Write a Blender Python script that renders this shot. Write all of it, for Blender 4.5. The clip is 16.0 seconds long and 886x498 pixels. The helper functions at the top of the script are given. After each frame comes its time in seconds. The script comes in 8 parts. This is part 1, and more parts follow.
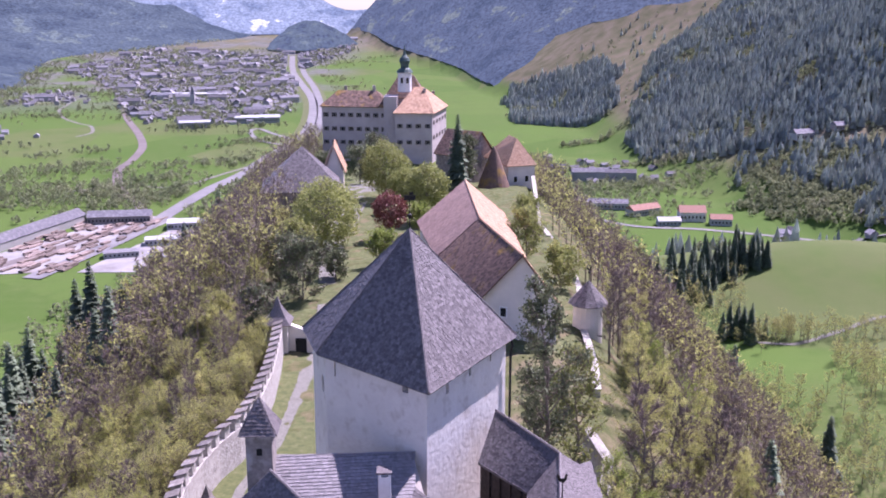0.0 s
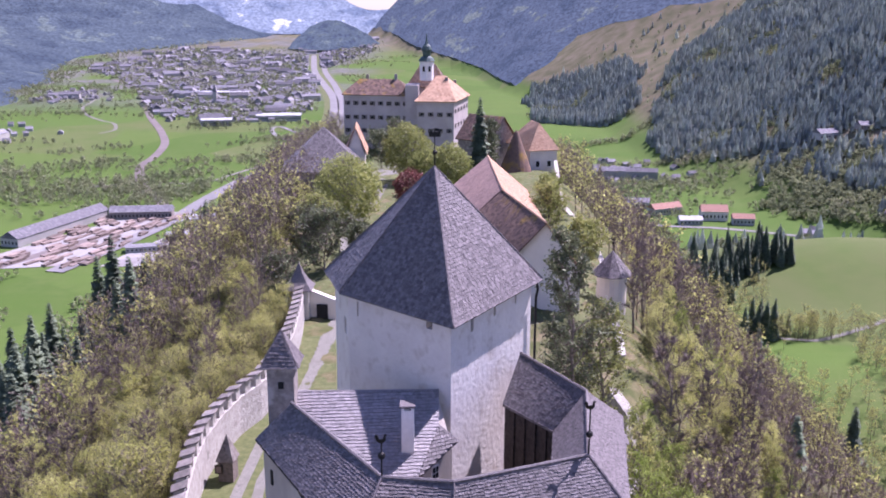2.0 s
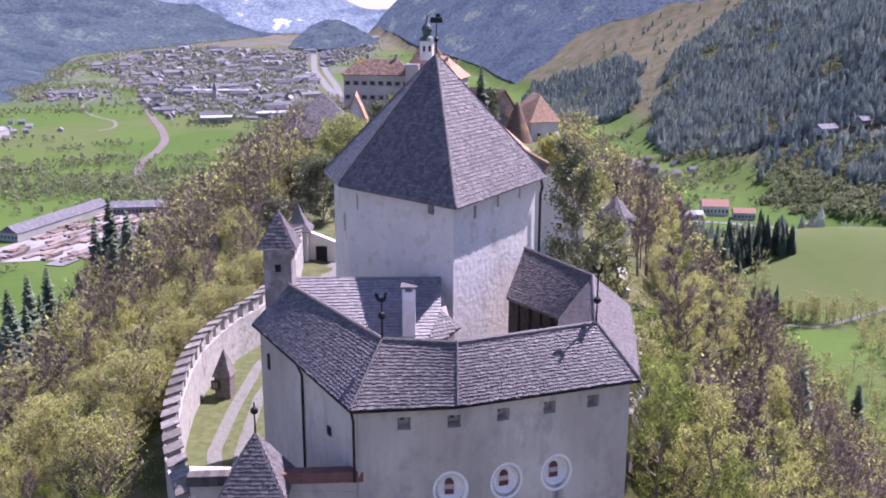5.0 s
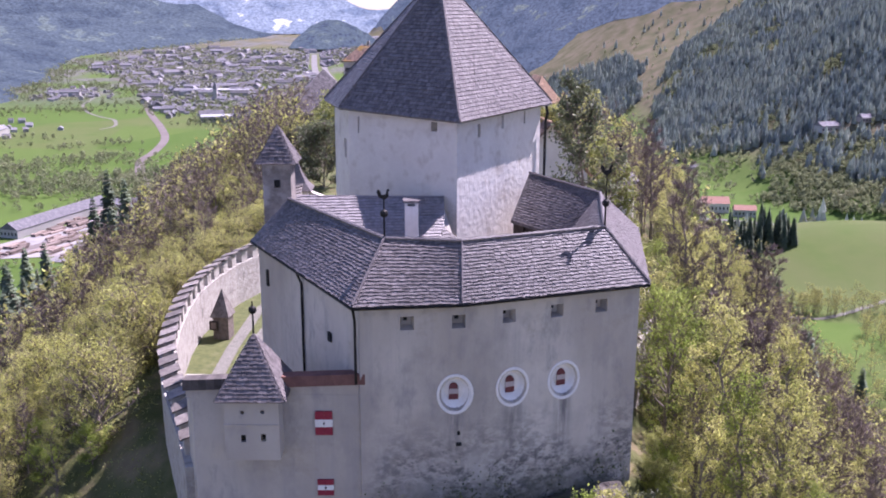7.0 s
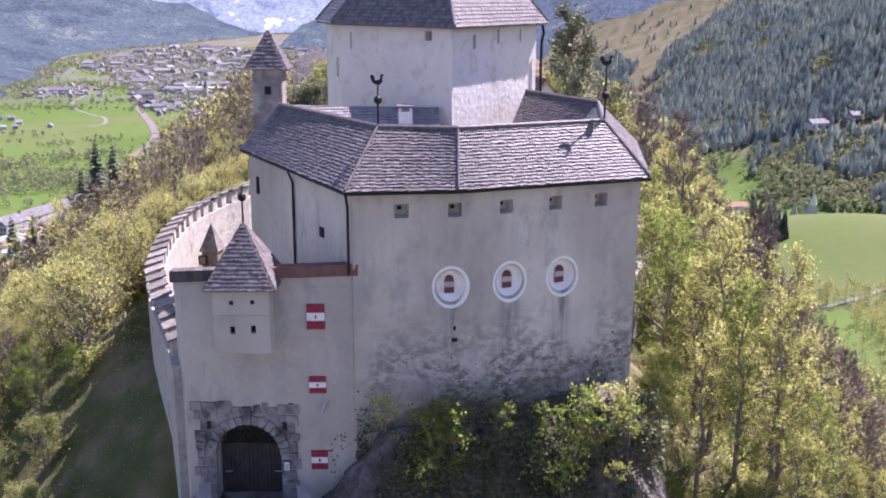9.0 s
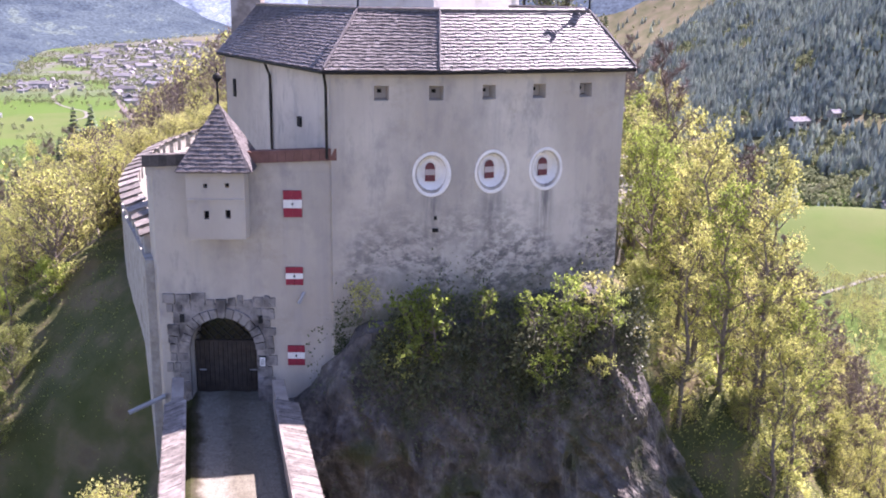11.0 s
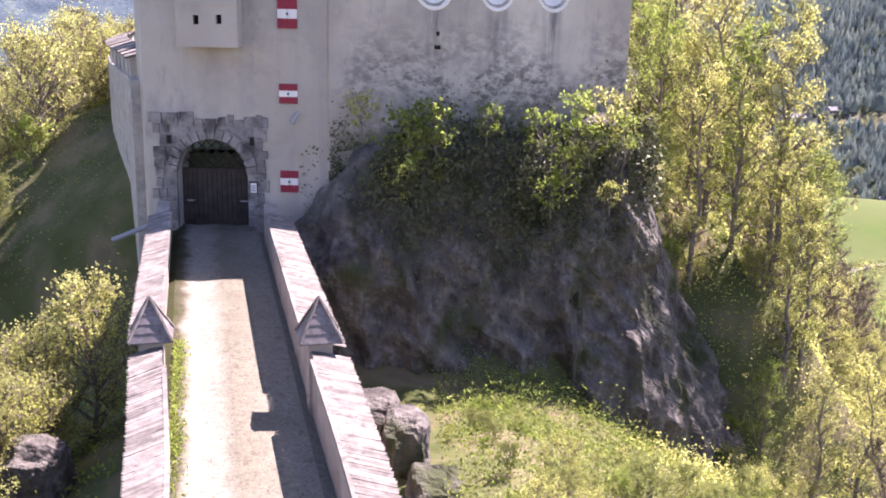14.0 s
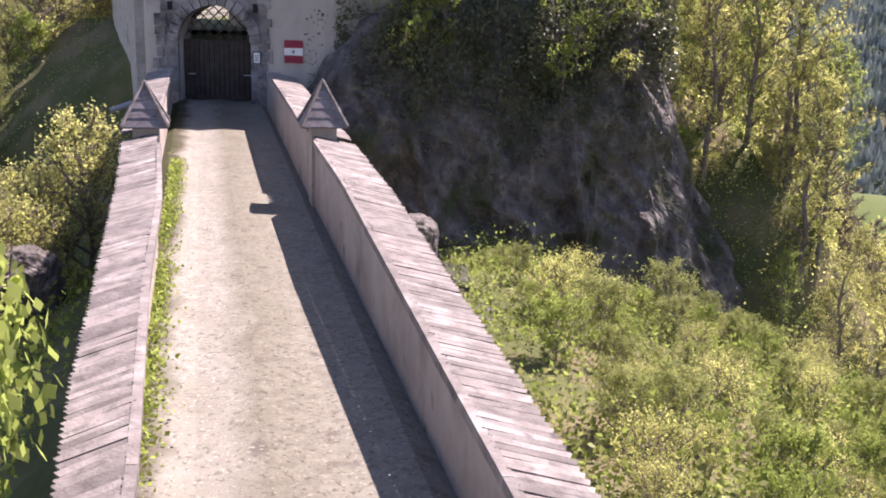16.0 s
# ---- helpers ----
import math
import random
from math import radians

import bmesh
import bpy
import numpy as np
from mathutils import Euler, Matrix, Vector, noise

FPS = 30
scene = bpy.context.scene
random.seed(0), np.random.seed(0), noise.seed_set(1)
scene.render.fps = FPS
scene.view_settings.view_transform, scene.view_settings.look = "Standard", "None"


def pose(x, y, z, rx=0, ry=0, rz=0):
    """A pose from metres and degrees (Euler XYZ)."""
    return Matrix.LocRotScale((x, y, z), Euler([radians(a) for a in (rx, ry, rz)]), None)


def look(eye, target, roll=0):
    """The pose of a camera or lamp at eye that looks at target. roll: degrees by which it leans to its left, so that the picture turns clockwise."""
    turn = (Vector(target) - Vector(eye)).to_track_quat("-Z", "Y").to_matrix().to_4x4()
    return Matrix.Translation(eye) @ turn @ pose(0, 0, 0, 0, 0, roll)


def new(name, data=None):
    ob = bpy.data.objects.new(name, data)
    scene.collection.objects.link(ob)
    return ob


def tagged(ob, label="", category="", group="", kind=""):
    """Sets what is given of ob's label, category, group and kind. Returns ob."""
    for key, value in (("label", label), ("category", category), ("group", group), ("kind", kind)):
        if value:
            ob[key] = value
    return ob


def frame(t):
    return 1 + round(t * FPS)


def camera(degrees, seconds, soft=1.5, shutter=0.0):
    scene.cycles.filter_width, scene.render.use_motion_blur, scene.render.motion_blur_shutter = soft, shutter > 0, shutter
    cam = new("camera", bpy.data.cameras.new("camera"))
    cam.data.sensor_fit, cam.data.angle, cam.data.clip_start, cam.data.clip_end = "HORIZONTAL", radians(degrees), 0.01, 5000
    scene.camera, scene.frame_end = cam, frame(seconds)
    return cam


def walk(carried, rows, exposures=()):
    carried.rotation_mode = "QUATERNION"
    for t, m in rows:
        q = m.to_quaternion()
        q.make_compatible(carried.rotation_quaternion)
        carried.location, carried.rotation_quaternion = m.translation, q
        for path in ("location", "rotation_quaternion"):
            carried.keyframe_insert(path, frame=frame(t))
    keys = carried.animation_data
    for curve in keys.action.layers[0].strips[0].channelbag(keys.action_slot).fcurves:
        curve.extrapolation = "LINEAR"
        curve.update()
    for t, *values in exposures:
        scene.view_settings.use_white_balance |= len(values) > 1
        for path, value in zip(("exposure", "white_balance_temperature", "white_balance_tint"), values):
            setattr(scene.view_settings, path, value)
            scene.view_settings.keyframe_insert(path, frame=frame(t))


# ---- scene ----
# t, x, y, z, yaw, pitch, roll of a drone that sinks in front of the castle
PATH = [
    (0, 0.724, -0.100, 43.523, -1.365, -14.740, -0.053),
    (0.5, 0.661, -0.085, 42.540, -1.343, -14.732, -0.096),
    (1, 0.572, -0.084, 41.522, -0.727, -14.723, -0.142),
    (1.5, 0.462, -0.098, 40.466, -0.278, -14.691, -0.166),
    (2, 0.398, -0.124, 39.347, -0.141, -14.687, -0.176),
    (2.5, 0.389, -0.155, 38.190, -0.228, -14.687, -0.172),
    (3, 0.390, -0.187, 37.003, -0.299, -14.699, -0.139),
    (3.5, 0.386, -0.213, 35.818, -0.280, -14.698, -0.114),
    (4, 0.383, -0.231, 34.639, -0.194, -14.688, -0.110),
    (6.5, 0.155, -0.100, 28.489, -0.125, -14.562, -0.137),
    (7, 0.141, -0.055, 27.255, -0.126, -14.554, -0.131),
    (7.5, 0.091, -0.014, 26.042, -0.116, -14.530, -0.127),
    (8, -0.001, 0.001, 24.800, -0.000, -14.511, -0.134),
    (8.5, -0.060, -0.027, 23.496, 0.096, -14.505, -0.190),
    (9, -0.037, -0.083, 22.144, -0.622, -14.516, -0.288),
    (11.5, 0.089, -0.270, 15.911, -1.665, -14.578, -0.873),
    (12, 0.060, -0.189, 14.594, -1.843, -14.601, -0.995),
    (12.5, 0.014, -0.111, 13.284, -1.877, -14.615, -1.089),
    (13, -0.033, -0.048, 11.989, -1.812, -14.624, -1.193),
    (13.5, -0.054, 0.003, 10.686, -1.772, -14.635, -1.319),
    (14, -0.023, 0.063, 9.371, -1.651, -14.641, -1.490),
    (14.5, 0.017, 0.093, 8.030, -1.365, -14.655, -1.655),
    (15, -0.006, 0.095, 6.723, -1.307, -14.643, -1.757),
    (15.5, -0.015, 0.051, 5.382, -1.277, -14.630, -1.842),
    (16, 0.009, -0.014, 4.000, -1.256, -14.611, -1.934),
]
cam = camera(48.69, 16.0, soft=1.9)
walk(cam, [(t, pose(x, y, z, 90 + pitch, roll, yaw)) for t, x, y, z, yaw, pitch, roll in PATH], [(0, 1.38, 5650, 45), (7, 1.48, 5820, 40), (10, 1.95, 6080, 38), (13, 2.27, 6300, 37), (14.5, 2.12, 6400, 35), (16, 1.74, 6450, 32)])

# ---- light ----
SUN_AZ, SUN_EL = radians(48.5), radians(55.5)  # to the right of straight ahead, and height
world = bpy.data.worlds.new("sky")
scene.world = world
world.use_nodes = True
wn = world.node_tree
sky = wn.nodes.new("ShaderNodeTexSky")
sky.sky_type = "NISHITA"
sky.sun_disc = False
sky.sun_elevation, sky.sun_rotation = SUN_EL, SUN_AZ
sky.air_density, sky.dust_density, sky.altitude = 1.0, 1.0, 900
bg = wn.nodes["Background"]
bg.inputs["Strength"].default_value = 0.075
wn.links.new(sky.outputs["Color"], bg.inputs["Color"])
sun = new("sun", bpy.data.lights.new("sun", "SUN"))
sun.data.energy, sun.data.angle, sun.data.color = 4.5, radians(0.6), (1.0, 0.95, 0.87)
SUN_TO = Vector((math.sin(SUN_AZ) * math.cos(SUN_EL), math.cos(SUN_AZ) * math.cos(SUN_EL), math.sin(SUN_EL)))
sun.matrix_basis = look(SUN_TO * 400, (0, 0, 0))

# ---- materials ----


def mat(name, stops, scale=1.0, detail=6.0, rough=0.9, bump=0.3, bump_scale=20.0, island=0.0, obj_rand=0.0, stain=None,
        metal=0.0, stretch=(1, 1, 1), bump_dist=0.03, translucent=0.0, spec=0.3):
    """A surface with colour from noise at two scales, fine relief, per-piece variation and, with stain, (colour, scale, low, high) blotches."""
    m = bpy.data.materials.new(name)
    m.use_nodes = True
    n, l = m.node_tree.nodes, m.node_tree.links
    b = n["Principled BSDF"]
    b.inputs["Roughness"].default_value = rough
    b.inputs["Metallic"].default_value = metal
    b.inputs["Specular IOR Level"].default_value = spec
    geo = n.new("ShaderNodeNewGeometry")
    mp = n.new("ShaderNodeMapping")
    mp.inputs["Scale"].default_value = stretch
    l.new(geo.outputs["Position"], mp.inputs["Vector"])
    a = n.new("ShaderNodeTexNoise")
    a.inputs["Scale"].default_value, a.inputs["Detail"].default_value, a.inputs["Roughness"].default_value = scale, detail, 0.65
    l.new(mp.outputs["Vector"], a.inputs["Vector"])
    ramp = n.new("ShaderNodeValToRGB")
    while len(ramp.color_ramp.elements) < len(stops):
        ramp.color_ramp.elements.new(0.5)
    for e, (p, c) in zip(ramp.color_ramp.elements, stops):
        e.position, e.color = p, (*c, 1)
    l.new(a.outputs["Fac"], ramp.inputs["Fac"])
    col = ramp.outputs["Color"]
    if stain:
        for c, sc, lo, hi in stain:
            t = n.new("ShaderNodeTexNoise")
            t.inputs["Scale"].default_value, t.inputs["Detail"].default_value = sc, 8
            l.new(mp.outputs["Vector"], t.inputs["Vector"])
            r = n.new("ShaderNodeMapRange")
            r.inputs["From Min"].default_value, r.inputs["From Max"].default_value = lo, hi
            l.new(t.outputs["Fac"], r.inputs["Value"])
            mx = n.new("ShaderNodeMix")
            mx.data_type = "RGBA"
            l.new(r.outputs["Result"], mx.inputs["Factor"])
            l.new(col, mx.inputs["A"])
            mx.inputs["B"].default_value = (*c, 1)
            col = mx.outputs["Result"]
    for amount, node, out in ((island, geo, "Random Per Island"), (obj_rand, None, "Random")):
        if amount:
            src = node or n.new("ShaderNodeObjectInfo")
            r = n.new("ShaderNodeMapRange")
            r.inputs["To Min"].default_value, r.inputs["To Max"].default_value = 1 - amount, 1 + amount
            l.new(src.outputs[out], r.inputs["Value"])
            hs = n.new("ShaderNodeHueSaturation")
            l.new(r.outputs["Result"], hs.inputs["Value"])
            l.new(col, hs.inputs["Color"])
            col = hs.outputs["Color"]
    l.new(col, b.inputs["Base Color"])
    if bump:
        t = n.new("ShaderNodeTexNoise")
        t.inputs["Scale"].default_value, t.inputs["Detail"].default_value = bump_scale, 5
        l.new(mp.outputs["Vector"], t.inputs["Vector"])
        bp = n.new("ShaderNodeBump")
        bp.inputs["Strength"].default_value, bp.inputs["Distance"].default_value = bump, bump_dist
        l.new(t.outputs["Fac"], bp.inputs["Height"])
        l.new(bp.outputs["Normal"], b.inputs["Normal"])
    if translucent:
        tr = n.new("ShaderNodeBsdfTranslucent")
        l.new(col, tr.inputs["Color"])
        ad = n.new("ShaderNodeMixShader")
        ad.inputs["Fac"].default_value = translucent
        l.new(b.outputs["BSDF"], ad.inputs[1])
        l.new(tr.outputs["BSDF"], ad.inputs[2])
        l.new(ad.outputs["Shader"], n["Material Output"].inputs["Surface"])
    return m


PLASTER = mat("lime_plaster", [(0.3, (0.415, 0.375, 0.325)), (0.5, (0.50, 0.455, 0.395)), (0.75, (0.565, 0.52, 0.455))], 0.35, rough=0.95, bump=0.3,
              bump_scale=6, stain=[((0.38, 0.335, 0.285), 0.16, 0.46, 0.68), ((0.32, 0.29, 0.265), 1.1, 0.58, 0.78)], stretch=(1, 1, 0.6))


def facade_material():
    """Old lime plaster with water streaks, and on the lower front wall patches where it has come off the rubble."""
    m = PLASTER.copy()
    m.name = "weathered_facade_plaster"
    n, l = m.node_tree.nodes, m.node_tree.links
    b = n["Principled BSDF"]
    col = b.inputs["Base Color"].links[0].from_socket
    geo = n.new("ShaderNodeNewGeometry")

    def tex(scale, stretch, detail=8):
        mp = n.new("ShaderNodeMapping")
        mp.inputs["Scale"].default_value = stretch
        l.new(geo.outputs["Position"], mp.inputs["Vector"])
        t = n.new("ShaderNodeTexNoise")
        t.inputs["Scale"].default_value, t.inputs["Detail"].default_value, t.inputs["Roughness"].default_value = scale, detail, 0.7
        l.new(mp.outputs["Vector"], t.inputs["Vector"])
        return t.outputs["Fac"]

    def rng(v, a, c):
        r = n.new("ShaderNodeMapRange")
        r.inputs["From Min"].default_value, r.inputs["From Max"].default_value = a, c
        l.new(v, r.inputs["Value"])
        return r.outputs["Result"]

    def times(a, c):
        x = n.new("ShaderNodeMath")
        x.operation = "MULTIPLY"
        l.new(a, x.inputs[0])
        if isinstance(c, float):
            x.inputs[1].default_value = c
        else:
            l.new(c, x.inputs[1])
        return x.outputs["Value"]

    def mix(f, a, c):
        x = n.new("ShaderNodeMix")
        x.data_type = "RGBA"
        l.new(f, x.inputs["Factor"])
        l.new(a, x.inputs["A"])
        x.inputs["B"].default_value = (*c, 1)
        return x.outputs["Result"]

    sep = n.new("ShaderNodeSeparateXYZ")
    l.new(geo.outputs["Position"], sep.inputs["Vector"])
    col = mix(times(rng(tex(1.0, (1.6, 1.6, 0.07)), 0.52, 0.72), 0.5), col, (0.30, 0.285, 0.28))
    zone = times(times(rng(sep.outputs["Z"], 8.8, 5.8), rng(sep.outputs["X"], -4.2, -1.2)), rng(tex(0.35, (1, 1, 1), 3), 0.36, 0.56))
    for c in (0.82, 3.5, 5.98):
        off = n.new("ShaderNodeMath")
        off.operation = "SUBTRACT"
        l.new(sep.outputs["X"], off.inputs[0])
        off.inputs[1].default_value = c
        ab = n.new("ShaderNodeMath")
        ab.operation = "ABSOLUTE"
        l.new(off.outputs["Value"], ab.inputs[0])
        run = times(times(rng(ab.outputs["Value"], 0.55, 0.08), times(rng(sep.outputs["Z"], 5.6, 8.2), rng(sep.outputs["Z"], 9.6, 9.0))), rng(tex(1.6, (2.2, 2.2, 0.2)), 0.36, 0.56))
        col = mix(times(run, 0.85), col, (0.13, 0.125, 0.125))
    col = mix(times(rng(tex(0.22, (1, 1, 0.8), 6), 0.5, 0.66), 0.5), col, (0.27, 0.25, 0.23))
    col = mix(times(rng(tex(0.4, (1, 1, 1.5), 8), 0.56, 0.7), 0.5), col, (0.30, 0.255, 0.19))
    col = mix(times(rng(tex(0.9, (1.2, 1.2, 0.5), 10), 0.55, 0.68), 0.45), col, (0.20, 0.195, 0.20))
    fine = rng(tex(2.2, (1, 1, 1.6), 10), 0.43, 0.55)
    col = mix(times(times(zone, fine), 0.95), col, (0.115, 0.108, 0.105))
    col = mix(times(times(zone, rng(tex(1.3, (1, 1, 1.3), 10), 0.5, 0.62)), 0.55), col, (0.50, 0.43, 0.37))
    moss = times(times(rng(sep.outputs["Z"], 5.9, 3.7), rng(sep.outputs["X"], -3.9, -1.6)), rng(tex(0.8, (1, 1, 1), 8), 0.36, 0.55))
    col = mix(times(moss, 0.85), col, (0.13, 0.125, 0.085))
    l.new(col, b.inputs["Base Color"])
    return m


FACADE = facade_material()
PLASTER_KEEP = mat("keep_plaster", [(0.3, (0.552, 0.515, 0.478)), (0.7, (0.662, 0.626, 0.58))], 0.6, rough=0.95, bump=0.6, bump_scale=3,
                   stain=[((0.478, 0.432, 0.386), 1.2, 0.52, 0.7)], bump_dist=0.08)
PLASTER_PALE = mat("pale_plaster", [(0.3, (0.56, 0.51, 0.45)), (0.7, (0.70, 0.64, 0.57))], 0.3, rough=0.95, bump=0.2, bump_scale=4)
SHINGLE = mat("weathered_wooden_shingles", [(0.3, (0.084, 0.074, 0.075)), (0.55, (0.144, 0.128, 0.128)), (0.8, (0.231, 0.209, 0.206))], 6.0, rough=0.5,
              bump=0.3, bump_scale=30, island=0.3, spec=0.2)
# lighter, glossier copy of SHINGLE with sun glare put into its colour
SHINGLE_GLARE = mat("shingles_paled_for_glare", [(0.3, (0.14, 0.122, 0.122)), (0.55, (0.21, 0.188, 0.186)), (0.8, (0.30, 0.27, 0.265))], 6.0, rough=0.4,
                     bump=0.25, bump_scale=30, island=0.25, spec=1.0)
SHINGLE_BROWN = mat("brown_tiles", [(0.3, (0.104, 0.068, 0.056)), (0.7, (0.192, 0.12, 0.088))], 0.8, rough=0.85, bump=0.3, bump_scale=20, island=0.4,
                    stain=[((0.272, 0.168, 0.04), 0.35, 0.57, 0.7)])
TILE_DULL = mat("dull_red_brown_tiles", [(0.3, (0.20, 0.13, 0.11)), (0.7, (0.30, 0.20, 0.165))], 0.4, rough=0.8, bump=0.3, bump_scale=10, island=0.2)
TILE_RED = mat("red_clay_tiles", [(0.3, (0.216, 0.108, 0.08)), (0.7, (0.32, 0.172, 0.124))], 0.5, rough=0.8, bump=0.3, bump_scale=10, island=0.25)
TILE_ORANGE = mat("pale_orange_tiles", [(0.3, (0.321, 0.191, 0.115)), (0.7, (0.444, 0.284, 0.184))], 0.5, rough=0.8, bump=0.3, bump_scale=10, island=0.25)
STONE = mat("rubble_stone", [(0.3, (0.28, 0.256, 0.224)), (0.55, (0.399, 0.371, 0.332)), (0.75, (0.497, 0.469, 0.42))], 2.2, rough=0.95, bump=0.8, bump_scale=5,
            bump_dist=0.1, stain=[((0.189, 0.175, 0.154), 0.9, 0.6, 0.72)])
GATE_STONE = mat("weathered_gate_stone", [(0.3, (0.173, 0.155, 0.147)), (0.5, (0.242, 0.219, 0.205)), (0.7, (0.299, 0.274, 0.254))], 1.6, rough=0.92, bump=0.7, bump_scale=7, bump_dist=0.05, obj_rand=0.22,
                 stain=[((0.086, 0.078, 0.075), 1.1, 0.52, 0.64), ((0.126, 0.115, 0.11), 4.0, 0.55, 0.68)])
ASHLAR = mat("dark_ashlar", [(0.3, (0.16, 0.14, 0.125)), (0.5, (0.25, 0.22, 0.20)), (0.7, (0.34, 0.305, 0.27))], 1.8, rough=0.9, bump=0.6, bump_scale=8, obj_rand=0.2,
             stain=[((0.36, 0.33, 0.31), 0.9, 0.55, 0.7)])
ROCK = mat("cliff_rock", [(0.28, (0.05, 0.043, 0.039)), (0.5, (0.115, 0.101, 0.091)), (0.7, (0.225, 0.2, 0.178))], 2.4, detail=12, rough=0.95, bump=1.0,
           bump_scale=5.0, bump_dist=0.2, stain=[((0.05, 0.055, 0.025), 0.45, 0.5, 0.64), ((0.055, 0.047, 0.043), 1.2, 0.54, 0.66)], stretch=(1, 1, 0.85))
GRAVEL = mat("pale_gravel", [(0.3, (0.123, 0.117, 0.099)), (0.55, (0.17, 0.164, 0.14)), (0.8, (0.208, 0.203, 0.177))], 5.0, detail=10, rough=0.97, bump=0.5,
             bump_scale=40, bump_dist=0.02, stain=[((0.14, 0.133, 0.11), 0.55, 0.53, 0.68), ((0.103, 0.093, 0.082), 2.6, 0.60, 0.72), ((0.089, 0.084, 0.068), 13.0, 0.56, 0.66), ((0.243, 0.233, 0.21), 17.0, 0.6, 0.68)])


def road_material():
    """Gravel with pale wheel tracks, a darker worn strip between them and weeds along the edge."""
    m = GRAVEL.copy()
    m.name = "rutted_gravel"
    n, l = m.node_tree.nodes, m.node_tree.links
    b = n["Principled BSDF"]
    col = b.inputs["Base Color"].links[0].from_socket
    geo = n.new("ShaderNodeNewGeometry")
    dot = n.new("ShaderNodeVectorMath")
    dot.operation = "DOT_PRODUCT"
    l.new(geo.outputs["Position"], dot.inputs[0])
    dot.inputs[1].default_value = (1.0, 0.215, 0.0)
    t = n.new("ShaderNodeTexNoise")
    t.inputs["Scale"].default_value, t.inputs["Detail"].default_value = 0.9, 8
    l.new(geo.outputs["Position"], t.inputs["Vector"])
    ad = n.new("ShaderNodeMath")
    ad.operation = "MULTIPLY_ADD"
    l.new(t.outputs["Fac"], ad.inputs[0])
    ad.inputs[1].default_value = 0.9
    l.new(dot.outputs["Value"], ad.inputs[2])
    r = n.new("ShaderNodeValToRGB")
    mr = n.new("ShaderNodeMapRange")
    # across the road, from its left edge to its right edge
    mr.inputs["From Min"].default_value, mr.inputs["From Max"].default_value = 0.63 + 0.45 - 2.0, 0.63 + 0.45 + 2.0
    l.new(ad.outputs["Value"], mr.inputs["Value"])
    for _ in range(5):
        r.color_ramp.elements.new(0.5)
    for e, (p, c) in zip(r.color_ramp.elements, ((0.06, (0.19, 0.22, 0.05)), (0.14, (0.40, 0.36, 0.26)), (0.22, (1.38, 1.35, 1.30)), (0.38, (1.30, 1.27, 1.22)), (0.50, (0.86, 0.81, 0.71)), (0.66, (0.98, 0.93, 0.84)), (0.84, (1.22, 1.18, 1.11)))):
        e.position, e.color = p, (*c, 1)
    l.new(mr.outputs["Result"], r.inputs["Fac"])
    mx = n.new("ShaderNodeMix")
    mx.data_type, mx.blend_type = "RGBA", "MULTIPLY"
    mx.inputs["Factor"].default_value = 1.0
    l.new(col, mx.inputs["A"])
    l.new(r.outputs["Color"], mx.inputs["B"])
    l.new(mx.outputs["Result"], b.inputs["Base Color"])
    return m


ROAD = road_material()
PLANK = mat("grey_weathered_boards", [(0.3, (0.108, 0.094, 0.083)), (0.55, (0.187, 0.162, 0.144)), (0.8, (0.274, 0.245, 0.22))], 3.0, rough=0.85, bump=0.5,
            bump_scale=25, obj_rand=0.3, stretch=(1, 1, 1), stain=[((0.094, 0.083, 0.076), 5.0, 0.56, 0.7), ((0.302, 0.277, 0.252), 1.3, 0.55, 0.75)])
PARAPET = mat("parapet_plaster", [(0.3, (0.27, 0.225, 0.189)), (0.55, (0.36, 0.31, 0.261)), (0.75, (0.423, 0.369, 0.315))], 0.9, rough=0.95, bump=0.5, bump_scale=5,
              stain=[((0.198, 0.171, 0.144), 0.8, 0.55, 0.72), ((0.153, 0.144, 0.108), 2.4, 0.62, 0.75)])
PLASTER_PINK = mat("pink_grey_plaster", [(0.3, (0.36, 0.31, 0.30)), (0.7, (0.47, 0.41, 0.39))], 0.2, rough=0.95, bump=0.2, bump_scale=4)
WOOD_DARK = mat("dark_wood", [(0.3, (0.028, 0.022, 0.018)), (0.7, (0.07, 0.055, 0.045))], 3, rough=0.8, bump=0.4, bump_scale=20)
WOOD_GREY = mat("dark_grey_boards", [(0.3, (0.05, 0.042, 0.038)), (0.7, (0.105, 0.09, 0.082))], 3, rough=0.8, bump=0.4, bump_scale=20, obj_rand=0.3)
IRON = mat("black_iron", [(0.3, (0.015, 0.014, 0.014)), (0.7, (0.035, 0.033, 0.032))], 4, rough=0.6, metal=0.6, bump=0.2)
RED_PAINT = mat("red_paint", [(0.3, (0.21, 0.016, 0.034)), (0.7, (0.29, 0.028, 0.05))], 3, rough=0.6, bump=0.15)

RED_DARK = mat("dark_red_paint", [(0.3, (0.10, 0.03, 0.035)), (0.7, (0.15, 0.045, 0.05))], 3, rough=0.6, bump=0.15)
WHITE_PAINT = mat("white_paint", [(0.3, (0.62, 0.6, 0.57)), (0.7, (0.75, 0.73, 0.7))], 3, rough=0.6, bump=0.15)
WHITEWASH = mat("whitewash", [(0.3, (0.62, 0.60, 0.57)), (0.7, (0.78, 0.75, 0.72))], 1.5, rough=0.9, bump=0.3, bump_scale=8)
COPING_RED = mat("red_brick_coping", [(0.3, (0.115, 0.058, 0.048)), (0.7, (0.21, 0.105, 0.085))], 2, rough=0.9, bump=0.4, island=0.35)
DARK = mat("dark_void", [(0.3, (0.012, 0.012, 0.012)), (0.7, (0.02, 0.02, 0.02))], 2, rough=0.9, bump=0)
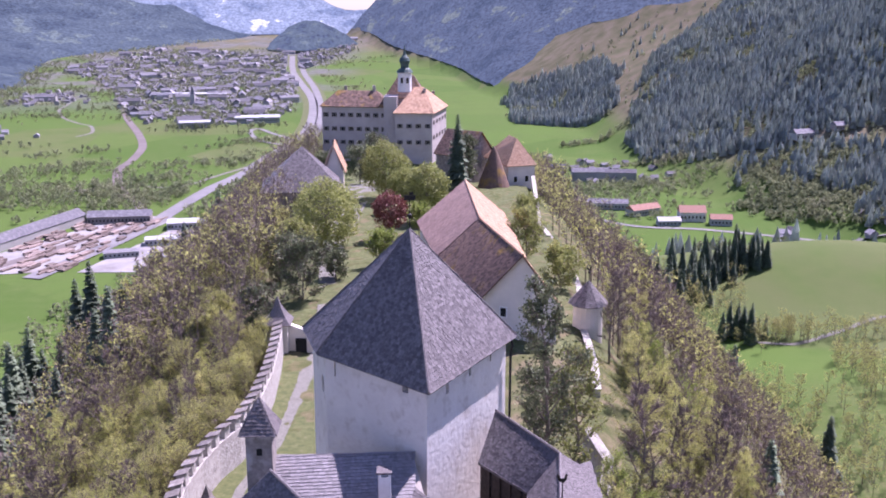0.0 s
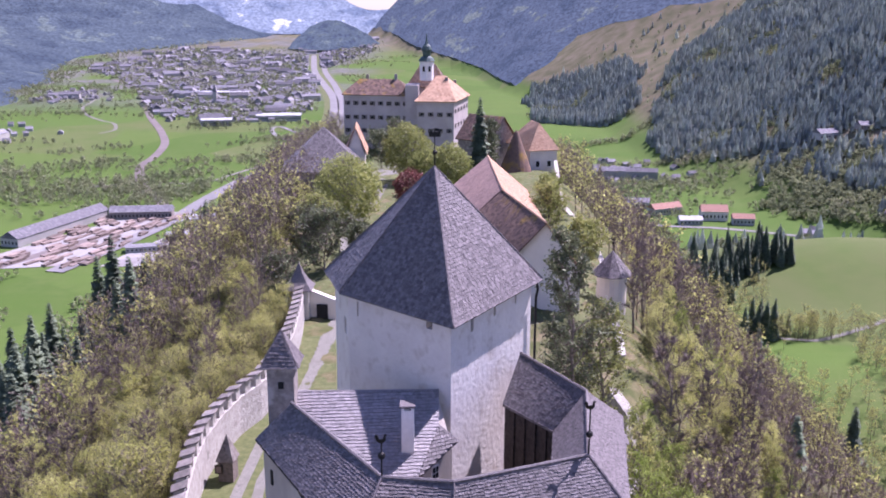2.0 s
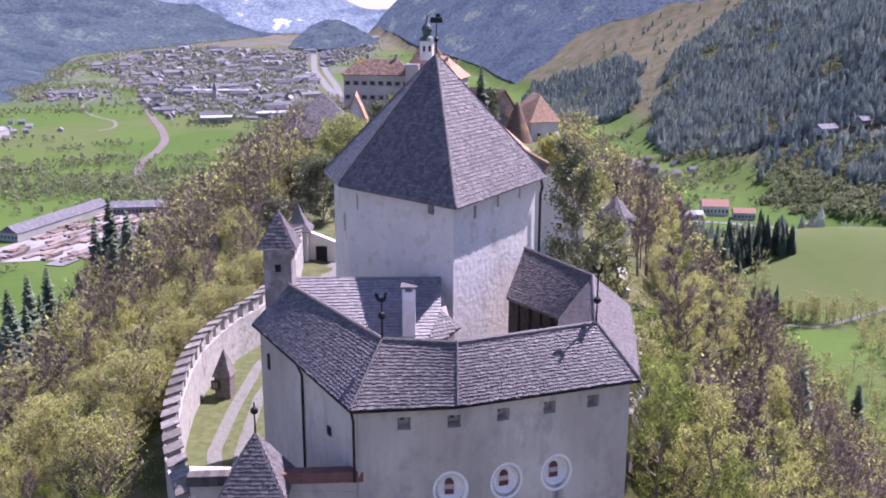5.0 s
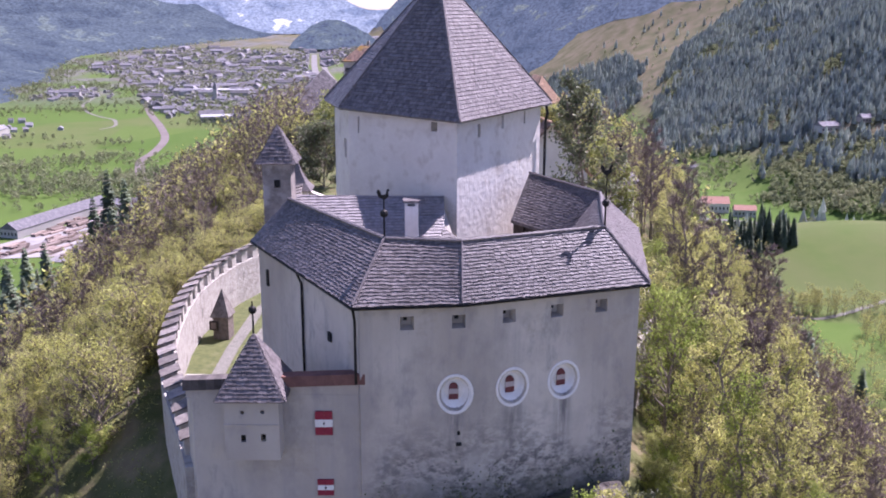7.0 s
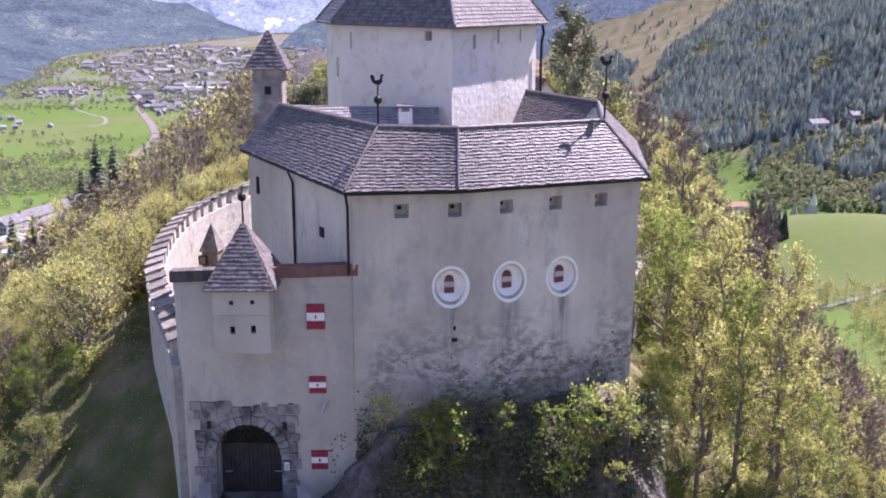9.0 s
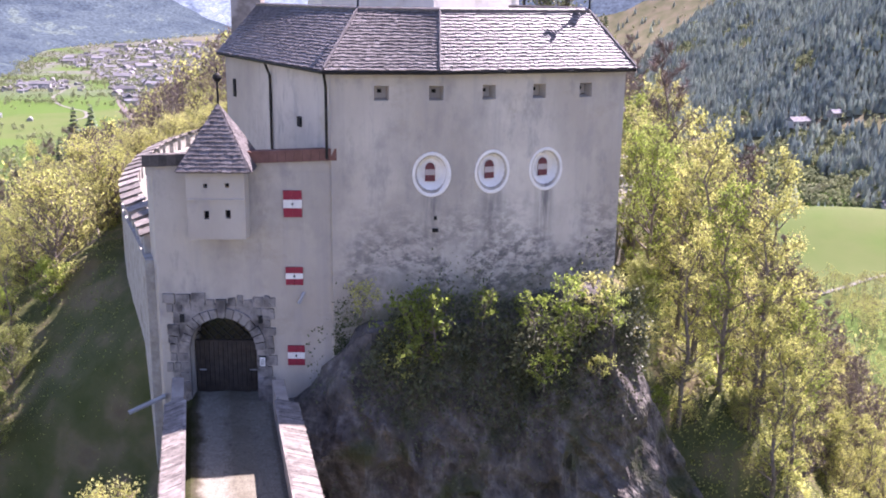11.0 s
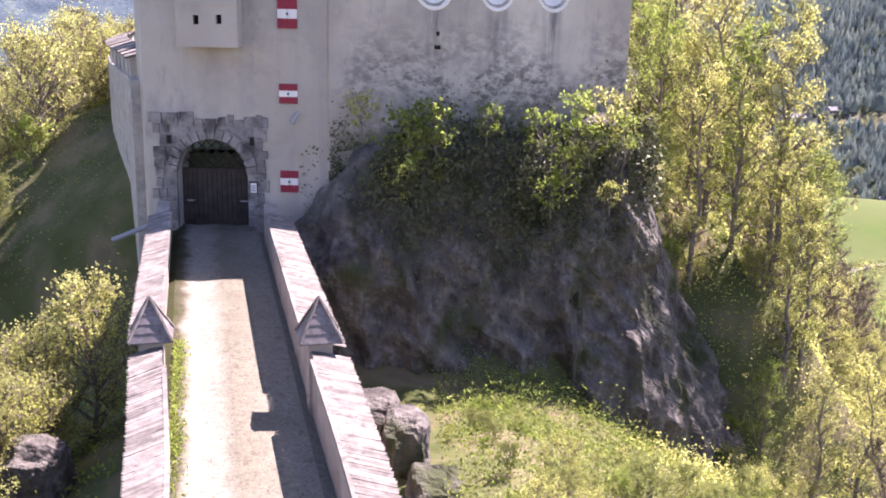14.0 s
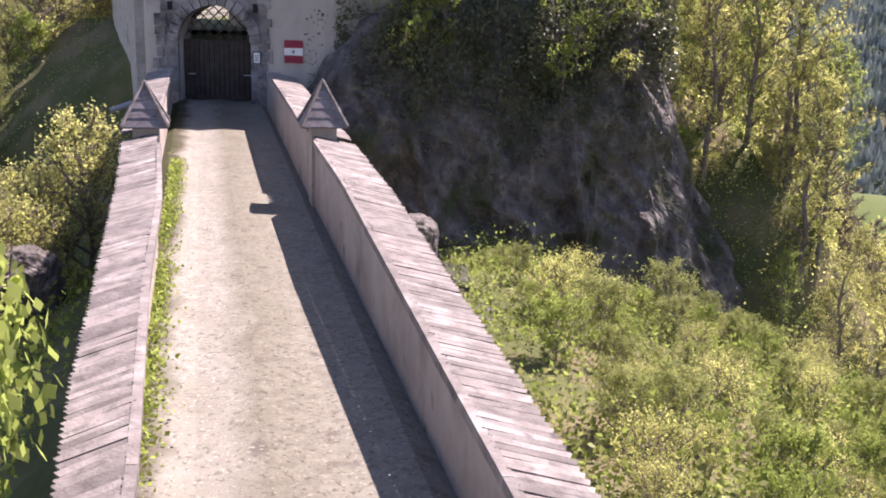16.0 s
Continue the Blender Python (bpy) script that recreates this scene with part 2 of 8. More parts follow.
COPPER = mat("green_copper", [(0.3, (0.035, 0.06, 0.055)), (0.7, (0.08, 0.12, 0.11))], 1, rough=0.6, bump=0.1)
GRASS = mat("spring_grass", [(0.3, (0.056, 0.071, 0.022)), (0.55, (0.095, 0.106, 0.037)), (0.75, (0.14, 0.127, 0.073))], 1.4, rough=0.95, bump=0.5, bump_scale=12)
BARK = mat("bark", [(0.3, (0.11, 0.09, 0.075)), (0.7, (0.24, 0.20, 0.17))], 4, rough=0.95, bump=0.5, bump_scale=15)
TWIG = mat("bare_twigs", [(0.3, (0.137, 0.104, 0.089)), (0.7, (0.22, 0.175, 0.151))], 0.15, rough=0.95, bump=0, obj_rand=0.25)
LEAF = mat("young_leaves", [(0.3, (0.403, 0.42, 0.12)), (0.6, (0.484, 0.476, 0.17)), (0.8, (0.532, 0.492, 0.242))], 0.2, rough=0.6, bump=0, obj_rand=0.25, island=0.25, translucent=0.74)
LEAF_GREEN = mat("fresh_green_leaves", [(0.3, (0.194, 0.259, 0.047)), (0.7, (0.283, 0.329, 0.089))], 0.3, rough=0.55, bump=0, obj_rand=0.2, island=0.3, translucent=0.72)
LEAF_MID = mat("garden_leaves", [(0.3, (0.207, 0.237, 0.065)), (0.7, (0.321, 0.33, 0.114))], 0.4, rough=0.6, bump=0, obj_rand=0.15, island=0.3, translucent=0.5)
LEAF_OLIVE = mat("grey_green_leaves", [(0.3, (0.075, 0.094, 0.045)), (0.7, (0.165, 0.18, 0.09))], 0.5, rough=0.6, bump=0, obj_rand=0.2, island=0.35, translucent=0.25)
LEAF_DARK = mat("ivy_leaves", [(0.3, (0.05, 0.056, 0.03)), (0.7, (0.115, 0.125, 0.062))], 0.6, rough=0.5, bump=0, island=0.4, translucent=0.2)
LEAF_RED = mat("dark_red_leaves", [(0.3, (0.128, 0.04, 0.036)), (0.7, (0.216, 0.08, 0.064))], 0.5, rough=0.6, bump=0, island=0.3, translucent=0.25)
NEEDLE = mat("dark_needles", [(0.3, (0.073, 0.103, 0.06)), (0.7, (0.152, 0.191, 0.113))], 0.3, rough=0.7, bump=0, obj_rand=0.25, island=0.3, translucent=0.25)
# haze painted into the base colour: paler and bluer than spruce needles
HAZED_CONIFER = mat("hazed_far_spruce", [(0.35, (0.275, 0.317, 0.311)), (0.65, (0.403, 0.433, 0.372))], 0.012, rough=0.9, bump=0, island=0.3, translucent=0.6)
FAR_BROAD = mat("far_broadleaf", [(0.3, (0.145, 0.172, 0.086)), (0.55, (0.218, 0.238, 0.125)), (0.75, (0.251, 0.231, 0.165))], 0.01, rough=0.9, bump=0, island=0.35, translucent=0.45)
ASPHALT = mat("asphalt", [(0.3, (0.13, 0.125, 0.125)), (0.7, (0.2, 0.19, 0.19))], 0.05, rough=0.9, bump=0)
BALLAST = mat("track_ballast", [(0.3, (0.11, 0.09, 0.085)), (0.7, (0.17, 0.145, 0.135))], 0.05, rough=0.95, bump=0)
YARD = mat("timber_yard_concrete", [(0.3, (0.16, 0.145, 0.138)), (0.55, (0.27, 0.26, 0.25)), (0.75, (0.2, 0.16, 0.14))], 0.02, rough=0.95, bump=0)
TIMBER = mat("stacked_timber", [(0.3, (0.13, 0.095, 0.078)), (0.7, (0.25, 0.2, 0.17))], 0.2, rough=0.9, bump=0, island=0.45)
FAR_WALL = mat("village_walls", [(0.3, (0.267, 0.256, 0.244)), (0.7, (0.416, 0.404, 0.38))], 0.02, rough=0.95, bump=0, island=0.2)
FAR_ROOF = mat("village_roofs", [(0.3, (0.10, 0.098, 0.11)), (0.5, (0.155, 0.148, 0.16)), (0.65, (0.23, 0.22, 0.235))], 0.3, rough=0.9, bump=0, island=0.5)

HALL_ROOF = mat("sheet_metal_roof", [(0.3, (0.265, 0.265, 0.271)), (0.7, (0.391, 0.391, 0.397))], 0.05, rough=0.6, bump=0, island=0.25)


def ground_material():
    """Grass, leaf litter and bare earth near by; a mosaic of meadows and ploughed strips in the valley; snow-free hillside pasture and forest floor."""
    m = bpy.data.materials.new("ground")
    m.use_nodes = True
    n, l = m.node_tree.nodes, m.node_tree.links
    b = n["Principled BSDF"]
    b.inputs["Roughness"].default_value = 0.97
    b.inputs["Specular IOR Level"].default_value = 0.1
    geo = n.new("ShaderNodeNewGeometry")
    sep = n.new("ShaderNodeSeparateXYZ")
    l.new(geo.outputs["Position"], sep.inputs["Vector"])

    def noise_tex(scale, detail=6):
        t = n.new("ShaderNodeTexNoise")
        t.inputs["Scale"].default_value, t.inputs["Detail"].default_value = scale, detail
        l.new(geo.outputs["Position"], t.inputs["Vector"])
        return t.outputs["Fac"]

    def ramp(fac, stops):
        r = n.new("ShaderNodeValToRGB")
        while len(r.color_ramp.elements) < len(stops):
            r.color_ramp.elements.new(0.5)
        for e, (p, c) in zip(r.color_ramp.elements, stops):
            e.position, e.color = p, (*c, 1)
        l.new(fac, r.inputs["Fac"])
        return r.outputs["Color"]

    def rng(v, lo, hi):
        r = n.new("ShaderNodeMapRange")
        r.inputs["From Min"].default_value, r.inputs["From Max"].default_value = lo, hi
        l.new(v, r.inputs["Value"])
        return r.outputs["Result"]

    def mix(f, a, c):
        x = n.new("ShaderNodeMix")
        x.data_type = "RGBA"
        l.new(f, x.inputs["Factor"])
        l.new(a, x.inputs["A"])
        l.new(c, x.inputs["B"])
        return x.outputs["Result"]

    near = ramp(noise_tex(0.45, 10), [(0.3, (0.058, 0.07, 0.023)), (0.48, (0.09, 0.094, 0.039)), (0.62, (0.148, 0.125, 0.07)), (0.78, (0.109, 0.082, 0.055))])
    vor = n.new("ShaderNodeTexVoronoi")
    vor.inputs["Scale"].default_value = 0.0045
    l.new(geo.outputs["Position"], vor.inputs["Vector"])
    cell = n.new("ShaderNodeSeparateColor")
    l.new(vor.outputs["Color"], cell.inputs["Color"])
    meadow = ramp(cell.outputs["Red"], [(0.0, (0.055, 0.098, 0.018)), (0.45, (0.07, 0.118, 0.023)), (0.8, (0.08, 0.12, 0.028)), (0.97, (0.095, 0.11, 0.042))])
    meadow = mix(rng(noise_tex(0.02, 8), 0.4, 0.75), meadow, ramp(noise_tex(0.1), [(0.3, (0.058, 0.10, 0.02)), (0.7, (0.08, 0.115, 0.03))]))
    floor_wood = ramp(noise_tex(0.008, 8), [(0.35, (0.026, 0.028, 0.015)), (0.55, (0.051, 0.046, 0.026)), (0.7, (0.077, 0.062, 0.036))])
    clear = ramp(noise_tex(0.03, 10), [(0.3, (0.075, 0.08, 0.038)), (0.5, (0.115, 0.105, 0.06)), (0.68, (0.15, 0.125, 0.085))])
    up = rng(sep.outputs["Z"], -196.0, -176.0)
    high = n.new("ShaderNodeMath")
    high.operation = "MULTIPLY"
    l.new(up, high.inputs[0])
    l.new(rng(sep.outputs["Y"], 700.0, 900.0), high.inputs[1])
    col = mix(high.outputs["Value"], meadow, clear)
    town = n.new("ShaderNodeMath")
    town.operation = "MULTIPLY"
    l.new(rng(sep.outputs["Y"], 2100.0, 2600.0), town.inputs[0])
    l.new(rng(noise_tex(0.006, 4), 0.42, 0.56), town.inputs[1])
    built = n.new("ShaderNodeMath")
    built.operation = "MULTIPLY"
    l.new(town.outputs["Value"], built.inputs[0])
    l.new(rng(sep.outputs["X"], -180.0, -320.0), built.inputs[1])
    col = mix(built.outputs["Value"], col, ramp(noise_tex(0.05, 8), [(0.35, (0.082, 0.087, 0.062)), (0.6, (0.138, 0.133, 0.128))]))
    col = mix(rng(sep.outputs["Y"], 420.0, 180.0), col, near)
    l.new(col, b.inputs["Base Color"])
    bp = n.new("ShaderNodeBump")
    bp.inputs["Strength"].default_value, bp.inputs["Distance"].default_value = 0.6, 0.15
    l.new(noise_tex(3.0, 8), bp.inputs["Height"])
    l.new(bp.outputs["Normal"], b.inputs["Normal"])
    return m


GROUND = ground_material()


def haze_glow_material(name, low, mid, high, scale, lo, hi):
    """Far mountains with woods and snow fields; a pale blue glow stands in for haze."""
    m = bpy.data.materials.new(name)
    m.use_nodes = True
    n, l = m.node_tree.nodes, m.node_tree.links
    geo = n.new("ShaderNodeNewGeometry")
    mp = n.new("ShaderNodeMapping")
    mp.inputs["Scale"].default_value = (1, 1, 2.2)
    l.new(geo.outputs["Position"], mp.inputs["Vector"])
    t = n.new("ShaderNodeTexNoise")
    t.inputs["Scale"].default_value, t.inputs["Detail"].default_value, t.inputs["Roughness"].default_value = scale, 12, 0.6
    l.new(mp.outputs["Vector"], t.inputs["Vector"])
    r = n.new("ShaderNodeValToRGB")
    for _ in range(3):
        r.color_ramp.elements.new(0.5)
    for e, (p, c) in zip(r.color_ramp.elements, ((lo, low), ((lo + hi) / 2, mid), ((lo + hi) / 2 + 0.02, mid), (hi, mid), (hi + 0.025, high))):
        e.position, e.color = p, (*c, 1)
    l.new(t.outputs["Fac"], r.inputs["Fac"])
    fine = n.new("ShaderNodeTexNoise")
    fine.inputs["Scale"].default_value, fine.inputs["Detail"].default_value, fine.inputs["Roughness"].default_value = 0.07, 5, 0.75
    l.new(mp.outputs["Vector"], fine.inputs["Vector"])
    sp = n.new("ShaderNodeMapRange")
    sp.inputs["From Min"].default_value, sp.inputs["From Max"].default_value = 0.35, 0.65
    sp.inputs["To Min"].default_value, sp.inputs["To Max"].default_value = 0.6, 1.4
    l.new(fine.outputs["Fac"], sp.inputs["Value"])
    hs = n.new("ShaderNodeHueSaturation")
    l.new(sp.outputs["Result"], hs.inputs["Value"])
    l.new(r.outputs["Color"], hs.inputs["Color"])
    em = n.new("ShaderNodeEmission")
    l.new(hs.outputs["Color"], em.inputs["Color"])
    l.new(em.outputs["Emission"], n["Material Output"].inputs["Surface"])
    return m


BACKDROP = haze_glow_material("far_range_haze_glow", (0.107, 0.139, 0.189), (0.17, 0.208, 0.258), (0.416, 0.441, 0.479), 0.007, 0.38, 0.60)
BACKDROP_LEFT = haze_glow_material("middle_range_haze_glow", (0.055, 0.074, 0.095), (0.076, 0.1, 0.119), (0.11, 0.14, 0.14), 0.006, 0.40, 0.60)
BACKDROP_SLOPE = haze_glow_material("far_woods_haze_glow", (0.042, 0.058, 0.08), (0.056, 0.074, 0.098), (0.09, 0.112, 0.108), 0.007, 0.38, 0.585)
BACKDROP_KNOB = haze_glow_material("wooded_hill_haze_glow", (0.048, 0.065, 0.088), (0.068, 0.091, 0.107), (0.091, 0.118, 0.118), 0.02, 0.4, 0.6)

# ---- mesh helpers ----


class Geo:
    """Collects points and faces of one mesh."""

    def __init__(self):
        self.v, self.f = [], []

    def face(self, pts):
        k = len(self.v)
        self.v += [tuple(p) for p in pts]
        self.f.append(tuple(range(k, k + len(pts))))

    def prism(self, poly, z0, z1, taper=0.0):
        """An upright block on a plan polygon (counterclockwise). z0 and z1 may be lists, one per corner; taper widens the foot."""
        k, c = len(self.v), len(poly)
        lo = z0 if isinstance(z0, (list, tuple)) else [z0] * c
        hi = z1 if isinstance(z1, (list, tuple)) else [z1] * c
        mx, my = sum(p[0] for p in poly) / c, sum(p[1] for p in poly) / c
        self.v += [(mx + (p[0] - mx) * (1 + taper), my + (p[1] - my) * (1 + taper), z) for p, z in zip(poly, lo)]
        self.v += [(p[0], p[1], z) for p, z in zip(poly, hi)]
        self.f.append(tuple(k + i for i in reversed(range(c))))
        self.f.append(tuple(k + c + i for i in range(c)))
        for i in range(c):
            j = (i + 1) % c
            self.f.append((k + i, k + j, k + c + j, k + c + i))

    def box(self, m, sx, sy, sz, base=True):
        """A box of that size in the pose m; its foot or its middle lies on the pose's origin."""
        k = len(self.v)
        z0 = 0 if base else -sz / 2
        for z in (z0, z0 + sz):
            for x, y in ((-1, -1), (1, -1), (1, 1), (-1, 1)):
                self.v.append(tuple(m @ Vector((x * sx / 2, y * sy / 2, z))))
        self.f += [tuple(k + i for i in q) for q in ((3, 2, 1, 0), (4, 5, 6, 7), (0, 1, 5, 4), (1, 2, 6, 5), (2, 3, 7, 6), (3, 0, 4, 7))]

    def pyramid(self, poly, z, tip):
        k, c = len(self.v), len(poly)
        self.v += [(p[0], p[1], z) for p in poly] + [tuple(tip)]
        self.f.append(tuple(k + i for i in reversed(range(c))))
        self.f += [(k + i, k + (i + 1) % c, k + c) for i in range(c)]

    def tube(self, pts, radii, sides=6):
        k = len(self.v)
        for i, p in enumerate(pts):
            p = Vector(p)
            d = (Vector(pts[min(i + 1, len(pts) - 1)]) - Vector(pts[max(i - 1, 0)])).normalized()
            a = d.orthogonal().normalized()
            b = d.cross(a)
            for s in range(sides):
                w = 2 * math.pi * s / sides
                self.v.append(tuple(p + (a * math.cos(w) + b * math.sin(w)) * radii[i]))
        for i in range(len(pts) - 1):
            for s in range(sides):
                t = (s + 1) % sides
                self.f.append((k + i * sides + s, k + i * sides + t, k + (i + 1) * sides + t, k + (i + 1) * sides + s))
        self.f.append(tuple(k + s for s in reversed(range(sides))))
        self.f.append(tuple(k + (len(pts) - 1) * sides + s for s in range(sides)))

    def lathe(self, x, y, profile, sides=12):
        """A turned body round an upright axis; profile: radius and height."""
        self_k = len(self.v)
        for r, z in profile:
            for s in range(sides):
                w = 2 * math.pi * s / sides
                self.v.append((x + r * math.cos(w), y + r * math.sin(w), z))
        for i in range(len(profile) - 1):
            for s in range(sides):
                t = (s + 1) % sides
                self.f.append((self_k + i * sides + s, self_k + i * sides + t, self_k + (i + 1) * sides + t, self_k + (i + 1) * sides + s))
        self.f.append(tuple(self_k + s for s in reversed(range(sides))))
        self.f.append(tuple(self_k + (len(profile) - 1) * sides + s for s in range(sides)))

    def mesh(self, name, material, smooth=False):
        me = bpy.data.meshes.new(name)
        me.from_pydata(self.v, [], self.f)
        me.materials.append(material)
        if smooth:
            me.polygons.foreach_set("use_smooth", [True] * len(me.polygons))
        me.update()
        return me


def part(name, geo, material, parent=None, label="", smooth=False, kind=""):
    ob = new(name, geo.mesh(name, material, smooth) if isinstance(geo, Geo) else geo)
    ob.parent = parent
    return tagged(ob, label, kind=kind)


def thing(name, label, category, group="", kind="", at=(0, 0, 0)):
    ob = new(name)
    ob.empty_display_size = 0.3
    ob.location = at
    return tagged(ob, label, category, group, kind)


def cut(ob, cutters):
    """Takes the bodies of the cutters out of ob and removes the cutters."""
    for c in cutters:
        md = ob.modifiers.new("cut", "BOOLEAN")
        md.operation, md.object, md.solver = "DIFFERENCE", c, "EXACT"
    dg = bpy.context.evaluated_depsgraph_get()
    dg.update()
    me = bpy.data.meshes.new_from_object(ob.evaluated_get(dg))
    ob.modifiers.clear()
    ob.data = me
    for c in cutters:
        bpy.data.objects.remove(c)


def warped_shingles(geo, p, course, width, thick, lift, rnd, long):
    """Courses on a slope whose eave (p0 to p1) and ridge (p3 to p2) are not parallel."""
    def at(u, v):
        return p[0].lerp(p[1], u).lerp(p[3].lerp(p[2], u), v)

    rise = ((p[3] + p[2]) / 2 - (p[0] + p[1]) / 2).length
    n = int(rise / course)
    for c in range(n):
        v0, v1 = c / n, min(1.0, (c + long) / n)
        ln = (at(1, v0) - at(0, v0)).length
        x = 0.0
        while x < ln:
            w = min(rnd.uniform(*width), ln - x)
            if w < 0.04:
                break
            a, b = (x + 0.006) / ln, (x + w - 0.006) / ln
            m = (a + b) / 2
            nr = (at(min(1, m + 0.01), v0) - at(m, v0)).cross(at(m, min(1, v0 + 0.02)) - at(m, v0)).normalized() if m < 0.99 else nr
            if nr.z < 0:
                nr = -nr
            t = lift + thick * rnd.uniform(0.7, 1.1)
            vv = v0 + rnd.uniform(-0.012, 0.012)
            k = len(geo.v)
            geo.v += [tuple(q) for q in (at(a, vv) + nr * lift, at(b, vv) + nr * lift, at(a, vv) + nr * (t + lift), at(b, vv) + nr * (t + lift), at(a, v1) + nr * lift, at(b, v1) + nr * lift)]
            geo.f += [(k, k + 1, k + 3, k + 2), (k + 2, k + 3, k + 5, k + 4), (k, k + 2, k + 4), (k + 1, k + 5, k + 3)]
            x += w
    return geo


def shingles(geo, poly, course=0.24, width=(0.14, 0.3), thick=0.03, lift=0.02, rnd=None, long=1.5):
    """Overlapping courses of shingles on a sloping convex polygon."""
    rnd = rnd or random.Random(len(geo.v))
    p = [Vector(q) for q in poly]
    if len(p) == 4:
        n4 = (p[1] - p[0]).cross(p[3] - p[0]).normalized()
        if abs((p[2] - p[0]).dot(n4)) > 0.03:
            return warped_shingles(geo, p, course, width, thick, lift, rnd, long)
    nrm = Vector((0, 0, 0))
    for i in range(len(p)):
        nrm += (p[i] - p[0]).cross(p[(i + 1) % len(p)] - p[0])
    nrm.normalize()
    if nrm.z < 0:
        nrm = -nrm
    across = Vector((0, 0, 1)).cross(nrm).normalized()
    up = nrm.cross(across).normalized()
    o = p[0]
    q = [((a - o).dot(across), (a - o).dot(up)) for a in p]
    h0, h1 = min(b for _, b in q), max(b for _, b in q)

    def span(h):
        xs = []
        for i in range(len(q)):
            (x0, y0), (x1, y1) = q[i], q[(i + 1) % len(q)]
            if (y0 - h) * (y1 - h) < 0:
                xs.append(x0 + (x1 - x0) * (h - y0) / (y1 - y0))
        return (min(xs), max(xs)) if len(xs) > 1 else None

    h = h0 - 0.04
    while h < h1 - 0.05:
        s = span(max(h + course * 0.4, h0 + 0.01))
        if s:
            x = s[0] - 0.02
            while x < s[1]:
                w = min(rnd.uniform(*width), s[1] + 0.02 - x)
                if w < 0.04:
                    break
                t = lift + thick * rnd.uniform(0.75, 1.5)
                dh = rnd.uniform(-0.025, 0.025)
                top = min(h + course * long, h1 + 0.02)
                a, b = x + 0.006, x + w - 0.006
                s2 = span(min(top, h1 - 0.01)) or s
                a2, b2 = max(a, s2[0] - 0.02), min(b, s2[1] + 0.02)
                if b2 < a2:
                    a2 = b2 = min(max((a + b) / 2, s2[0]), s2[1])
                P = lambda u, v, d: tuple(o + across * u + up * v + nrm * d)
                k = len(geo.v)
                geo.v += [P(a, h + dh, lift), P(b, h + dh, lift), P(a, h + dh, t + lift), P(b, h + dh, t + lift), P(a2, top, lift), P(b2, top, lift)]
                geo.f += [(k, k + 1, k + 3, k + 2), (k + 2, k + 3, k + 5, k + 4), (k, k + 2, k + 4), (k + 1, k + 5, k + 3)]
                x += w
        h += course
    return geo


def roof_plane(geo, poly, drop=0.12):
    """A sloping board deck of some thickness."""
    k, c = len(geo.v), len(poly)
    geo.v += [tuple(p) for p in poly] + [(p[0], p[1], p[2] - drop) for p in poly]
    geo.f.append(tuple(k + i for i in range(c)))
    geo.f.append(tuple(k + c + i for i in reversed(range(c))))
    for i in range(c):
        j = (i + 1) % c
        geo.f.append((k + i, k + c + i, k + c + j, k + j))

# ---- terrain ----


def smooth(a, b, x):
    t = np.clip((x - a) / (b - a), 0, 1)
    return t * t * (3 - 2 * t)


def road_x(y):
    return -8.4 + 0.215 * (42.0 - y)


def road_z(y):
    return -0.7 - 0.017 * (42.0 - y)


FLOOR = -215.0


def valley(y):
    """Height of the valley floor, raised past 3300 m so shortened distances fit the camera's view."""
    return FLOOR + 0.045 * np.maximum(y - 3300, 0)



def foot_x(y):
    """Where the right-hand mountain meets the valley floor."""
    return 420 - 0.13 * (y - 1010) - 0.00004 * np.maximum(y - 2000, 0) ** 2


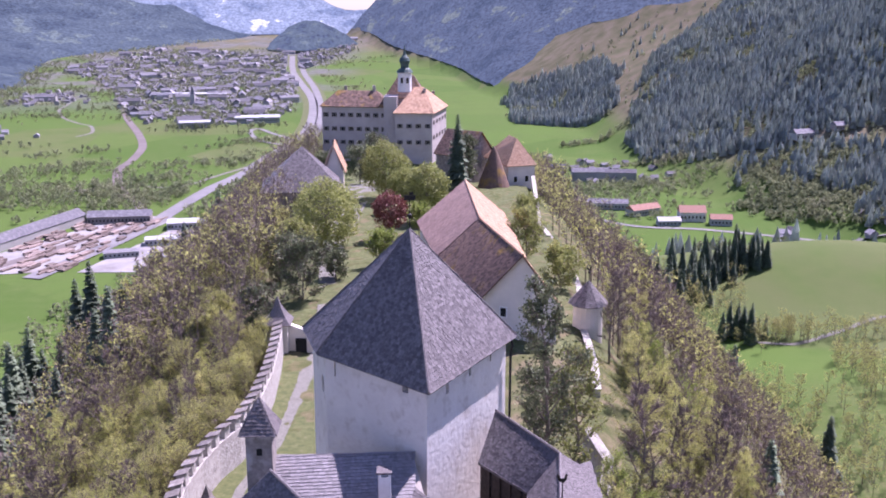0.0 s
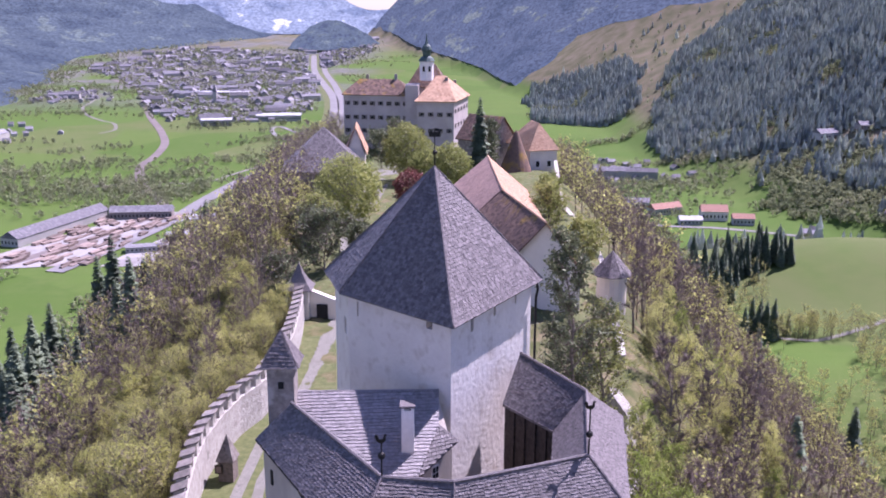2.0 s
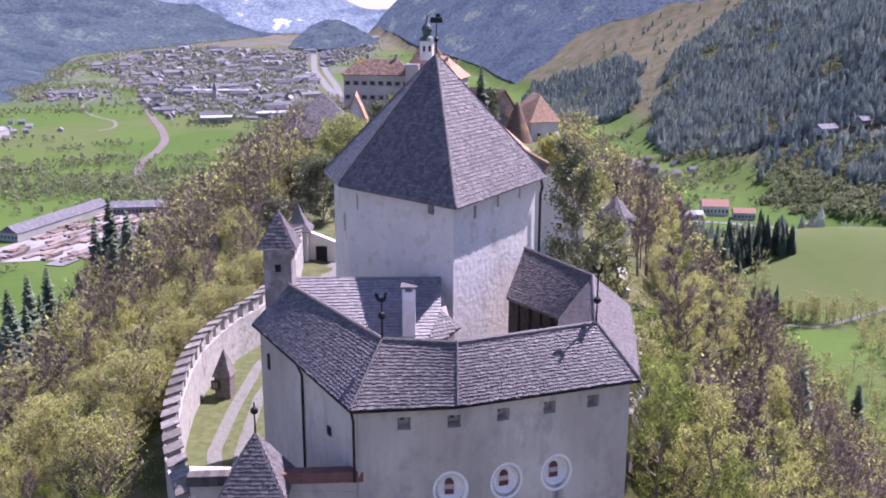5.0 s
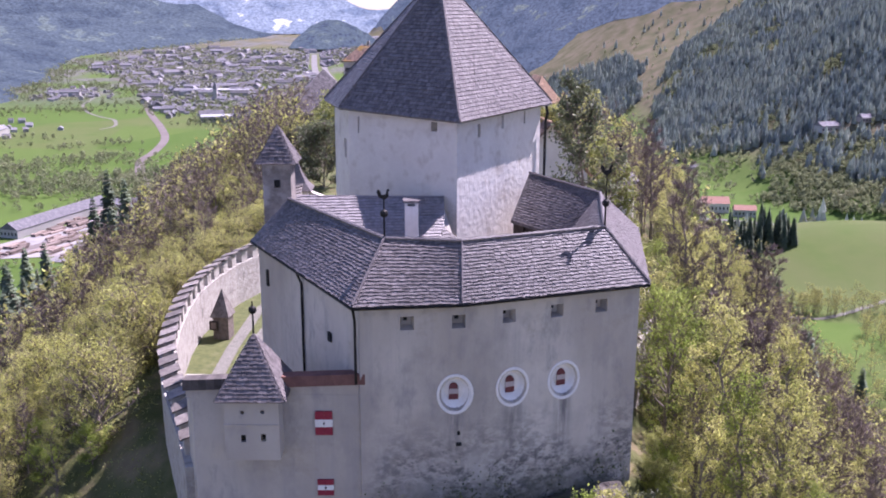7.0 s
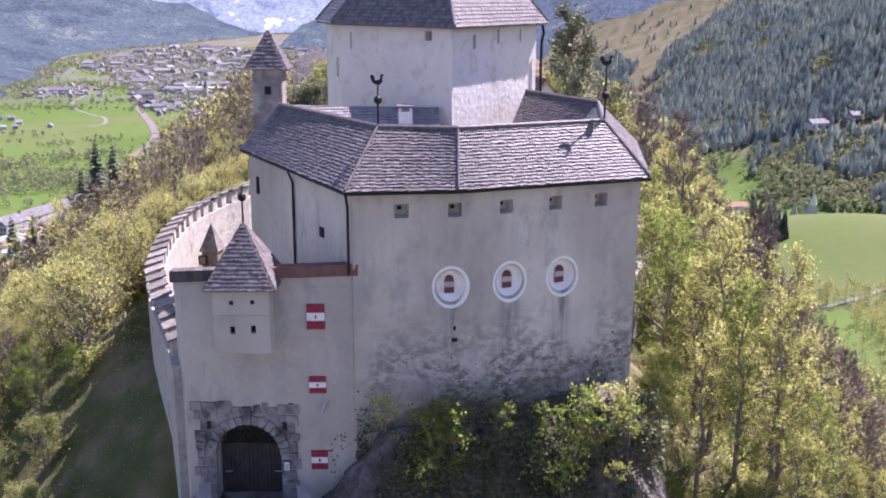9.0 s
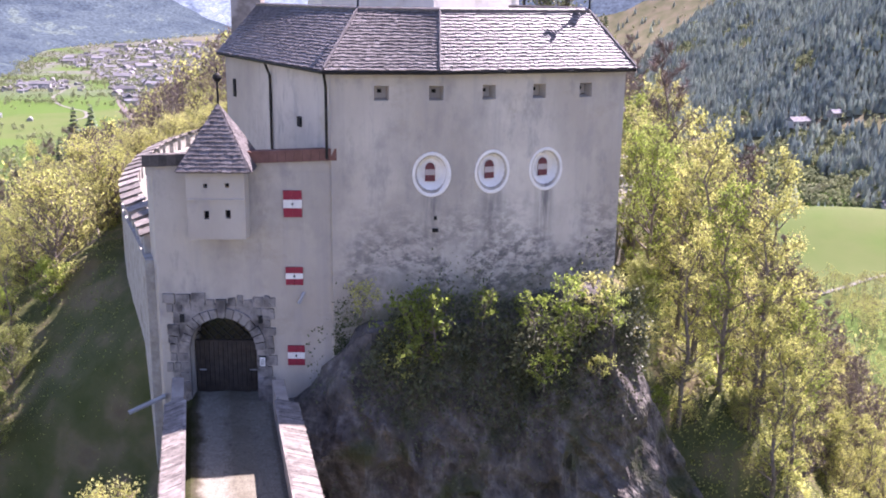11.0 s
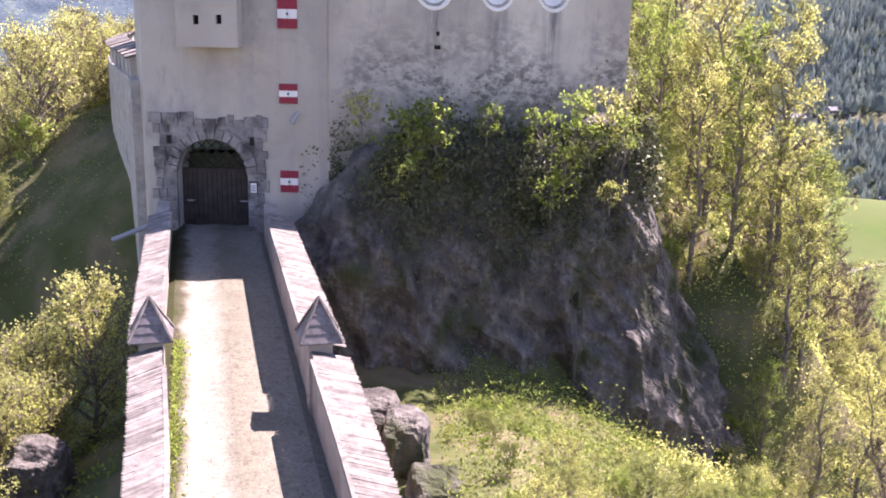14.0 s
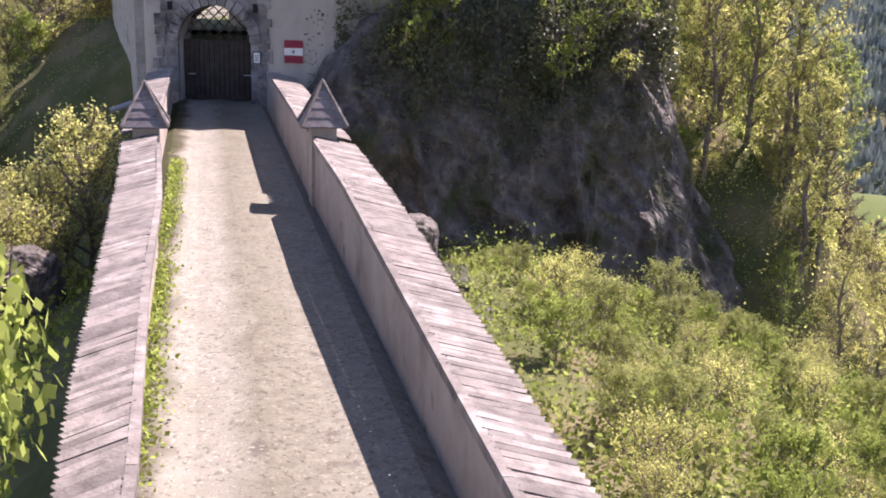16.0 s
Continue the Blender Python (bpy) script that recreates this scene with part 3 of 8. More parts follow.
def hill(x, y):
    """Height of the ground: the castle's ridge, the valley floor, the mountains on both sides."""
    x, y = np.asarray(x, float), np.asarray(y, float)
    top = -2.6 + 4.6 * smooth(42.5, 45.5, y) - 3.5 * smooth(120, 210, y) - 12 * smooth(210, 330, y) - 30 * smooth(350, 420, y) - 200 * smooth(420, 900, y)
    ditch = np.exp(-((y - 36.8) / np.where(y < 36.8, 9.5, 5.4)) ** 2) * smooth(48, 43, y)
    top = top - 3.3 * ditch
    left = -10.0 - 9.5 * smooth(42, 60, y) - 12 * smooth(110, 190, y) - 8 * smooth(220, 300, y)
    left = left + (road_x(y) - 2.9 - left) * smooth(38, 28, y)
    right = 3.0 + 8.0 * smooth(38, 46, y) + 10 * smooth(62, 100, y) + 6 * smooth(120, 170, y)
    dl, dr = np.maximum(left - x, 0), np.maximum(x - right, 0)
    fall = (0.85 + 0.35 * smooth(150, 230, y)) * dl - 6 * (1 - np.exp(-dl / 14)) * 0.5
    gentle = smooth(46, 36, y)
    fr = (0.36 * dr + 0.9 * np.logaddexp(0, (dr - 11) / 2.5)) * gentle + (0.8 * np.minimum(dr, 5) + (1.3 - 0.2 * smooth(105, 150, y)) * np.maximum(dr - 5, 0)) * (1 - gentle)
    ridge = top - fall - fr - 6.5 * np.exp(-((x - 13.3) / 2.0) ** 2 - ((y - 44.2) / 3.2) ** 2)
    # the foot of the ridge on the right: a saddle with a round meadow hill
    saddle = -128 + 26 * np.exp(-(((x - 255) / 120) ** 2 + ((y - 555) / 75) ** 2)) + 14 * np.exp(-(((x - 190) / 70) ** 2 + ((y - 360) / 70) ** 2))
    saddle = np.where(x > 0, saddle, -500) - 90 * smooth(600, 690, y) - 0.0 * x
    low = np.maximum(valley(y), np.where(x > 20, saddle, FLOOR))
    base = np.maximum(ridge, low)
    k = 8.0
    base = np.where(np.abs(ridge - low) < 40, np.maximum(ridge, low) + k * np.exp(-np.abs(ridge - low) / k) * 0.5, base)
    # mountain on the right
    s = x - foot_x(y) + 25 * np.sin(y / 190.0)
    m = valley(y) + np.where(s > 0, (0.52 + 0.0002 * np.maximum(y - 2000, 0)) * s + 22 * np.sin(y / 260.0 + s / 300) * smooth(0, 300, s) + 16 * np.sin(y / 90 - s / 140) * smooth(50, 350, s), -50)
    m = np.where(y > 640, m, -500)
    z = np.maximum.reduce([base, m])
    bumps = 0.35 * np.sin(x * 0.9 + 1.3 * np.sin(y * 0.5)) * np.sin(y * 0.8 + 1.1 * np.sin(x * 0.6))
    return z + bumps * smooth(3.0, 9.0, np.abs(x - road_x(y))) * (y < 400)


def axis(step, lo, hi, far_lo, far_hi, grow):
    mid = list(np.arange(lo, hi + step / 2, step))
    d, a = step, []
    p = lo
    while p > far_lo:
        d *= grow
        p -= d
        a.append(max(p, far_lo))
    d, b, p = step, [], hi
    while p < far_hi:
        d *= grow
        p += d
        b.append(min(p, far_hi))
    return np.array(a[::-1] + mid + b)


def build_ground():
    xs, ys = axis(1.3, -45, 45, -3200, 2600, 1.045), axis(1.3, -30, 120, -600, 4700, 1.035)
    X, Y = np.meshgrid(xs, ys)
    Z = hill(X, Y)
    n, m = len(xs), len(ys)
    g = Geo()
    g.v = np.stack([X.ravel(), Y.ravel(), Z.ravel()], 1).tolist()
    i = np.arange(n * m).reshape(m, n)
    g.f = np.stack([i[:-1, :-1].ravel(), i[:-1, 1:].ravel(), i[1:, 1:].ravel(), i[1:, :-1].ravel()], 1).tolist()
    tagged(part("ground", g, GROUND, smooth=True), "wooded castle ridge above a green alpine valley floor", "ground", kind="structure")


build_ground()


def range_wall(name, label, material, radius, a0, a1, profile, foot=-230.0):
    """A far ridge line, standing on the valley floor."""
    g = Geo()
    cols = 240
    for i in range(cols + 1):
        d = a0 + (a1 - a0) * i / cols
        x, y = radius * math.sin(radians(d)), radius * math.cos(radians(d))
        g.v += [(x, y, foot), (x, y, profile(d))]
    g.f = [(2 * i, 2 * i + 2, 2 * i + 3, 2 * i + 1) for i in range(cols)]
    tagged(part(name, g, material), label, "mountains", kind="structure")


def wiggle(d, k):
    return math.sin(d * 0.9 + k) * 0.5 + math.sin(d * 2.3 + 2 * k) * 0.25 + math.sin(d * 5.7 + k) * 0.12 + math.sin(d * 13 + k) * 0.05


def build_backdrop():
    def far_top(d):
        notch = math.exp(-((d + 3.6) / 2.6) ** 2)
        return (75 + 45 * wiggle(d, 1)) * (1 - notch) + (-46 + 8 * wiggle(d * 2, 2)) * notch

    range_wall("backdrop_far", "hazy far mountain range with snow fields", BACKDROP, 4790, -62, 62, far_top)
    # the mountain side beyond the town, rising from the valley floor; glows as if hazy
    g = Geo()
    rows, cols = 46, 90
    for i in range(rows + 1):
        y = 1500 + 3250 * i / rows
        fx = float(np.interp(y, [1500, 2382, 2886, 3407, 3876, 4170, 4391, 4735], [-880, -985, -1190, -1295, -1244, -1047, -919, -699]))
        fx += 45 * math.sin(y / 210.0) + 25 * math.sin(y / 87.0)
        for j in range(cols + 1):
            s = 2600 * (j / cols) ** 1.3
            wob = noise.fractal(Vector((s * 0.002, y * 0.0016, 7.0)), 1.0, 2.0, 5)
            g.v.append((fx - s, y, float(valley(y)) - 2 + (0.30 * s + 90 * wob * min(1, s / 250))))
    w = cols + 1
    g.f = [(i * w + j, i * w + j + 1, (i + 1) * w + j + 1, (i + 1) * w + j) for i in range(rows) for j in range(cols)]
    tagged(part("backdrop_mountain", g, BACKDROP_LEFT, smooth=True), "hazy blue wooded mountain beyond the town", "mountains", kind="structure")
    # the wooded hill that closes the valley, with the same haze glow
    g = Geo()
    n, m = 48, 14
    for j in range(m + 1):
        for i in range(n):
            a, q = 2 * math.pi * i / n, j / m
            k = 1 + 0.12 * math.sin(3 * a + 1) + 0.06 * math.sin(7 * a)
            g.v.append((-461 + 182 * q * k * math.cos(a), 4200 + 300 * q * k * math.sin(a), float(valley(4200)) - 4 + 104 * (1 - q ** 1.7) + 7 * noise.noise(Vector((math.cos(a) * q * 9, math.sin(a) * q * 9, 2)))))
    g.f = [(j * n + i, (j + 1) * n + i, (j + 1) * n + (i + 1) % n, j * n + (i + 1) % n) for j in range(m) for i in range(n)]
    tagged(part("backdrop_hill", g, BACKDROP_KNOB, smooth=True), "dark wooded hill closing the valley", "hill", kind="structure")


build_backdrop()

# ---- castle: keep ----
KEEP = [(1.2, 53.7), (7.35, 63.7), (0.6, 71.5), (-7.6, 65.6), (-6.1, 60.5)]
KEEP_EAVE, KEEP_TIP = 20.5, (0.05, 62.0, 28.5)


def inset(poly, d):
    """The plan polygon moved inward by d metres (counterclockwise)."""
    out = []
    c = len(poly)
    for i in range(c):
        a, b, e = Vector(poly[i - 1]), Vector(poly[i]), Vector(poly[(i + 1) % c])
        u, w = (b - a).normalized(), (e - b).normalized()
        n1, n2 = Vector((-u.y, u.x)), Vector((-w.y, w.x))
        k = (n1 + n2).normalized()
        out.append(tuple(b + k * (d / max(k.dot(n1), 0.3))))
    return out


def along(a, b, s, out=0.0):
    """The point s metres from a towards b on the plan, moved outward (to the right) by out, and the wall's heading in degrees."""
    a, b = Vector(a), Vector(b)
    u = (b - a).normalized()
    p = a + u * s + Vector((u.y, -u.x)) * out
    return p.x, p.y, math.degrees(math.atan2(u.y, u.x))


def build_keep():
    keep = thing("keep", "square whitewashed castle keep with a grey shingled pyramid roof", "tower")
    wall = inset(KEEP, 0.6)
    g = Geo()
    g.prism(wall, 1.0, KEEP_EAVE - 0.05, taper=0.012)
    body = part("wall", g, PLASTER_KEEP, keep)
    cutters = []

    def slit(i, s, z, w, h):
        c = Geo()
        x, y, r = along(wall[i], wall[(i + 1) % 5], s)
        c.box(pose(x, y, z, rz=r), w, 1.2, h, base=False)
        cutters.append(part("cutter", c, DARK))

    slit(0, 2.5, KEEP_EAVE - 0.9, 0.35, 0.8)
    slit(0, 5.4, KEEP_EAVE - 0.7, 0.3, 0.8)
    slit(0, 8.3, KEEP_EAVE - 0.7, 0.22, 0.8)
    slit(4, 7.3, KEEP_EAVE - 0.55, 0.5, 0.55)
    slit(4, 0.9, KEEP_EAVE - 1.0, 0.14, 1.0)
    slit(3, 3.6, KEEP_EAVE - 2.7, 0.7, 1.2)
    cut(body, cutters)
    deck, top = Geo(), Geo()
    for i in range(5):
        a, b = KEEP[i], KEEP[(i + 1) % 5]
        tri = [(*a, KEEP_EAVE), (*b, KEEP_EAVE), KEEP_TIP]
        deck = Geo()
        roof_plane(deck, tri, 0.1)
        part("roof_slope", deck, SHINGLE, keep)
        if i in (0, 3, 4):
            shingles(top, tri, 0.25, (0.16, 0.32), 0.028)
    part("shingles", top, SHINGLE, keep, kind="stuff")
    for i in range(5):
        hip = Geo()
        a = Vector((*KEEP[i], KEEP_EAVE + 0.05))
        b = Vector(KEEP_TIP)
        hip.tube([a + (b - a) * k / 12 + Vector((0, 0, 0.05)) for k in range(13)], [0.07 + 0.02 * (k % 2) for k in range(13)], 5)
        part("hip_board", hip, SHINGLE, keep)
    rod = Geo()
    x, y, z = KEEP_TIP
    rod.tube([(x, y, z - 0.2), (x, y, z + 2.4)], [0.05, 0.03], 6)
    rod.lathe(x, y, [(0.03, z + 0.75), (0.16, z + 0.9), (0.16, z + 1.0), (0.03, z + 1.12)], 10)
    rod.box(pose(x, y, z + 1.95), 0.75, 0.04, 0.32)
    rod.box(pose(x + 0.1, y, z + 2.3), 0.3, 0.04, 0.2)
    part("weather_vane", rod, IRON, keep, "black iron weather vane")
    pipe = Geo()
    x, y, _ = along(KEEP[0], KEEP[1], 11.4, -0.25)
    pipe.tube([(x, y, KEEP_EAVE - 0.1), (x + 0.1, y - 0.15, KEEP_EAVE - 0.6), (x, y + 0.1, KEEP_EAVE - 1.2), (x, y + 0.1, 8)], [0.09] * 4, 6)
    part("drainpipe", pipe, IRON, keep)


build_keep()

# ---- castle: ring of wings round the small court in front of the keep ----
OUTER = [(-10.3, 52.4), (-3.68, 40.45), (1.1, 41.0), (10.0, 44.16), (11.65, 55.6), (7.6, 62.0)]
RIDGE = [(-8.1, 52.0), (-2.4, 43.1), (1.1, 42.65), (8.0, 45.5), (9.1, 53.75), (5.7, 60.1)]
INNER = [(-6.0, 51.7), (-1.4, 45.2), (1.1, 44.4), (6.3, 46.9), (7.2, 53.4), (4.4, 57.4)]
EAVE, TOPZ = 14.1, 16.5


def build_ring():
    ring = thing("castle_wing", "pale plastered castle wing with a steep grey shingled roof", "castle")
    g = Geo()
    out = [(-9.85, 52.1), (-3.45, 40.93), (1.1, 41.42), (9.62, 44.45), (11.25, 55.6), (7.3, 61.6)]
    inn = [(-6.3, 51.6), (-1.6, 44.9), (1.1, 44.1), (6.5, 46.7), (7.5, 53.5), (4.6, 57.6)]
    bodies = Geo()
    poly = out + inn[::-1]
    bodies.prism(poly, -10.0, EAVE + 0.05)
    body = part("wall", bodies, FACADE, ring)
    cutters = []
    seg = (out[1], out[2], out[3])

    def on_front(x):
        a, b = (seg[0], seg[1]) if x < seg[1][0] else (seg[1], seg[2])
        k = (x - a[0]) / (b[0] - a[0])
        return a[1] + (b[1] - a[1]) * k, math.degrees(math.atan2(b[1] - a[1], b[0] - a[0]))

    holes = []
    for x in (-1.33, 0.98, 3.28, 5.55, 7.72):
        y, r = on_front(x)
        t = Geo()
        m = pose(x, y, 13.14, rz=r)
        w, v = 0.36, 0.2
        t.v = [tuple(m @ Vector(p)) for p in ((-w, -0.3, -w), (w, -0.3, -w), (w, -0.3, w), (-w, -0.3, w), (-v, 0.75, -v), (v, 0.75, -v), (v, 0.75, v), (-v, 0.75, v))]
        t.f = [(0, 1, 2, 3), (7, 6, 5, 4), (1, 0, 4, 5), (2, 1, 5, 6), (3, 2, 6, 7), (0, 3, 7, 4)]
        cutters.append(part("cutter", t, PLASTER))
        holes.append((x, y, r))
    ovals = []
    for x in (0.82, 3.5, 5.98):
        y, r = on_front(x)
        t = Geo()
        m = pose(x, y, 9.66, rz=r)
        n = 20
        for d, k in ((-0.2, 1.04), (0.62, 0.55)):
            t.v += [tuple(m @ Vector((0.74 * k * math.cos(2 * math.pi * i / n), d, 0.86 * k * math.sin(2 * math.pi * i / n) + (0.12 if d > 0 else 0)))) for i in range(n)]
        t.f = [tuple(range(n)), tuple(reversed(range(n, 2 * n)))] + [((i + 1) % n, i, n + i, n + (i + 1) % n) for i in range(n)]
        cutters.append(part("cutter", t, WHITEWASH))
        ovals.append((x, y, r))
    cut(body, cutters)
    for x, y, r in holes:
        w = Geo()
        m = pose(x, y, 13.14, rz=r) @ Matrix.Translation((0, 0.55, 0))
        w.box(m, 0.5, 0.04, 0.5, base=False)
        win = part("window", w, PLASTER, ring)
        f = Geo()
        f.box(m @ Matrix.Translation((-0.06, -0.04, 0.06)), 0.18, 0.05, 0.15, base=False)
        part("slot", f, DARK, win)
    for x, y, r in ovals:
        m = pose(x, y, 9.66, rz=r)
        n = 28
        ring_g = Geo()
        for i in range(n):
            w = 2 * math.pi * i / n
            ring_g.v += [tuple(m @ Vector((k * 0.74 * math.cos(w), d, k * 0.86 * math.sin(w)))) for k, d in ((1.0, 0.02), (1.0, -0.03), (1.12, -0.03), (1.16, 0.02))]
        for i in range(n):
            a, b = 4 * i, 4 * ((i + 1) % n)
            ring_g.f += [(a + j, a + j + 1, b + j + 1, b + j) for j in range(3)]
        oval = part("oval_window", ring_g, WHITEWASH, ring, "whitewashed oval embrasure with a painted shutter")
        cone = Geo()
        for d, k, up in ((-0.028, 1.005, 0), (0.3, 0.62, 0.12)):
            cone.v += [tuple(m @ Vector((0.74 * k * math.cos(2 * math.pi * i / n), d, 0.86 * k * math.sin(2 * math.pi * i / n) + up))) for i in range(n)]
        cone.f = [(i, (i + 1) % n, n + (i + 1) % n, n + i) for i in range(n)] + [tuple(range(n, 2 * n))]
        part("reveal", cone, WHITEWASH, oval)
        m2 = m @ Matrix.Translation((-0.04, 0.24, 0.14))
        for z, h, mt in ((-0.33, 0.27, RED_DARK), (-0.07, 0.25, PLASTER_PINK), (0.16, 0.2, RED_DARK)):
            b = Geo()
            if z > 0.1:
                k = [(0.22 * math.cos(math.pi * i / 8), z - 0.105 + 0.3 * math.sin(math.pi * i / 8)) for i in range(9)]
                b.v = [tuple(m2 @ Vector((p, d, q))) for d in (-0.03, 0.03) for p, q in k]
                b.f = [tuple(range(9)), tuple(reversed(range(9, 18)))] + [(i, 9 + i, 9 + (i + 1) % 9, (i + 1) % 9) for i in range(9)]
            else:
                b.box(m2 @ Matrix.Translation((0, 0, z)), 0.44, 0.06, h, base=False)
            part("shutter_board", b, mt, oval)
    for z, w in ((7.75, 0.12), (7.2, 0.26)):
        y, r = on_front(1.0)
        b = Geo()
        b.box(pose(1.0, y - 0.02, z, rz=r), w, 0.1, 0.16, base=False)
        part("drain_hole", b, DARK, ring)
    # roof of the ring
    deck, top = Geo(), Geo()
    lanes = []
    for i in range(5):
        o1, o2, r1, r2 = OUTER[i], OUTER[i + 1], RIDGE[i], RIDGE[i + 1]
        lanes.append([(*o1, EAVE), (*o2, EAVE), (*r2, TOPZ), (*r1, TOPZ)])
        lanes.append([(*INNER[i + 1], EAVE), (*INNER[i], EAVE), (*r1, TOPZ), (*r2, TOPZ)])
    lanes.append([(*INNER[0], EAVE), (*OUTER[0], EAVE), (*RIDGE[0], TOPZ)])
    for q in lanes:
        deck = Geo()
        if len(q) == 4:
            A, B, C, D = [Vector(c) for c in q]
            for k in range(12):
                roof_plane(deck, [tuple(A.lerp(B, k / 12)), tuple(A.lerp(B, (k + 1) / 12)), tuple(D.lerp(C, (k + 1) / 12)), tuple(D.lerp(C, k / 12))], 0.14)
        else:
            roof_plane(deck, q, 0.14)
        part("roof_slope", deck, SHINGLE, ring)
        shingles(top, q, 0.165, (0.12, 0.26), 0.034, long=1.3)
    part("shingles", top, SHINGLE, ring, kind="stuff")
    for i in range(5):
        b = Geo()
        a, c2 = Vector((*RIDGE[i], TOPZ + 0.06)), Vector((*RIDGE[i + 1], TOPZ + 0.06))
        b.tube([a + (c2 - a) * k / 10 for k in range(11)], [0.09 + 0.015 * (k % 2) for k in range(11)], 6)
        part("ridge_board", b, SHINGLE, ring)
    for i in (1, 2, 3):
        b = Geo()
        a, c2 = Vector((*OUTER[i], EAVE + 0.1)), Vector((*RIDGE[i], TOPZ + 0.08))
        b.tube([a + (c2 - a) * k / 8 for k in range(9)], [0.06 + 0.015 * (k % 2) for k in range(9)], 5)
        part("hip_board", b, SHINGLE, ring)
    # dark panels added on the court side in place of its shadow, with posts
    for (x0, y0), (x1, y1) in zip(inn[2:], inn[3:]):
        t = Geo()
        u = Vector((x1 - x0, y1 - y0)).normalized()
        nx, ny = -u.y * 0.06, u.x * 0.06
        t.prism([(x0 + nx * 0.2, y0 + ny * 0.2), (x1 + nx * 0.2, y1 + ny * 0.2), (x1 + nx, y1 + ny), (x0 + nx, y0 + ny)], 8.0, EAVE - 0.1)
        part("timber_lining", t, WOOD_DARK, ring)
        for k in range(1, 5):
            px, py = x0 + (x1 - x0) * k / 5 + nx * 2, y0 + (y1 - y0) * k / 5 + ny * 2
            t = Geo()
            t.box(pose(px, py, 8.0, rz=math.degrees(math.atan2(u.y, u.x))), 0.16, 0.12, EAVE - 8.1)
            part("post", t, WOOD_DARK, ring)
    for i in range(4):
        gut = Geo()
        a, c2 = OUTER[i], OUTER[i + 1]
        gut.tube([(*a, EAVE - 0.08), (*c2, EAVE - 0.08)], [0.08, 0.08], 6)
        part("gutter", gut, IRON, ring)
    for x, y, z0, x1, y1 in ((-3.62, 40.75, 10.4, -3.68, 40.5), (-6.75, 46.5, 7.5, -6.95, 46.3)):
        p = Geo()
        p.tube([(x1, y1, EAVE - 0.1), (x, y, EAVE - 0.7), (x, y, z0)], [0.065] * 3, 6)
        part("drainpipe", p, IRON, ring)
    # small dark openings on the side wall
    for s, z, w, h in ((6.6, 12.2, 0.12, 0.9), (3.2, 11.6, 0.35, 0.45), (11.5, 12.4, 0.25, 0.9)):
        x, y, r = along(out[0], out[1], 12.87 - s, 0.03)
        b = Geo()
        b.box(pose(x, y, z, rz=r), w, 0.12, h, base=False)
        part("loophole", b, DARK, ring)


build_ring()


def weather_vane(x, y, z, h, rooster=True):
    v = thing("weather_vane", "black iron roof finial with a rooster weather vane" if rooster else "black iron roof finial with a ball", "weather vane", "roof finials")
    g = Geo()
    g.tube([(x, y, z - 0.1), (x, y, z + h)], [0.05, 0.035], 6)
    part("rod", g, IRON, v)
    b = Geo()
    b.lathe(x, y, [(0.04, z + 1.0), (0.15, z + 1.08), (0.19, z + 1.2), (0.15, z + 1.32), (0.04, z + 1.4)], 10)
    part("ball", b, IRON, v)
    if rooster:
        r = Geo()
        prof = [(-0.42, 0.42), (-0.3, 0.15), (-0.12, 0.02), (0.12, 0.02), (0.28, 0.2), (0.26, 0.48), (0.36, 0.52), (0.26, 0.62), (0.16, 0.56), (0.1, 0.3), (-0.14, 0.26), (-0.2, 0.5), (-0.36, 0.6)]
        n = len(prof)
        zz = z + h - 0.05
        r.v = [(x + a * 0.78, y - 0.025, zz + c * 0.78) for a, c in prof] + [(x + a * 0.78, y + 0.025, zz + c * 0.78) for a, c in prof]
        r.f = [tuple(range(n)), tuple(reversed(range(n, 2 * n)))] + [(i, n + i, n + (i + 1) % n, (i + 1) % n) for i in range(n)]
        part("rooster", r, IRON, v)


weather_vane(-2.4, 43.1, TOPZ, 1.9)
weather_vane(8.0, 45.5, TOPZ, 2.6)


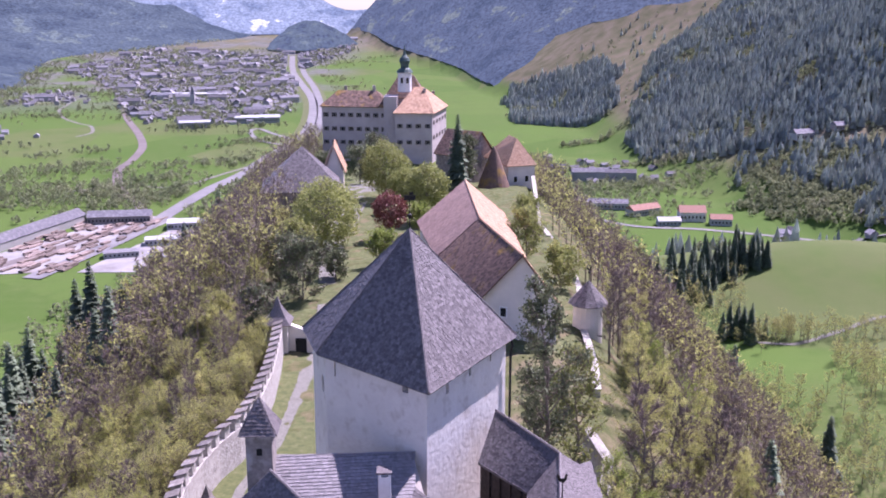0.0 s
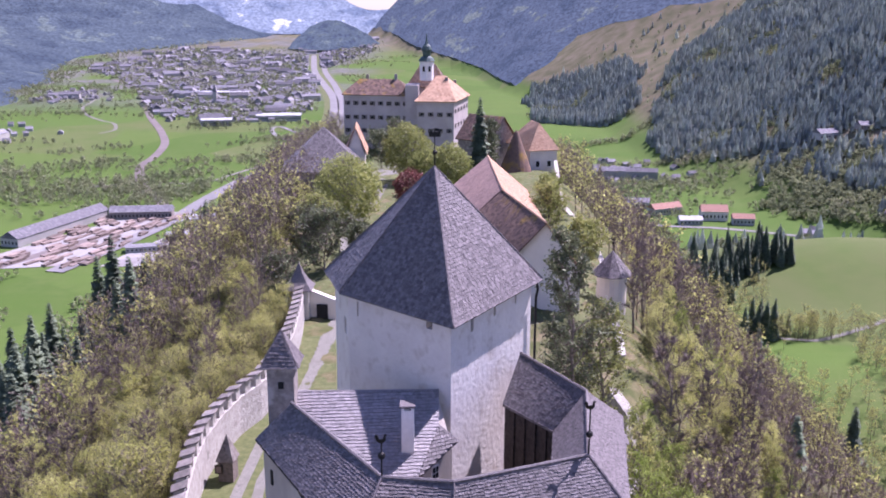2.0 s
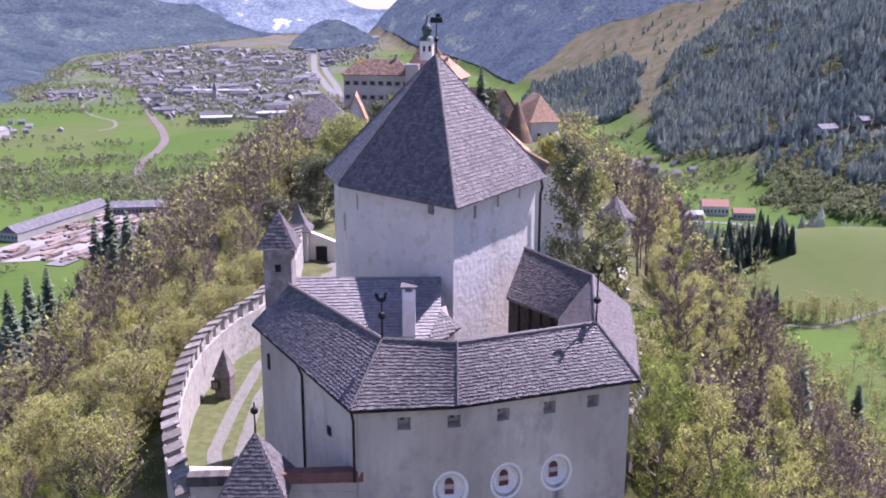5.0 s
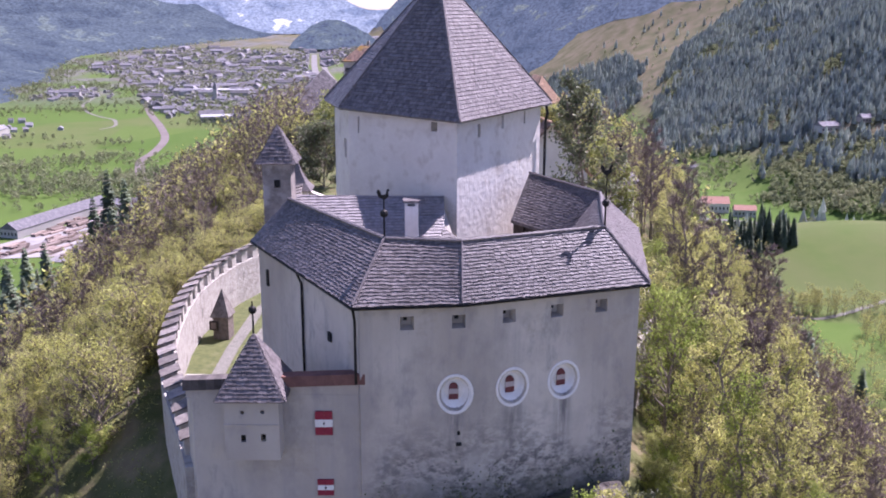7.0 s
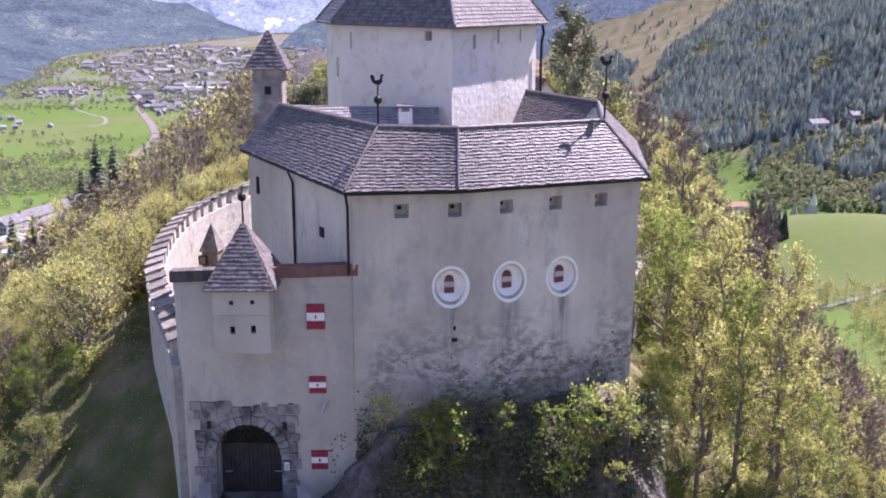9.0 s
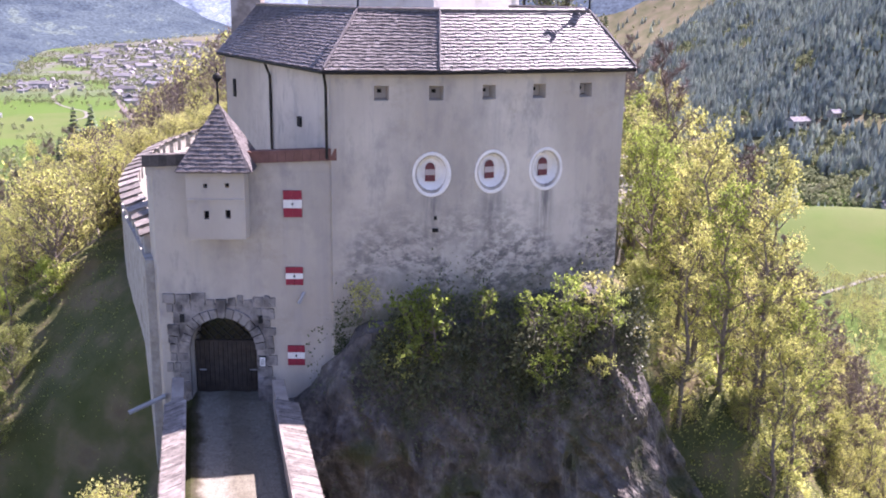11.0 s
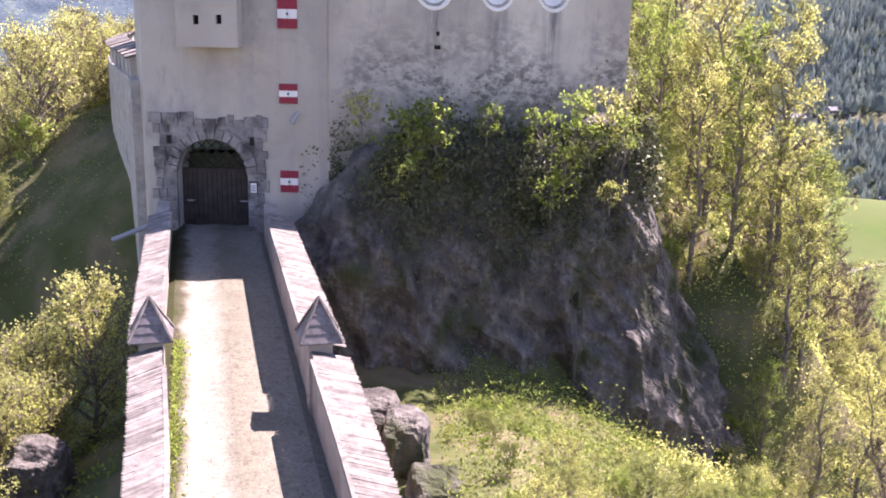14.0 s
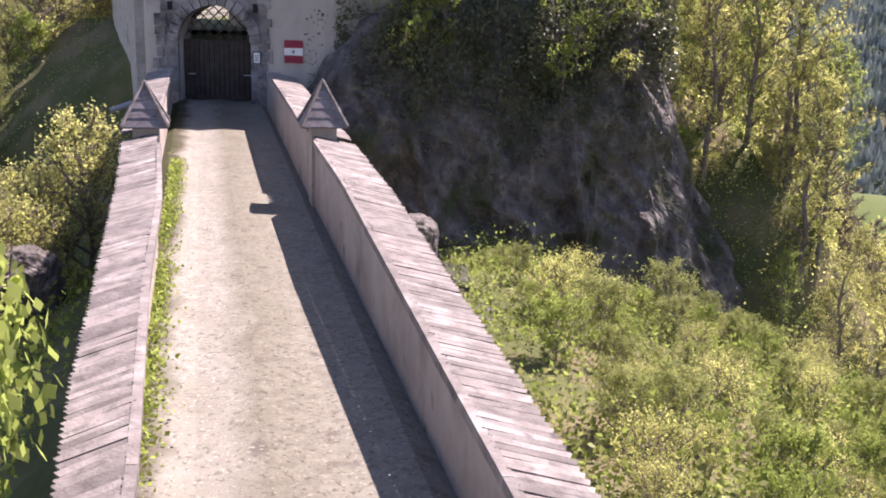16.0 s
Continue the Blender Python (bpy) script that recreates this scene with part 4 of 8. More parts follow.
def build_chapel():
    c = thing("chapel_wing", "low inner wing with a chimney and a shingled roof paled for sun glare", "castle")
    top_z = 16.2

    def slope(x, y):
        return x, y, top_z - 0.75 * (54.6 + 0.09 * (x + 8.2) - y)

    main = [slope(-8.3, 50.2), slope(-0.9, 50.4), slope(0.35, 53.3), slope(0.35, 55.2), slope(-8.3, 54.6)]
    hip = [slope(-0.9, 50.4), (1.5, 53.0, 13.75), slope(0.35, 53.3)]
    s, hs = Geo(), Geo()
    for q in (main, hip):
        d = Geo()
        roof_plane(d, q, 0.14)
        # main slope takes the copy paled for glare, the hip plain shingles
        part("roof_slope", d, SHINGLE_GLARE if q is main else SHINGLE, c)
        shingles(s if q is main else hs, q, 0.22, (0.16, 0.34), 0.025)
    part("shingles", s, SHINGLE_GLARE, c, kind="stuff")
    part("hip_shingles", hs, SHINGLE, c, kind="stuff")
    w = Geo()
    w.prism([(-8.0, 50.6), (-1.0, 50.75), (1.15, 53.2), (0.3, 55.0), (-8.0, 54.4)], 2.0, [12.9, 12.2, 13.2, 15.6, 15.8])
    part("wall", w, PLASTER, c)
    x, y, r = along((-1.0, 50.75), (1.15, 53.2), 1.7, 0.02)
    f = Geo()
    m = pose(x, y, 11.7, rz=r)
    f.box(m, 0.62, 0.1, 0.9)
    win = part("window", f, WHITE_PAINT, c, "small white window")
    for i in range(2):
        for j in range(2):
            p = Geo()
            p.box(m @ Matrix.Translation((-0.14 + 0.28 * i, -0.06, 0.08 + 0.4 * j)), 0.22, 0.02, 0.33)
            part("pane", p, DARK, win)
    ch = thing("chimney", "whitewashed masonry chimney with a flat cap", "chimney")
    g = Geo()
    g.box(pose(-1.43, 52.0, 13.0), 0.72, 0.72, 3.2)
    part("shaft", g, WHITEWASH, ch)
    k = Geo()
    k.box(pose(-1.43, 52.0, 16.4), 0.9, 0.9, 0.12)
    part("cap", k, SHINGLE, ch)
    for dx in (-0.28, 0.28):
        for dy in (-0.28, 0.28):
            leg = Geo()
            leg.box(pose(-1.43 + dx, 52.0 + dy, 16.2), 0.14, 0.14, 0.2)
            part("cap_post", leg, WHITEWASH, ch)


build_chapel()


def build_turret():
    t = thing("stair_turret", "slim dark grey stair turret with a pointed shingled roof", "turret")
    base = [(-9.65, 53.1), (-8.1, 53.1), (-8.1, 54.7), (-9.65, 54.7)]
    g = Geo()
    g.prism(base, 3.0, 18.35)
    part("wall", g, ASHLAR, t)
    e = [(-9.95, 52.8), (-7.8, 52.8), (-7.8, 55.0), (-9.95, 55.0)]
    d, s = Geo(), Geo()
    d.pyramid(e, 18.3, (-8.87, 53.9, 20.3))
    for i in range(4):
        shingles(s, [(*e[i], 18.3), (*e[(i + 1) % 4], 18.3), (-8.87, 53.9, 20.3)], 0.22, (0.14, 0.25), 0.03)
    part("roof", d, SHINGLE, t)
    part("shingles", s, SHINGLE, t, kind="stuff")
    w = Geo()
    w.box(pose(-8.85, 53.08, 16.95), 0.32, 0.1, 0.42)
    part("window", w, DARK, t)


build_turret()

# ---- castle: gatehouse ----


def build_gatehouse():
    gate = thing("gatehouse", "plastered castle gatehouse with an arched gate of dark ashlar", "gatehouse")
    g = Geo()
    g.prism([(-11.14, 41.3), (-3.35, 41.05), (-3.35, 43.4), (-12.0, 43.6)], -6.0, 9.75)
    body = part("wall", g, FACADE, gate)
    n = 18
    cx, hw, spring, z0 = -8.4, 1.5, 1.75, -0.85
    prof = [(-hw, z0), (hw, z0)] + [(hw * math.cos(math.pi * i / n), spring + hw * math.sin(math.pi * i / n)) for i in range(n + 1)]

    def arch(y0, y1, k=1.0):
        t = Geo()
        c = len(prof)
        t.v = [(cx + a * k, y0, b) for a, b in prof] + [(cx + a * k, y1, b) for a, b in prof]
        t.f = [tuple(range(c)), tuple(reversed(range(c, 2 * c)))] + [((i + 1) % c, i, c + i, c + (i + 1) % c) for i in range(c)]
        return t

    cut(body, [part("cutter", arch(39.5, 45.5), DARK)])
    front = lambda x: 41.3 - 0.03125 * (x + 11.35)
    slab = Geo()
    slab.prism([(-10.55, front(-10.55) - 0.04), (-6.25, front(-6.25) - 0.04), (-6.25, 41.4), (-10.55, 41.4)], -1.2, 3.85)
    backing = part("gate_surround", slab, GATE_STONE, gate, "dark weathered surround of the gate")
    cut(backing, [part("cutter", arch(39.5, 45.5), DARK)])
    # rough stones round the gate: voussoirs, jamb blocks and a ragged course above
    rnd = random.Random(5)
    for i in range(15):
        a0, a1 = math.pi * i / 15 + 0.012, math.pi * (i + 1) / 15 - 0.012
        r0, r1 = hw - 0.02, hw + 0.36 + rnd.uniform(0, 0.1) + (0.4 if i == 7 else 0)
        t = Geo()
        d = 0.15 + rnd.uniform(0, 0.05)
        pts = [(r0 * math.cos(a0), r0 * math.sin(a0)), (r1 * math.cos(a0), r1 * math.sin(a0)), (r1 * math.cos(a1), r1 * math.sin(a1)), (r0 * math.cos(a1), r0 * math.sin(a1))]
        t.v = [(cx + p, front(cx + p) - d, spring + q) for p, q in pts] + [(cx + p, 41.6, spring + q) for p, q in pts]
        t.f = [(3, 2, 1, 0), (4, 5, 6, 7), (0, 1, 5, 4), (1, 2, 6, 5), (2, 3, 7, 6), (3, 0, 4, 7)]
        part("stone", t, GATE_STONE, gate)

    def block(x, z, w, h):
        t = Geo()
        c = [(x - w / 2 + rnd.uniform(0, 0.03), z + rnd.uniform(0, 0.03)), (x + w / 2 - rnd.uniform(0, 0.03), z + rnd.uniform(0, 0.03)),
             (x + w / 2 - rnd.uniform(0, 0.05), z + h - rnd.uniform(0, 0.05)), (x - w / 2 + rnd.uniform(0, 0.05), z + h - rnd.uniform(0, 0.05))]
        d = rnd.uniform(0.05, 0.13)
        t.v = [(p, front(p) - d, q) for p, q in c] + [(p, front(p) + 0.1, q) for p, q in c]
        t.f = [(3, 2, 1, 0), (4, 5, 6, 7), (0, 1, 5, 4), (1, 2, 6, 5), (2, 3, 7, 6), (3, 0, 4, 7)]
        part("stone", t, GATE_STONE, gate)

    for side in (-1, 1):
        z = -0.9
        while z < 4.0:
            h = rnd.uniform(0.32, 0.58)
            x = hw + 0.03 if z + h < spring + 0.1 else max(hw * 0.9, math.sqrt(max(0.01, (hw + 0.42) ** 2 - max(0, z - spring) ** 2)) + 0.05)
            edge = rnd.uniform(2.1, 2.62)
            while x < edge - 0.15:
                b = min(edge - x, rnd.uniform(0.3, 0.75))
                block(cx + side * (x + b / 2), z, b - 0.02, h - 0.02)
                x += b
            z += h
    x = -2.0
    while x < 2.0:
        b = rnd.uniform(0.3, 0.7)
        if abs(x + b / 2) > 0.3:
            block(cx + x + b / 2, 3.74, b - 0.02, rnd.uniform(0.3, 0.75))
        x += b
    for dx in (-1.75, 1.72):
        t = Geo()
        t.box(pose(cx + dx, front(cx + dx) - 0.13, 3.0), 0.17, 0.1, 0.34)
        part("chain_slot", t, DARK, gate)
    # gate leaves with an openwork grille above
    for side in (-1, 1):
        t = Geo()
        t.box(pose(cx + side * 0.74, 42.25, -0.8), 1.46, 0.1, 2.6)
        leaf = part("gate_leaf", t, WOOD_DARK, gate, "dark wooden gate leaf, closed")
        for i in range(7):
            b = Geo()
            b.box(pose(cx + side * (0.1 + 0.21 * i), 42.18, -0.78), 0.19, 0.05, 2.55)
            part("board", b, WOOD_DARK, leaf)
        h = Geo()
        h.box(pose(cx + side * 1.15, 42.12, 0.35), 0.32, 0.05, 0.05)
        part("handle", h, HALL_ROOF, leaf)
    gr = thing("gate_grille", "black iron lattice grille in the gate arch", "grille")
    for k in range(-7, 8):
        for s in (-1, 1):
            b = Geo()
            b.box(pose(cx + k * 0.42, 42.25, 2.55, ry=s * 45), 0.05, 0.04, 2.6, base=False)
            bar = part("lattice_bar", b, IRON, gr)
            # keep only the stretch inside the arch
            pts = []
            for t2 in np.linspace(-2.2, 2.2, 45):
                px, pz = k * 0.42 + t2 * s * 0.7071, 2.55 + t2 * 0.7071
                if pz > 1.8 and (px * px + max(pz - spring, 0) ** 2) < (hw - 0.03) ** 2:
                    pts.append((px, pz))
            bpy.data.objects.remove(bar)
            if len(pts) > 2:
                b = Geo()
                b.tube([(cx + pts[0][0], 42.25, pts[0][1]), (cx + pts[-1][0], 42.25, pts[-1][1])], [0.028, 0.028], 4)
                part("lattice_bar", b, IRON, gr)
    # coping of the gatehouse wall
    top = lambda x: 9.92 + 0.05 * (x + 11.5)
    g = Geo()
    ya, yb = 41.3 - 0.031 * -0.05, 41.3 - 0.031 * 7.85
    g.prism([(-11.4, ya + 0.02), (-3.5, yb + 0.02), (-3.5, yb + 0.5), (-11.4, ya + 0.5)], 9.5, [top(-11.4), top(-3.5), top(-3.5), top(-11.4)])
    part("parapet", g, FACADE, gate)
    for x in np.arange(-11.5, -3.4, 0.36):
        t = Geo()
        y = 41.3 - 0.031 * (x + 11.35)
        t.box(pose(x + 0.18, y + 0.22, top(x) - 0.02, rx=-3), 0.35, 0.72, 0.5)
        part("coping_tile", t, COPING_RED if x > -7.2 else WOOD_GREY, gate)
    pipe = Geo()
    pipe.tube([(-4.72, 41.0, 4.45), (-4.95, 40.75, 4.0)], [0.07, 0.07], 8)
    part("spout", pipe, HALL_ROOF, gate)
    arm = Geo()
    arm.tube([(-11.1, 41.2, -0.55), (-12.6, 40.6, -1.1)], [0.11, 0.11], 8)
    part("waste_pipe", arm, HALL_ROOF, gate, "pale stub of pipe")
    board = thing("notice_board", "small white framed notice beside the gate", "sign")
    t = Geo()
    t.box(pose(-6.64, 41.0, 0.95), 0.3, 0.05, 0.5)
    part("frame", t, IRON, board)
    t = Geo()
    t.box(pose(-6.64, 40.97, 0.99), 0.25, 0.02, 0.42)
    sheet = part("sheet", t, WHITE_PAINT, board)
    for i in range(4):
        t = Geo()
        t.box(pose(-6.64, 40.955, 1.08 + 0.07 * i), 0.16, 0.012, 0.02)
        part("text_bar", t, DARK, sheet)
    for z, w, h in ((8.4, 0.8, 1.16), (5.18, 0.76, 0.8), (1.49, 0.76, 0.92)):
        sh = thing("window_shutter", "red and white striped wooden window shutter, closed", "shutter", "striped shutters")
        y = 41.3 - 0.031 * 6.2
        for k, (mt, zz, hh) in enumerate(((RED_PAINT, 0, 0.34), (WHITE_PAINT, 0.34, 0.32), (RED_PAINT, 0.66, 0.34))):
            for side in (-1, 1):
                t = Geo()
                t.box(pose(-5.14 + side * w / 4, y - 0.06, z - h / 2 + zz * h), w / 2 - 0.01, 0.07, hh * h)
                part("panel", t, mt, sh)
        t = Geo()
        t.lathe(0, 0, [(0.05, 0), (0.05, 0.03)], 8)
        for v in range(len(t.v)):
            a, b, c2 = t.v[v]
            t.v[v] = (-5.14 + a, y - 0.1 - c2, z + b)
        part("latch", t, DARK, sh)


build_gatehouse()


def build_bartizan():
    b = thing("oriel", "plastered box oriel with a tall flared shingle roof", "oriel")
    y0, y1, x0, x1 = 40.05, 41.35, -9.42, -7.0
    g = Geo()
    g.prism([(x0, y0), (x1, y0), (x1, y1), (x0, y1)], 7.05, 9.9)
    body = part("wall", g, PLASTER, b)
    cutters = []
    for x, z, w, h in ((-8.62, 9.35, 0.17, 0.17), (-7.72, 9.37, 0.17, 0.17), (-8.62, 8.1, 0.22, 0.36), (-7.72, 8.14, 0.22, 0.36)):
        c = Geo()
        c.box(pose(x, y0, z, rz=0), w, 0.9, h, base=False)
        cutters.append(part("cutter", c, DARK))
    cut(body, cutters)
    for x, z, w, h in ((-8.62, 9.35, 0.2, 0.2), (-7.72, 9.37, 0.2, 0.2), (-8.62, 8.1, 0.25, 0.4), (-7.72, 8.14, 0.25, 0.4)):
        c = Geo()
        c.box(pose(x, y0 + 0.3, z), w, 0.05, h, base=False)
        part("loophole", c, DARK, b)
    band = Geo()
    band.box(pose((x0 + x1) / 2, y0 - 0.02, 8.72), x1 - x0 + 0.06, 0.08, 0.06)
    part("string_course", band, PLASTER, b)
    cx, cy = -8.2, 41.35
    tip = (cx, cy, 12.6)
    lv = [(1.52, 1.6, 10.0), (1.14, 1.2, 10.65), (0.6, 0.64, 11.6), (0.0, 0.0, 12.6)]
    d, s = Geo(), Geo()
    for (a, c, z), (a2, c2, z2) in zip(lv, lv[1:]):
        lo = [(cx - a, cy - c, z), (cx + a, cy - c, z), (cx + a, cy + c, z), (cx - a, cy + c, z)]
        hi = [(cx - a2, cy - c2, z2), (cx + a2, cy - c2, z2), (cx + a2, cy + c2, z2), (cx - a2, cy + c2, z2)]
        for i in range(4):
            q = [lo[i], lo[(i + 1) % 4], hi[(i + 1) % 4], hi[i]] if a2 else [lo[i], lo[(i + 1) % 4], tip]
            d = Geo()
            roof_plane(d, q, 0.08)
            part("roof_slope", d, SHINGLE, b)
            shingles(s, q, 0.19, (0.12, 0.24), 0.022)
    part("shingles", s, SHINGLE, b, kind="stuff")
    weather_vane(cx, cy, 12.5, 1.6, False)


build_bartizan()

# ---- battlement wall ----
WALL_LINE = [(-11.5, 42.6), (-12.6, 45.6), (-13.8, 48.6), (-15.3, 52.4), (-16.7, 56.8), (-17.6, 61.5), (-18.2, 66.2), (-18.4, 70.6), (-18.0, 74.6), (-17.2, 78.6),
             (-15.9, 82.0), (-15.2, 87.0), (-15.0, 95.0), (-15.4, 103.0), (-15.9, 109.0)]


def walk_line(line, step):
    """Points every step metres on a plan line, with the heading there."""
    out, rest = [], 0.0
    for a, b in zip(line, line[1:]):
        a, b = Vector(a), Vector(b)
        d = (b - a).length
        s = rest
        while s < d:
            p = a + (b - a) * s / d
            out.append((p.x, p.y, math.degrees(math.atan2(b.y - a.y, b.x - a.x))))
            s += step
        rest = s - d
    return out


def build_battlements():
    w = thing("battlement_wall", "curving rubble stone battlement wall with board-covered merlons", "castle wall")
    g = Geo()
    pts = walk_line(WALL_LINE, 0.9)
    for (x, y, r), (x2, y2, r2) in zip(pts, pts[1:]):
        n1 = Vector((-math.sin(radians(r)), math.cos(radians(r))))
        n2 = Vector((-math.sin(radians(r2)), math.cos(radians(r2))))
        a, b = Vector((x, y)), Vector((x2, y2))
        g.prism([tuple(a - n1 * 0.45), tuple(b - n2 * 0.45), tuple(b + n2 * 0.5), tuple(a + n1 * 0.5)], -14.0, 5.45)
    part("wall", g, STONE, w)
    for x, y, r in walk_line(WALL_LINE, 1.75)[1:]:
        m = pose(x, y, 5.4, rz=r)
        k = Geo()
        k.box(m, 0.88, 0.75, 1.0)
        mer = part("merlon", k, STONE, w)
        c = Geo()
        c.box(m @ pose(0, 0, 1.02, rx=-16), 1.06, 1.15, 0.09)
        part("board_cover", c, PLANK, mer)


build_battlements()

# little shrine-like hut with a pointed board roof by the battlement wall
hut = thing("garden_shrine", "small wooden shrine with a steep pointed roof on the lawn", "shrine")
g = Geo()
g.prism([(-16.95, 69.8), (-15.75, 69.6), (-15.6, 70.8), (-16.8, 71.0)], 1.8, 3.9)
part("wall", g, BARK, hut)
g = Geo()
g.pyramid([(-17.1, 69.6), (-15.65, 69.4), (-15.45, 70.95), (-16.95, 71.15)], 3.85, (-16.25, 70.3, 5.9))
part("roof", g, PLANK, hut)
g = Geo()
g.box(pose(-16.85, 69.62, 3.2, rz=-9), 0.62, 0.16, 0.7, base=False)
niche = part("niche", g, WOOD_DARK, hut)
g = Geo()
g.box(pose(-16.85, 69.53, 3.2, rz=-9), 0.42, 0.03, 0.5, base=False)
part("picture_pane", g, TIMBER, niche)

# inner gate at the far end of the battlement wall


def build_inner_gate():
    ig = thing("inner_gate", "small plastered inner gate turret with a flared pointed roof", "gatehouse")
    x0, x1, y0, y1 = -17.3, -14.9, 108.8, 111.2
    cx, cy = (x0 + x1) / 2, (y0 + y1) / 2
    g = Geo()
    g.prism([(x0, y0), (x1, y0), (x1, y1), (x0, y1)], -2.0, 5.9)
    part("wall", g, PLASTER_PALE, ig)
    for (a, z), (a2, z2) in zip(((1.65, 5.8), (1.0, 6.6), (0.45, 7.7)), ((1.0, 6.6), (0.45, 7.7), (0.02, 9.0))):
        ring = lambda r, h: [(cx - r, cy - r, h), (cx + r, cy - r, h), (cx + r, cy + r, h), (cx - r, cy + r, h)]
        lo, hi = ring(a, z), ring(a2, z2)
        for k in range(4):
            d = Geo()
            roof_plane(d, [lo[k], lo[(k + 1) % 4], hi[(k + 1) % 4], hi[k]], 0.08)
            part("roof_slope", d, SHINGLE, ig)
    g = Geo()
    g.prism([(x1, 109.6), (-11.6, 109.2), (-11.5, 110.0), (x1, 110.4)], 0.0, [5.6, 4.4, 4.4, 5.6])
    part("wing_wall", g, PLASTER_PALE, ig)
    g = Geo()
    g.box(pose(-13.4, 109.35, 2.0), 1.3, 0.2, 1.9)
    part("doorway", g, DARK, ig)


build_inner_gate()

# gravel lane and lawn inside the wall
g = Geo()
lane = [(-10.5, 44.6, 1.2), (-13.0, 52, 1.1), (-15.0, 60.7, 0.95), (-15.1, 67.7, 0.9), (-14.8, 76.4, 0.95), (-13.0, 84.7, 1.0), (-12.4, 94, 1.2), (-12.1, 101, 1.6), (-11.0, 115, 2.0)]
for (x, y, w), (x2, y2, w2) in zip(lane, lane[1:]):
    n = 6
    for i in range(n):
        ya, yb = y + (y2 - y) * i / n, y + (y2 - y) * (i + 1) / n
        xa, xb = x + (x2 - x) * i / n, x + (x2 - x) * (i + 1) / n
        za, zb = float(hill(xa, ya)) * 0 + 2.12, 2.12
        g.face([(xa - w / 2, ya, za), (xa + w / 2, ya, za), (xb + w2 / 2, yb, zb), (xb - w2 / 2, yb, zb)])
for (x, y), (x2, y2) in zip(((-12.6, 54), (-13.2, 61), (-13.6, 70)), ((-13.2, 61), (-13.6, 70), (-12.6, 79))):
    g.face([(x - 0.42, y, 2.11), (x + 0.42, y, 2.11), (x2 + 0.42, y2, 2.11), (x2 - 0.42, y2, 2.11)])
tagged(part("lane", g, GRAVEL), "pale gravel lane inside the castle wall", "path", kind="structure")
g = Geo()
g.face([(x + 0.3, y, 2.06) for x, y in WALL_LINE[1:]] + [(-3, 109, 2.06), (-3, 45.6, 2.06)])
tagged(part("lawn", g, GRASS), "castle lawn between wall and keep", "lawn", kind="structure")

# ---- bridge to the gate ----
WALL_H = 1.55
SKEW = {-1: -20.0, 1: 14.0}  # degrees by which the cover boards lie off square


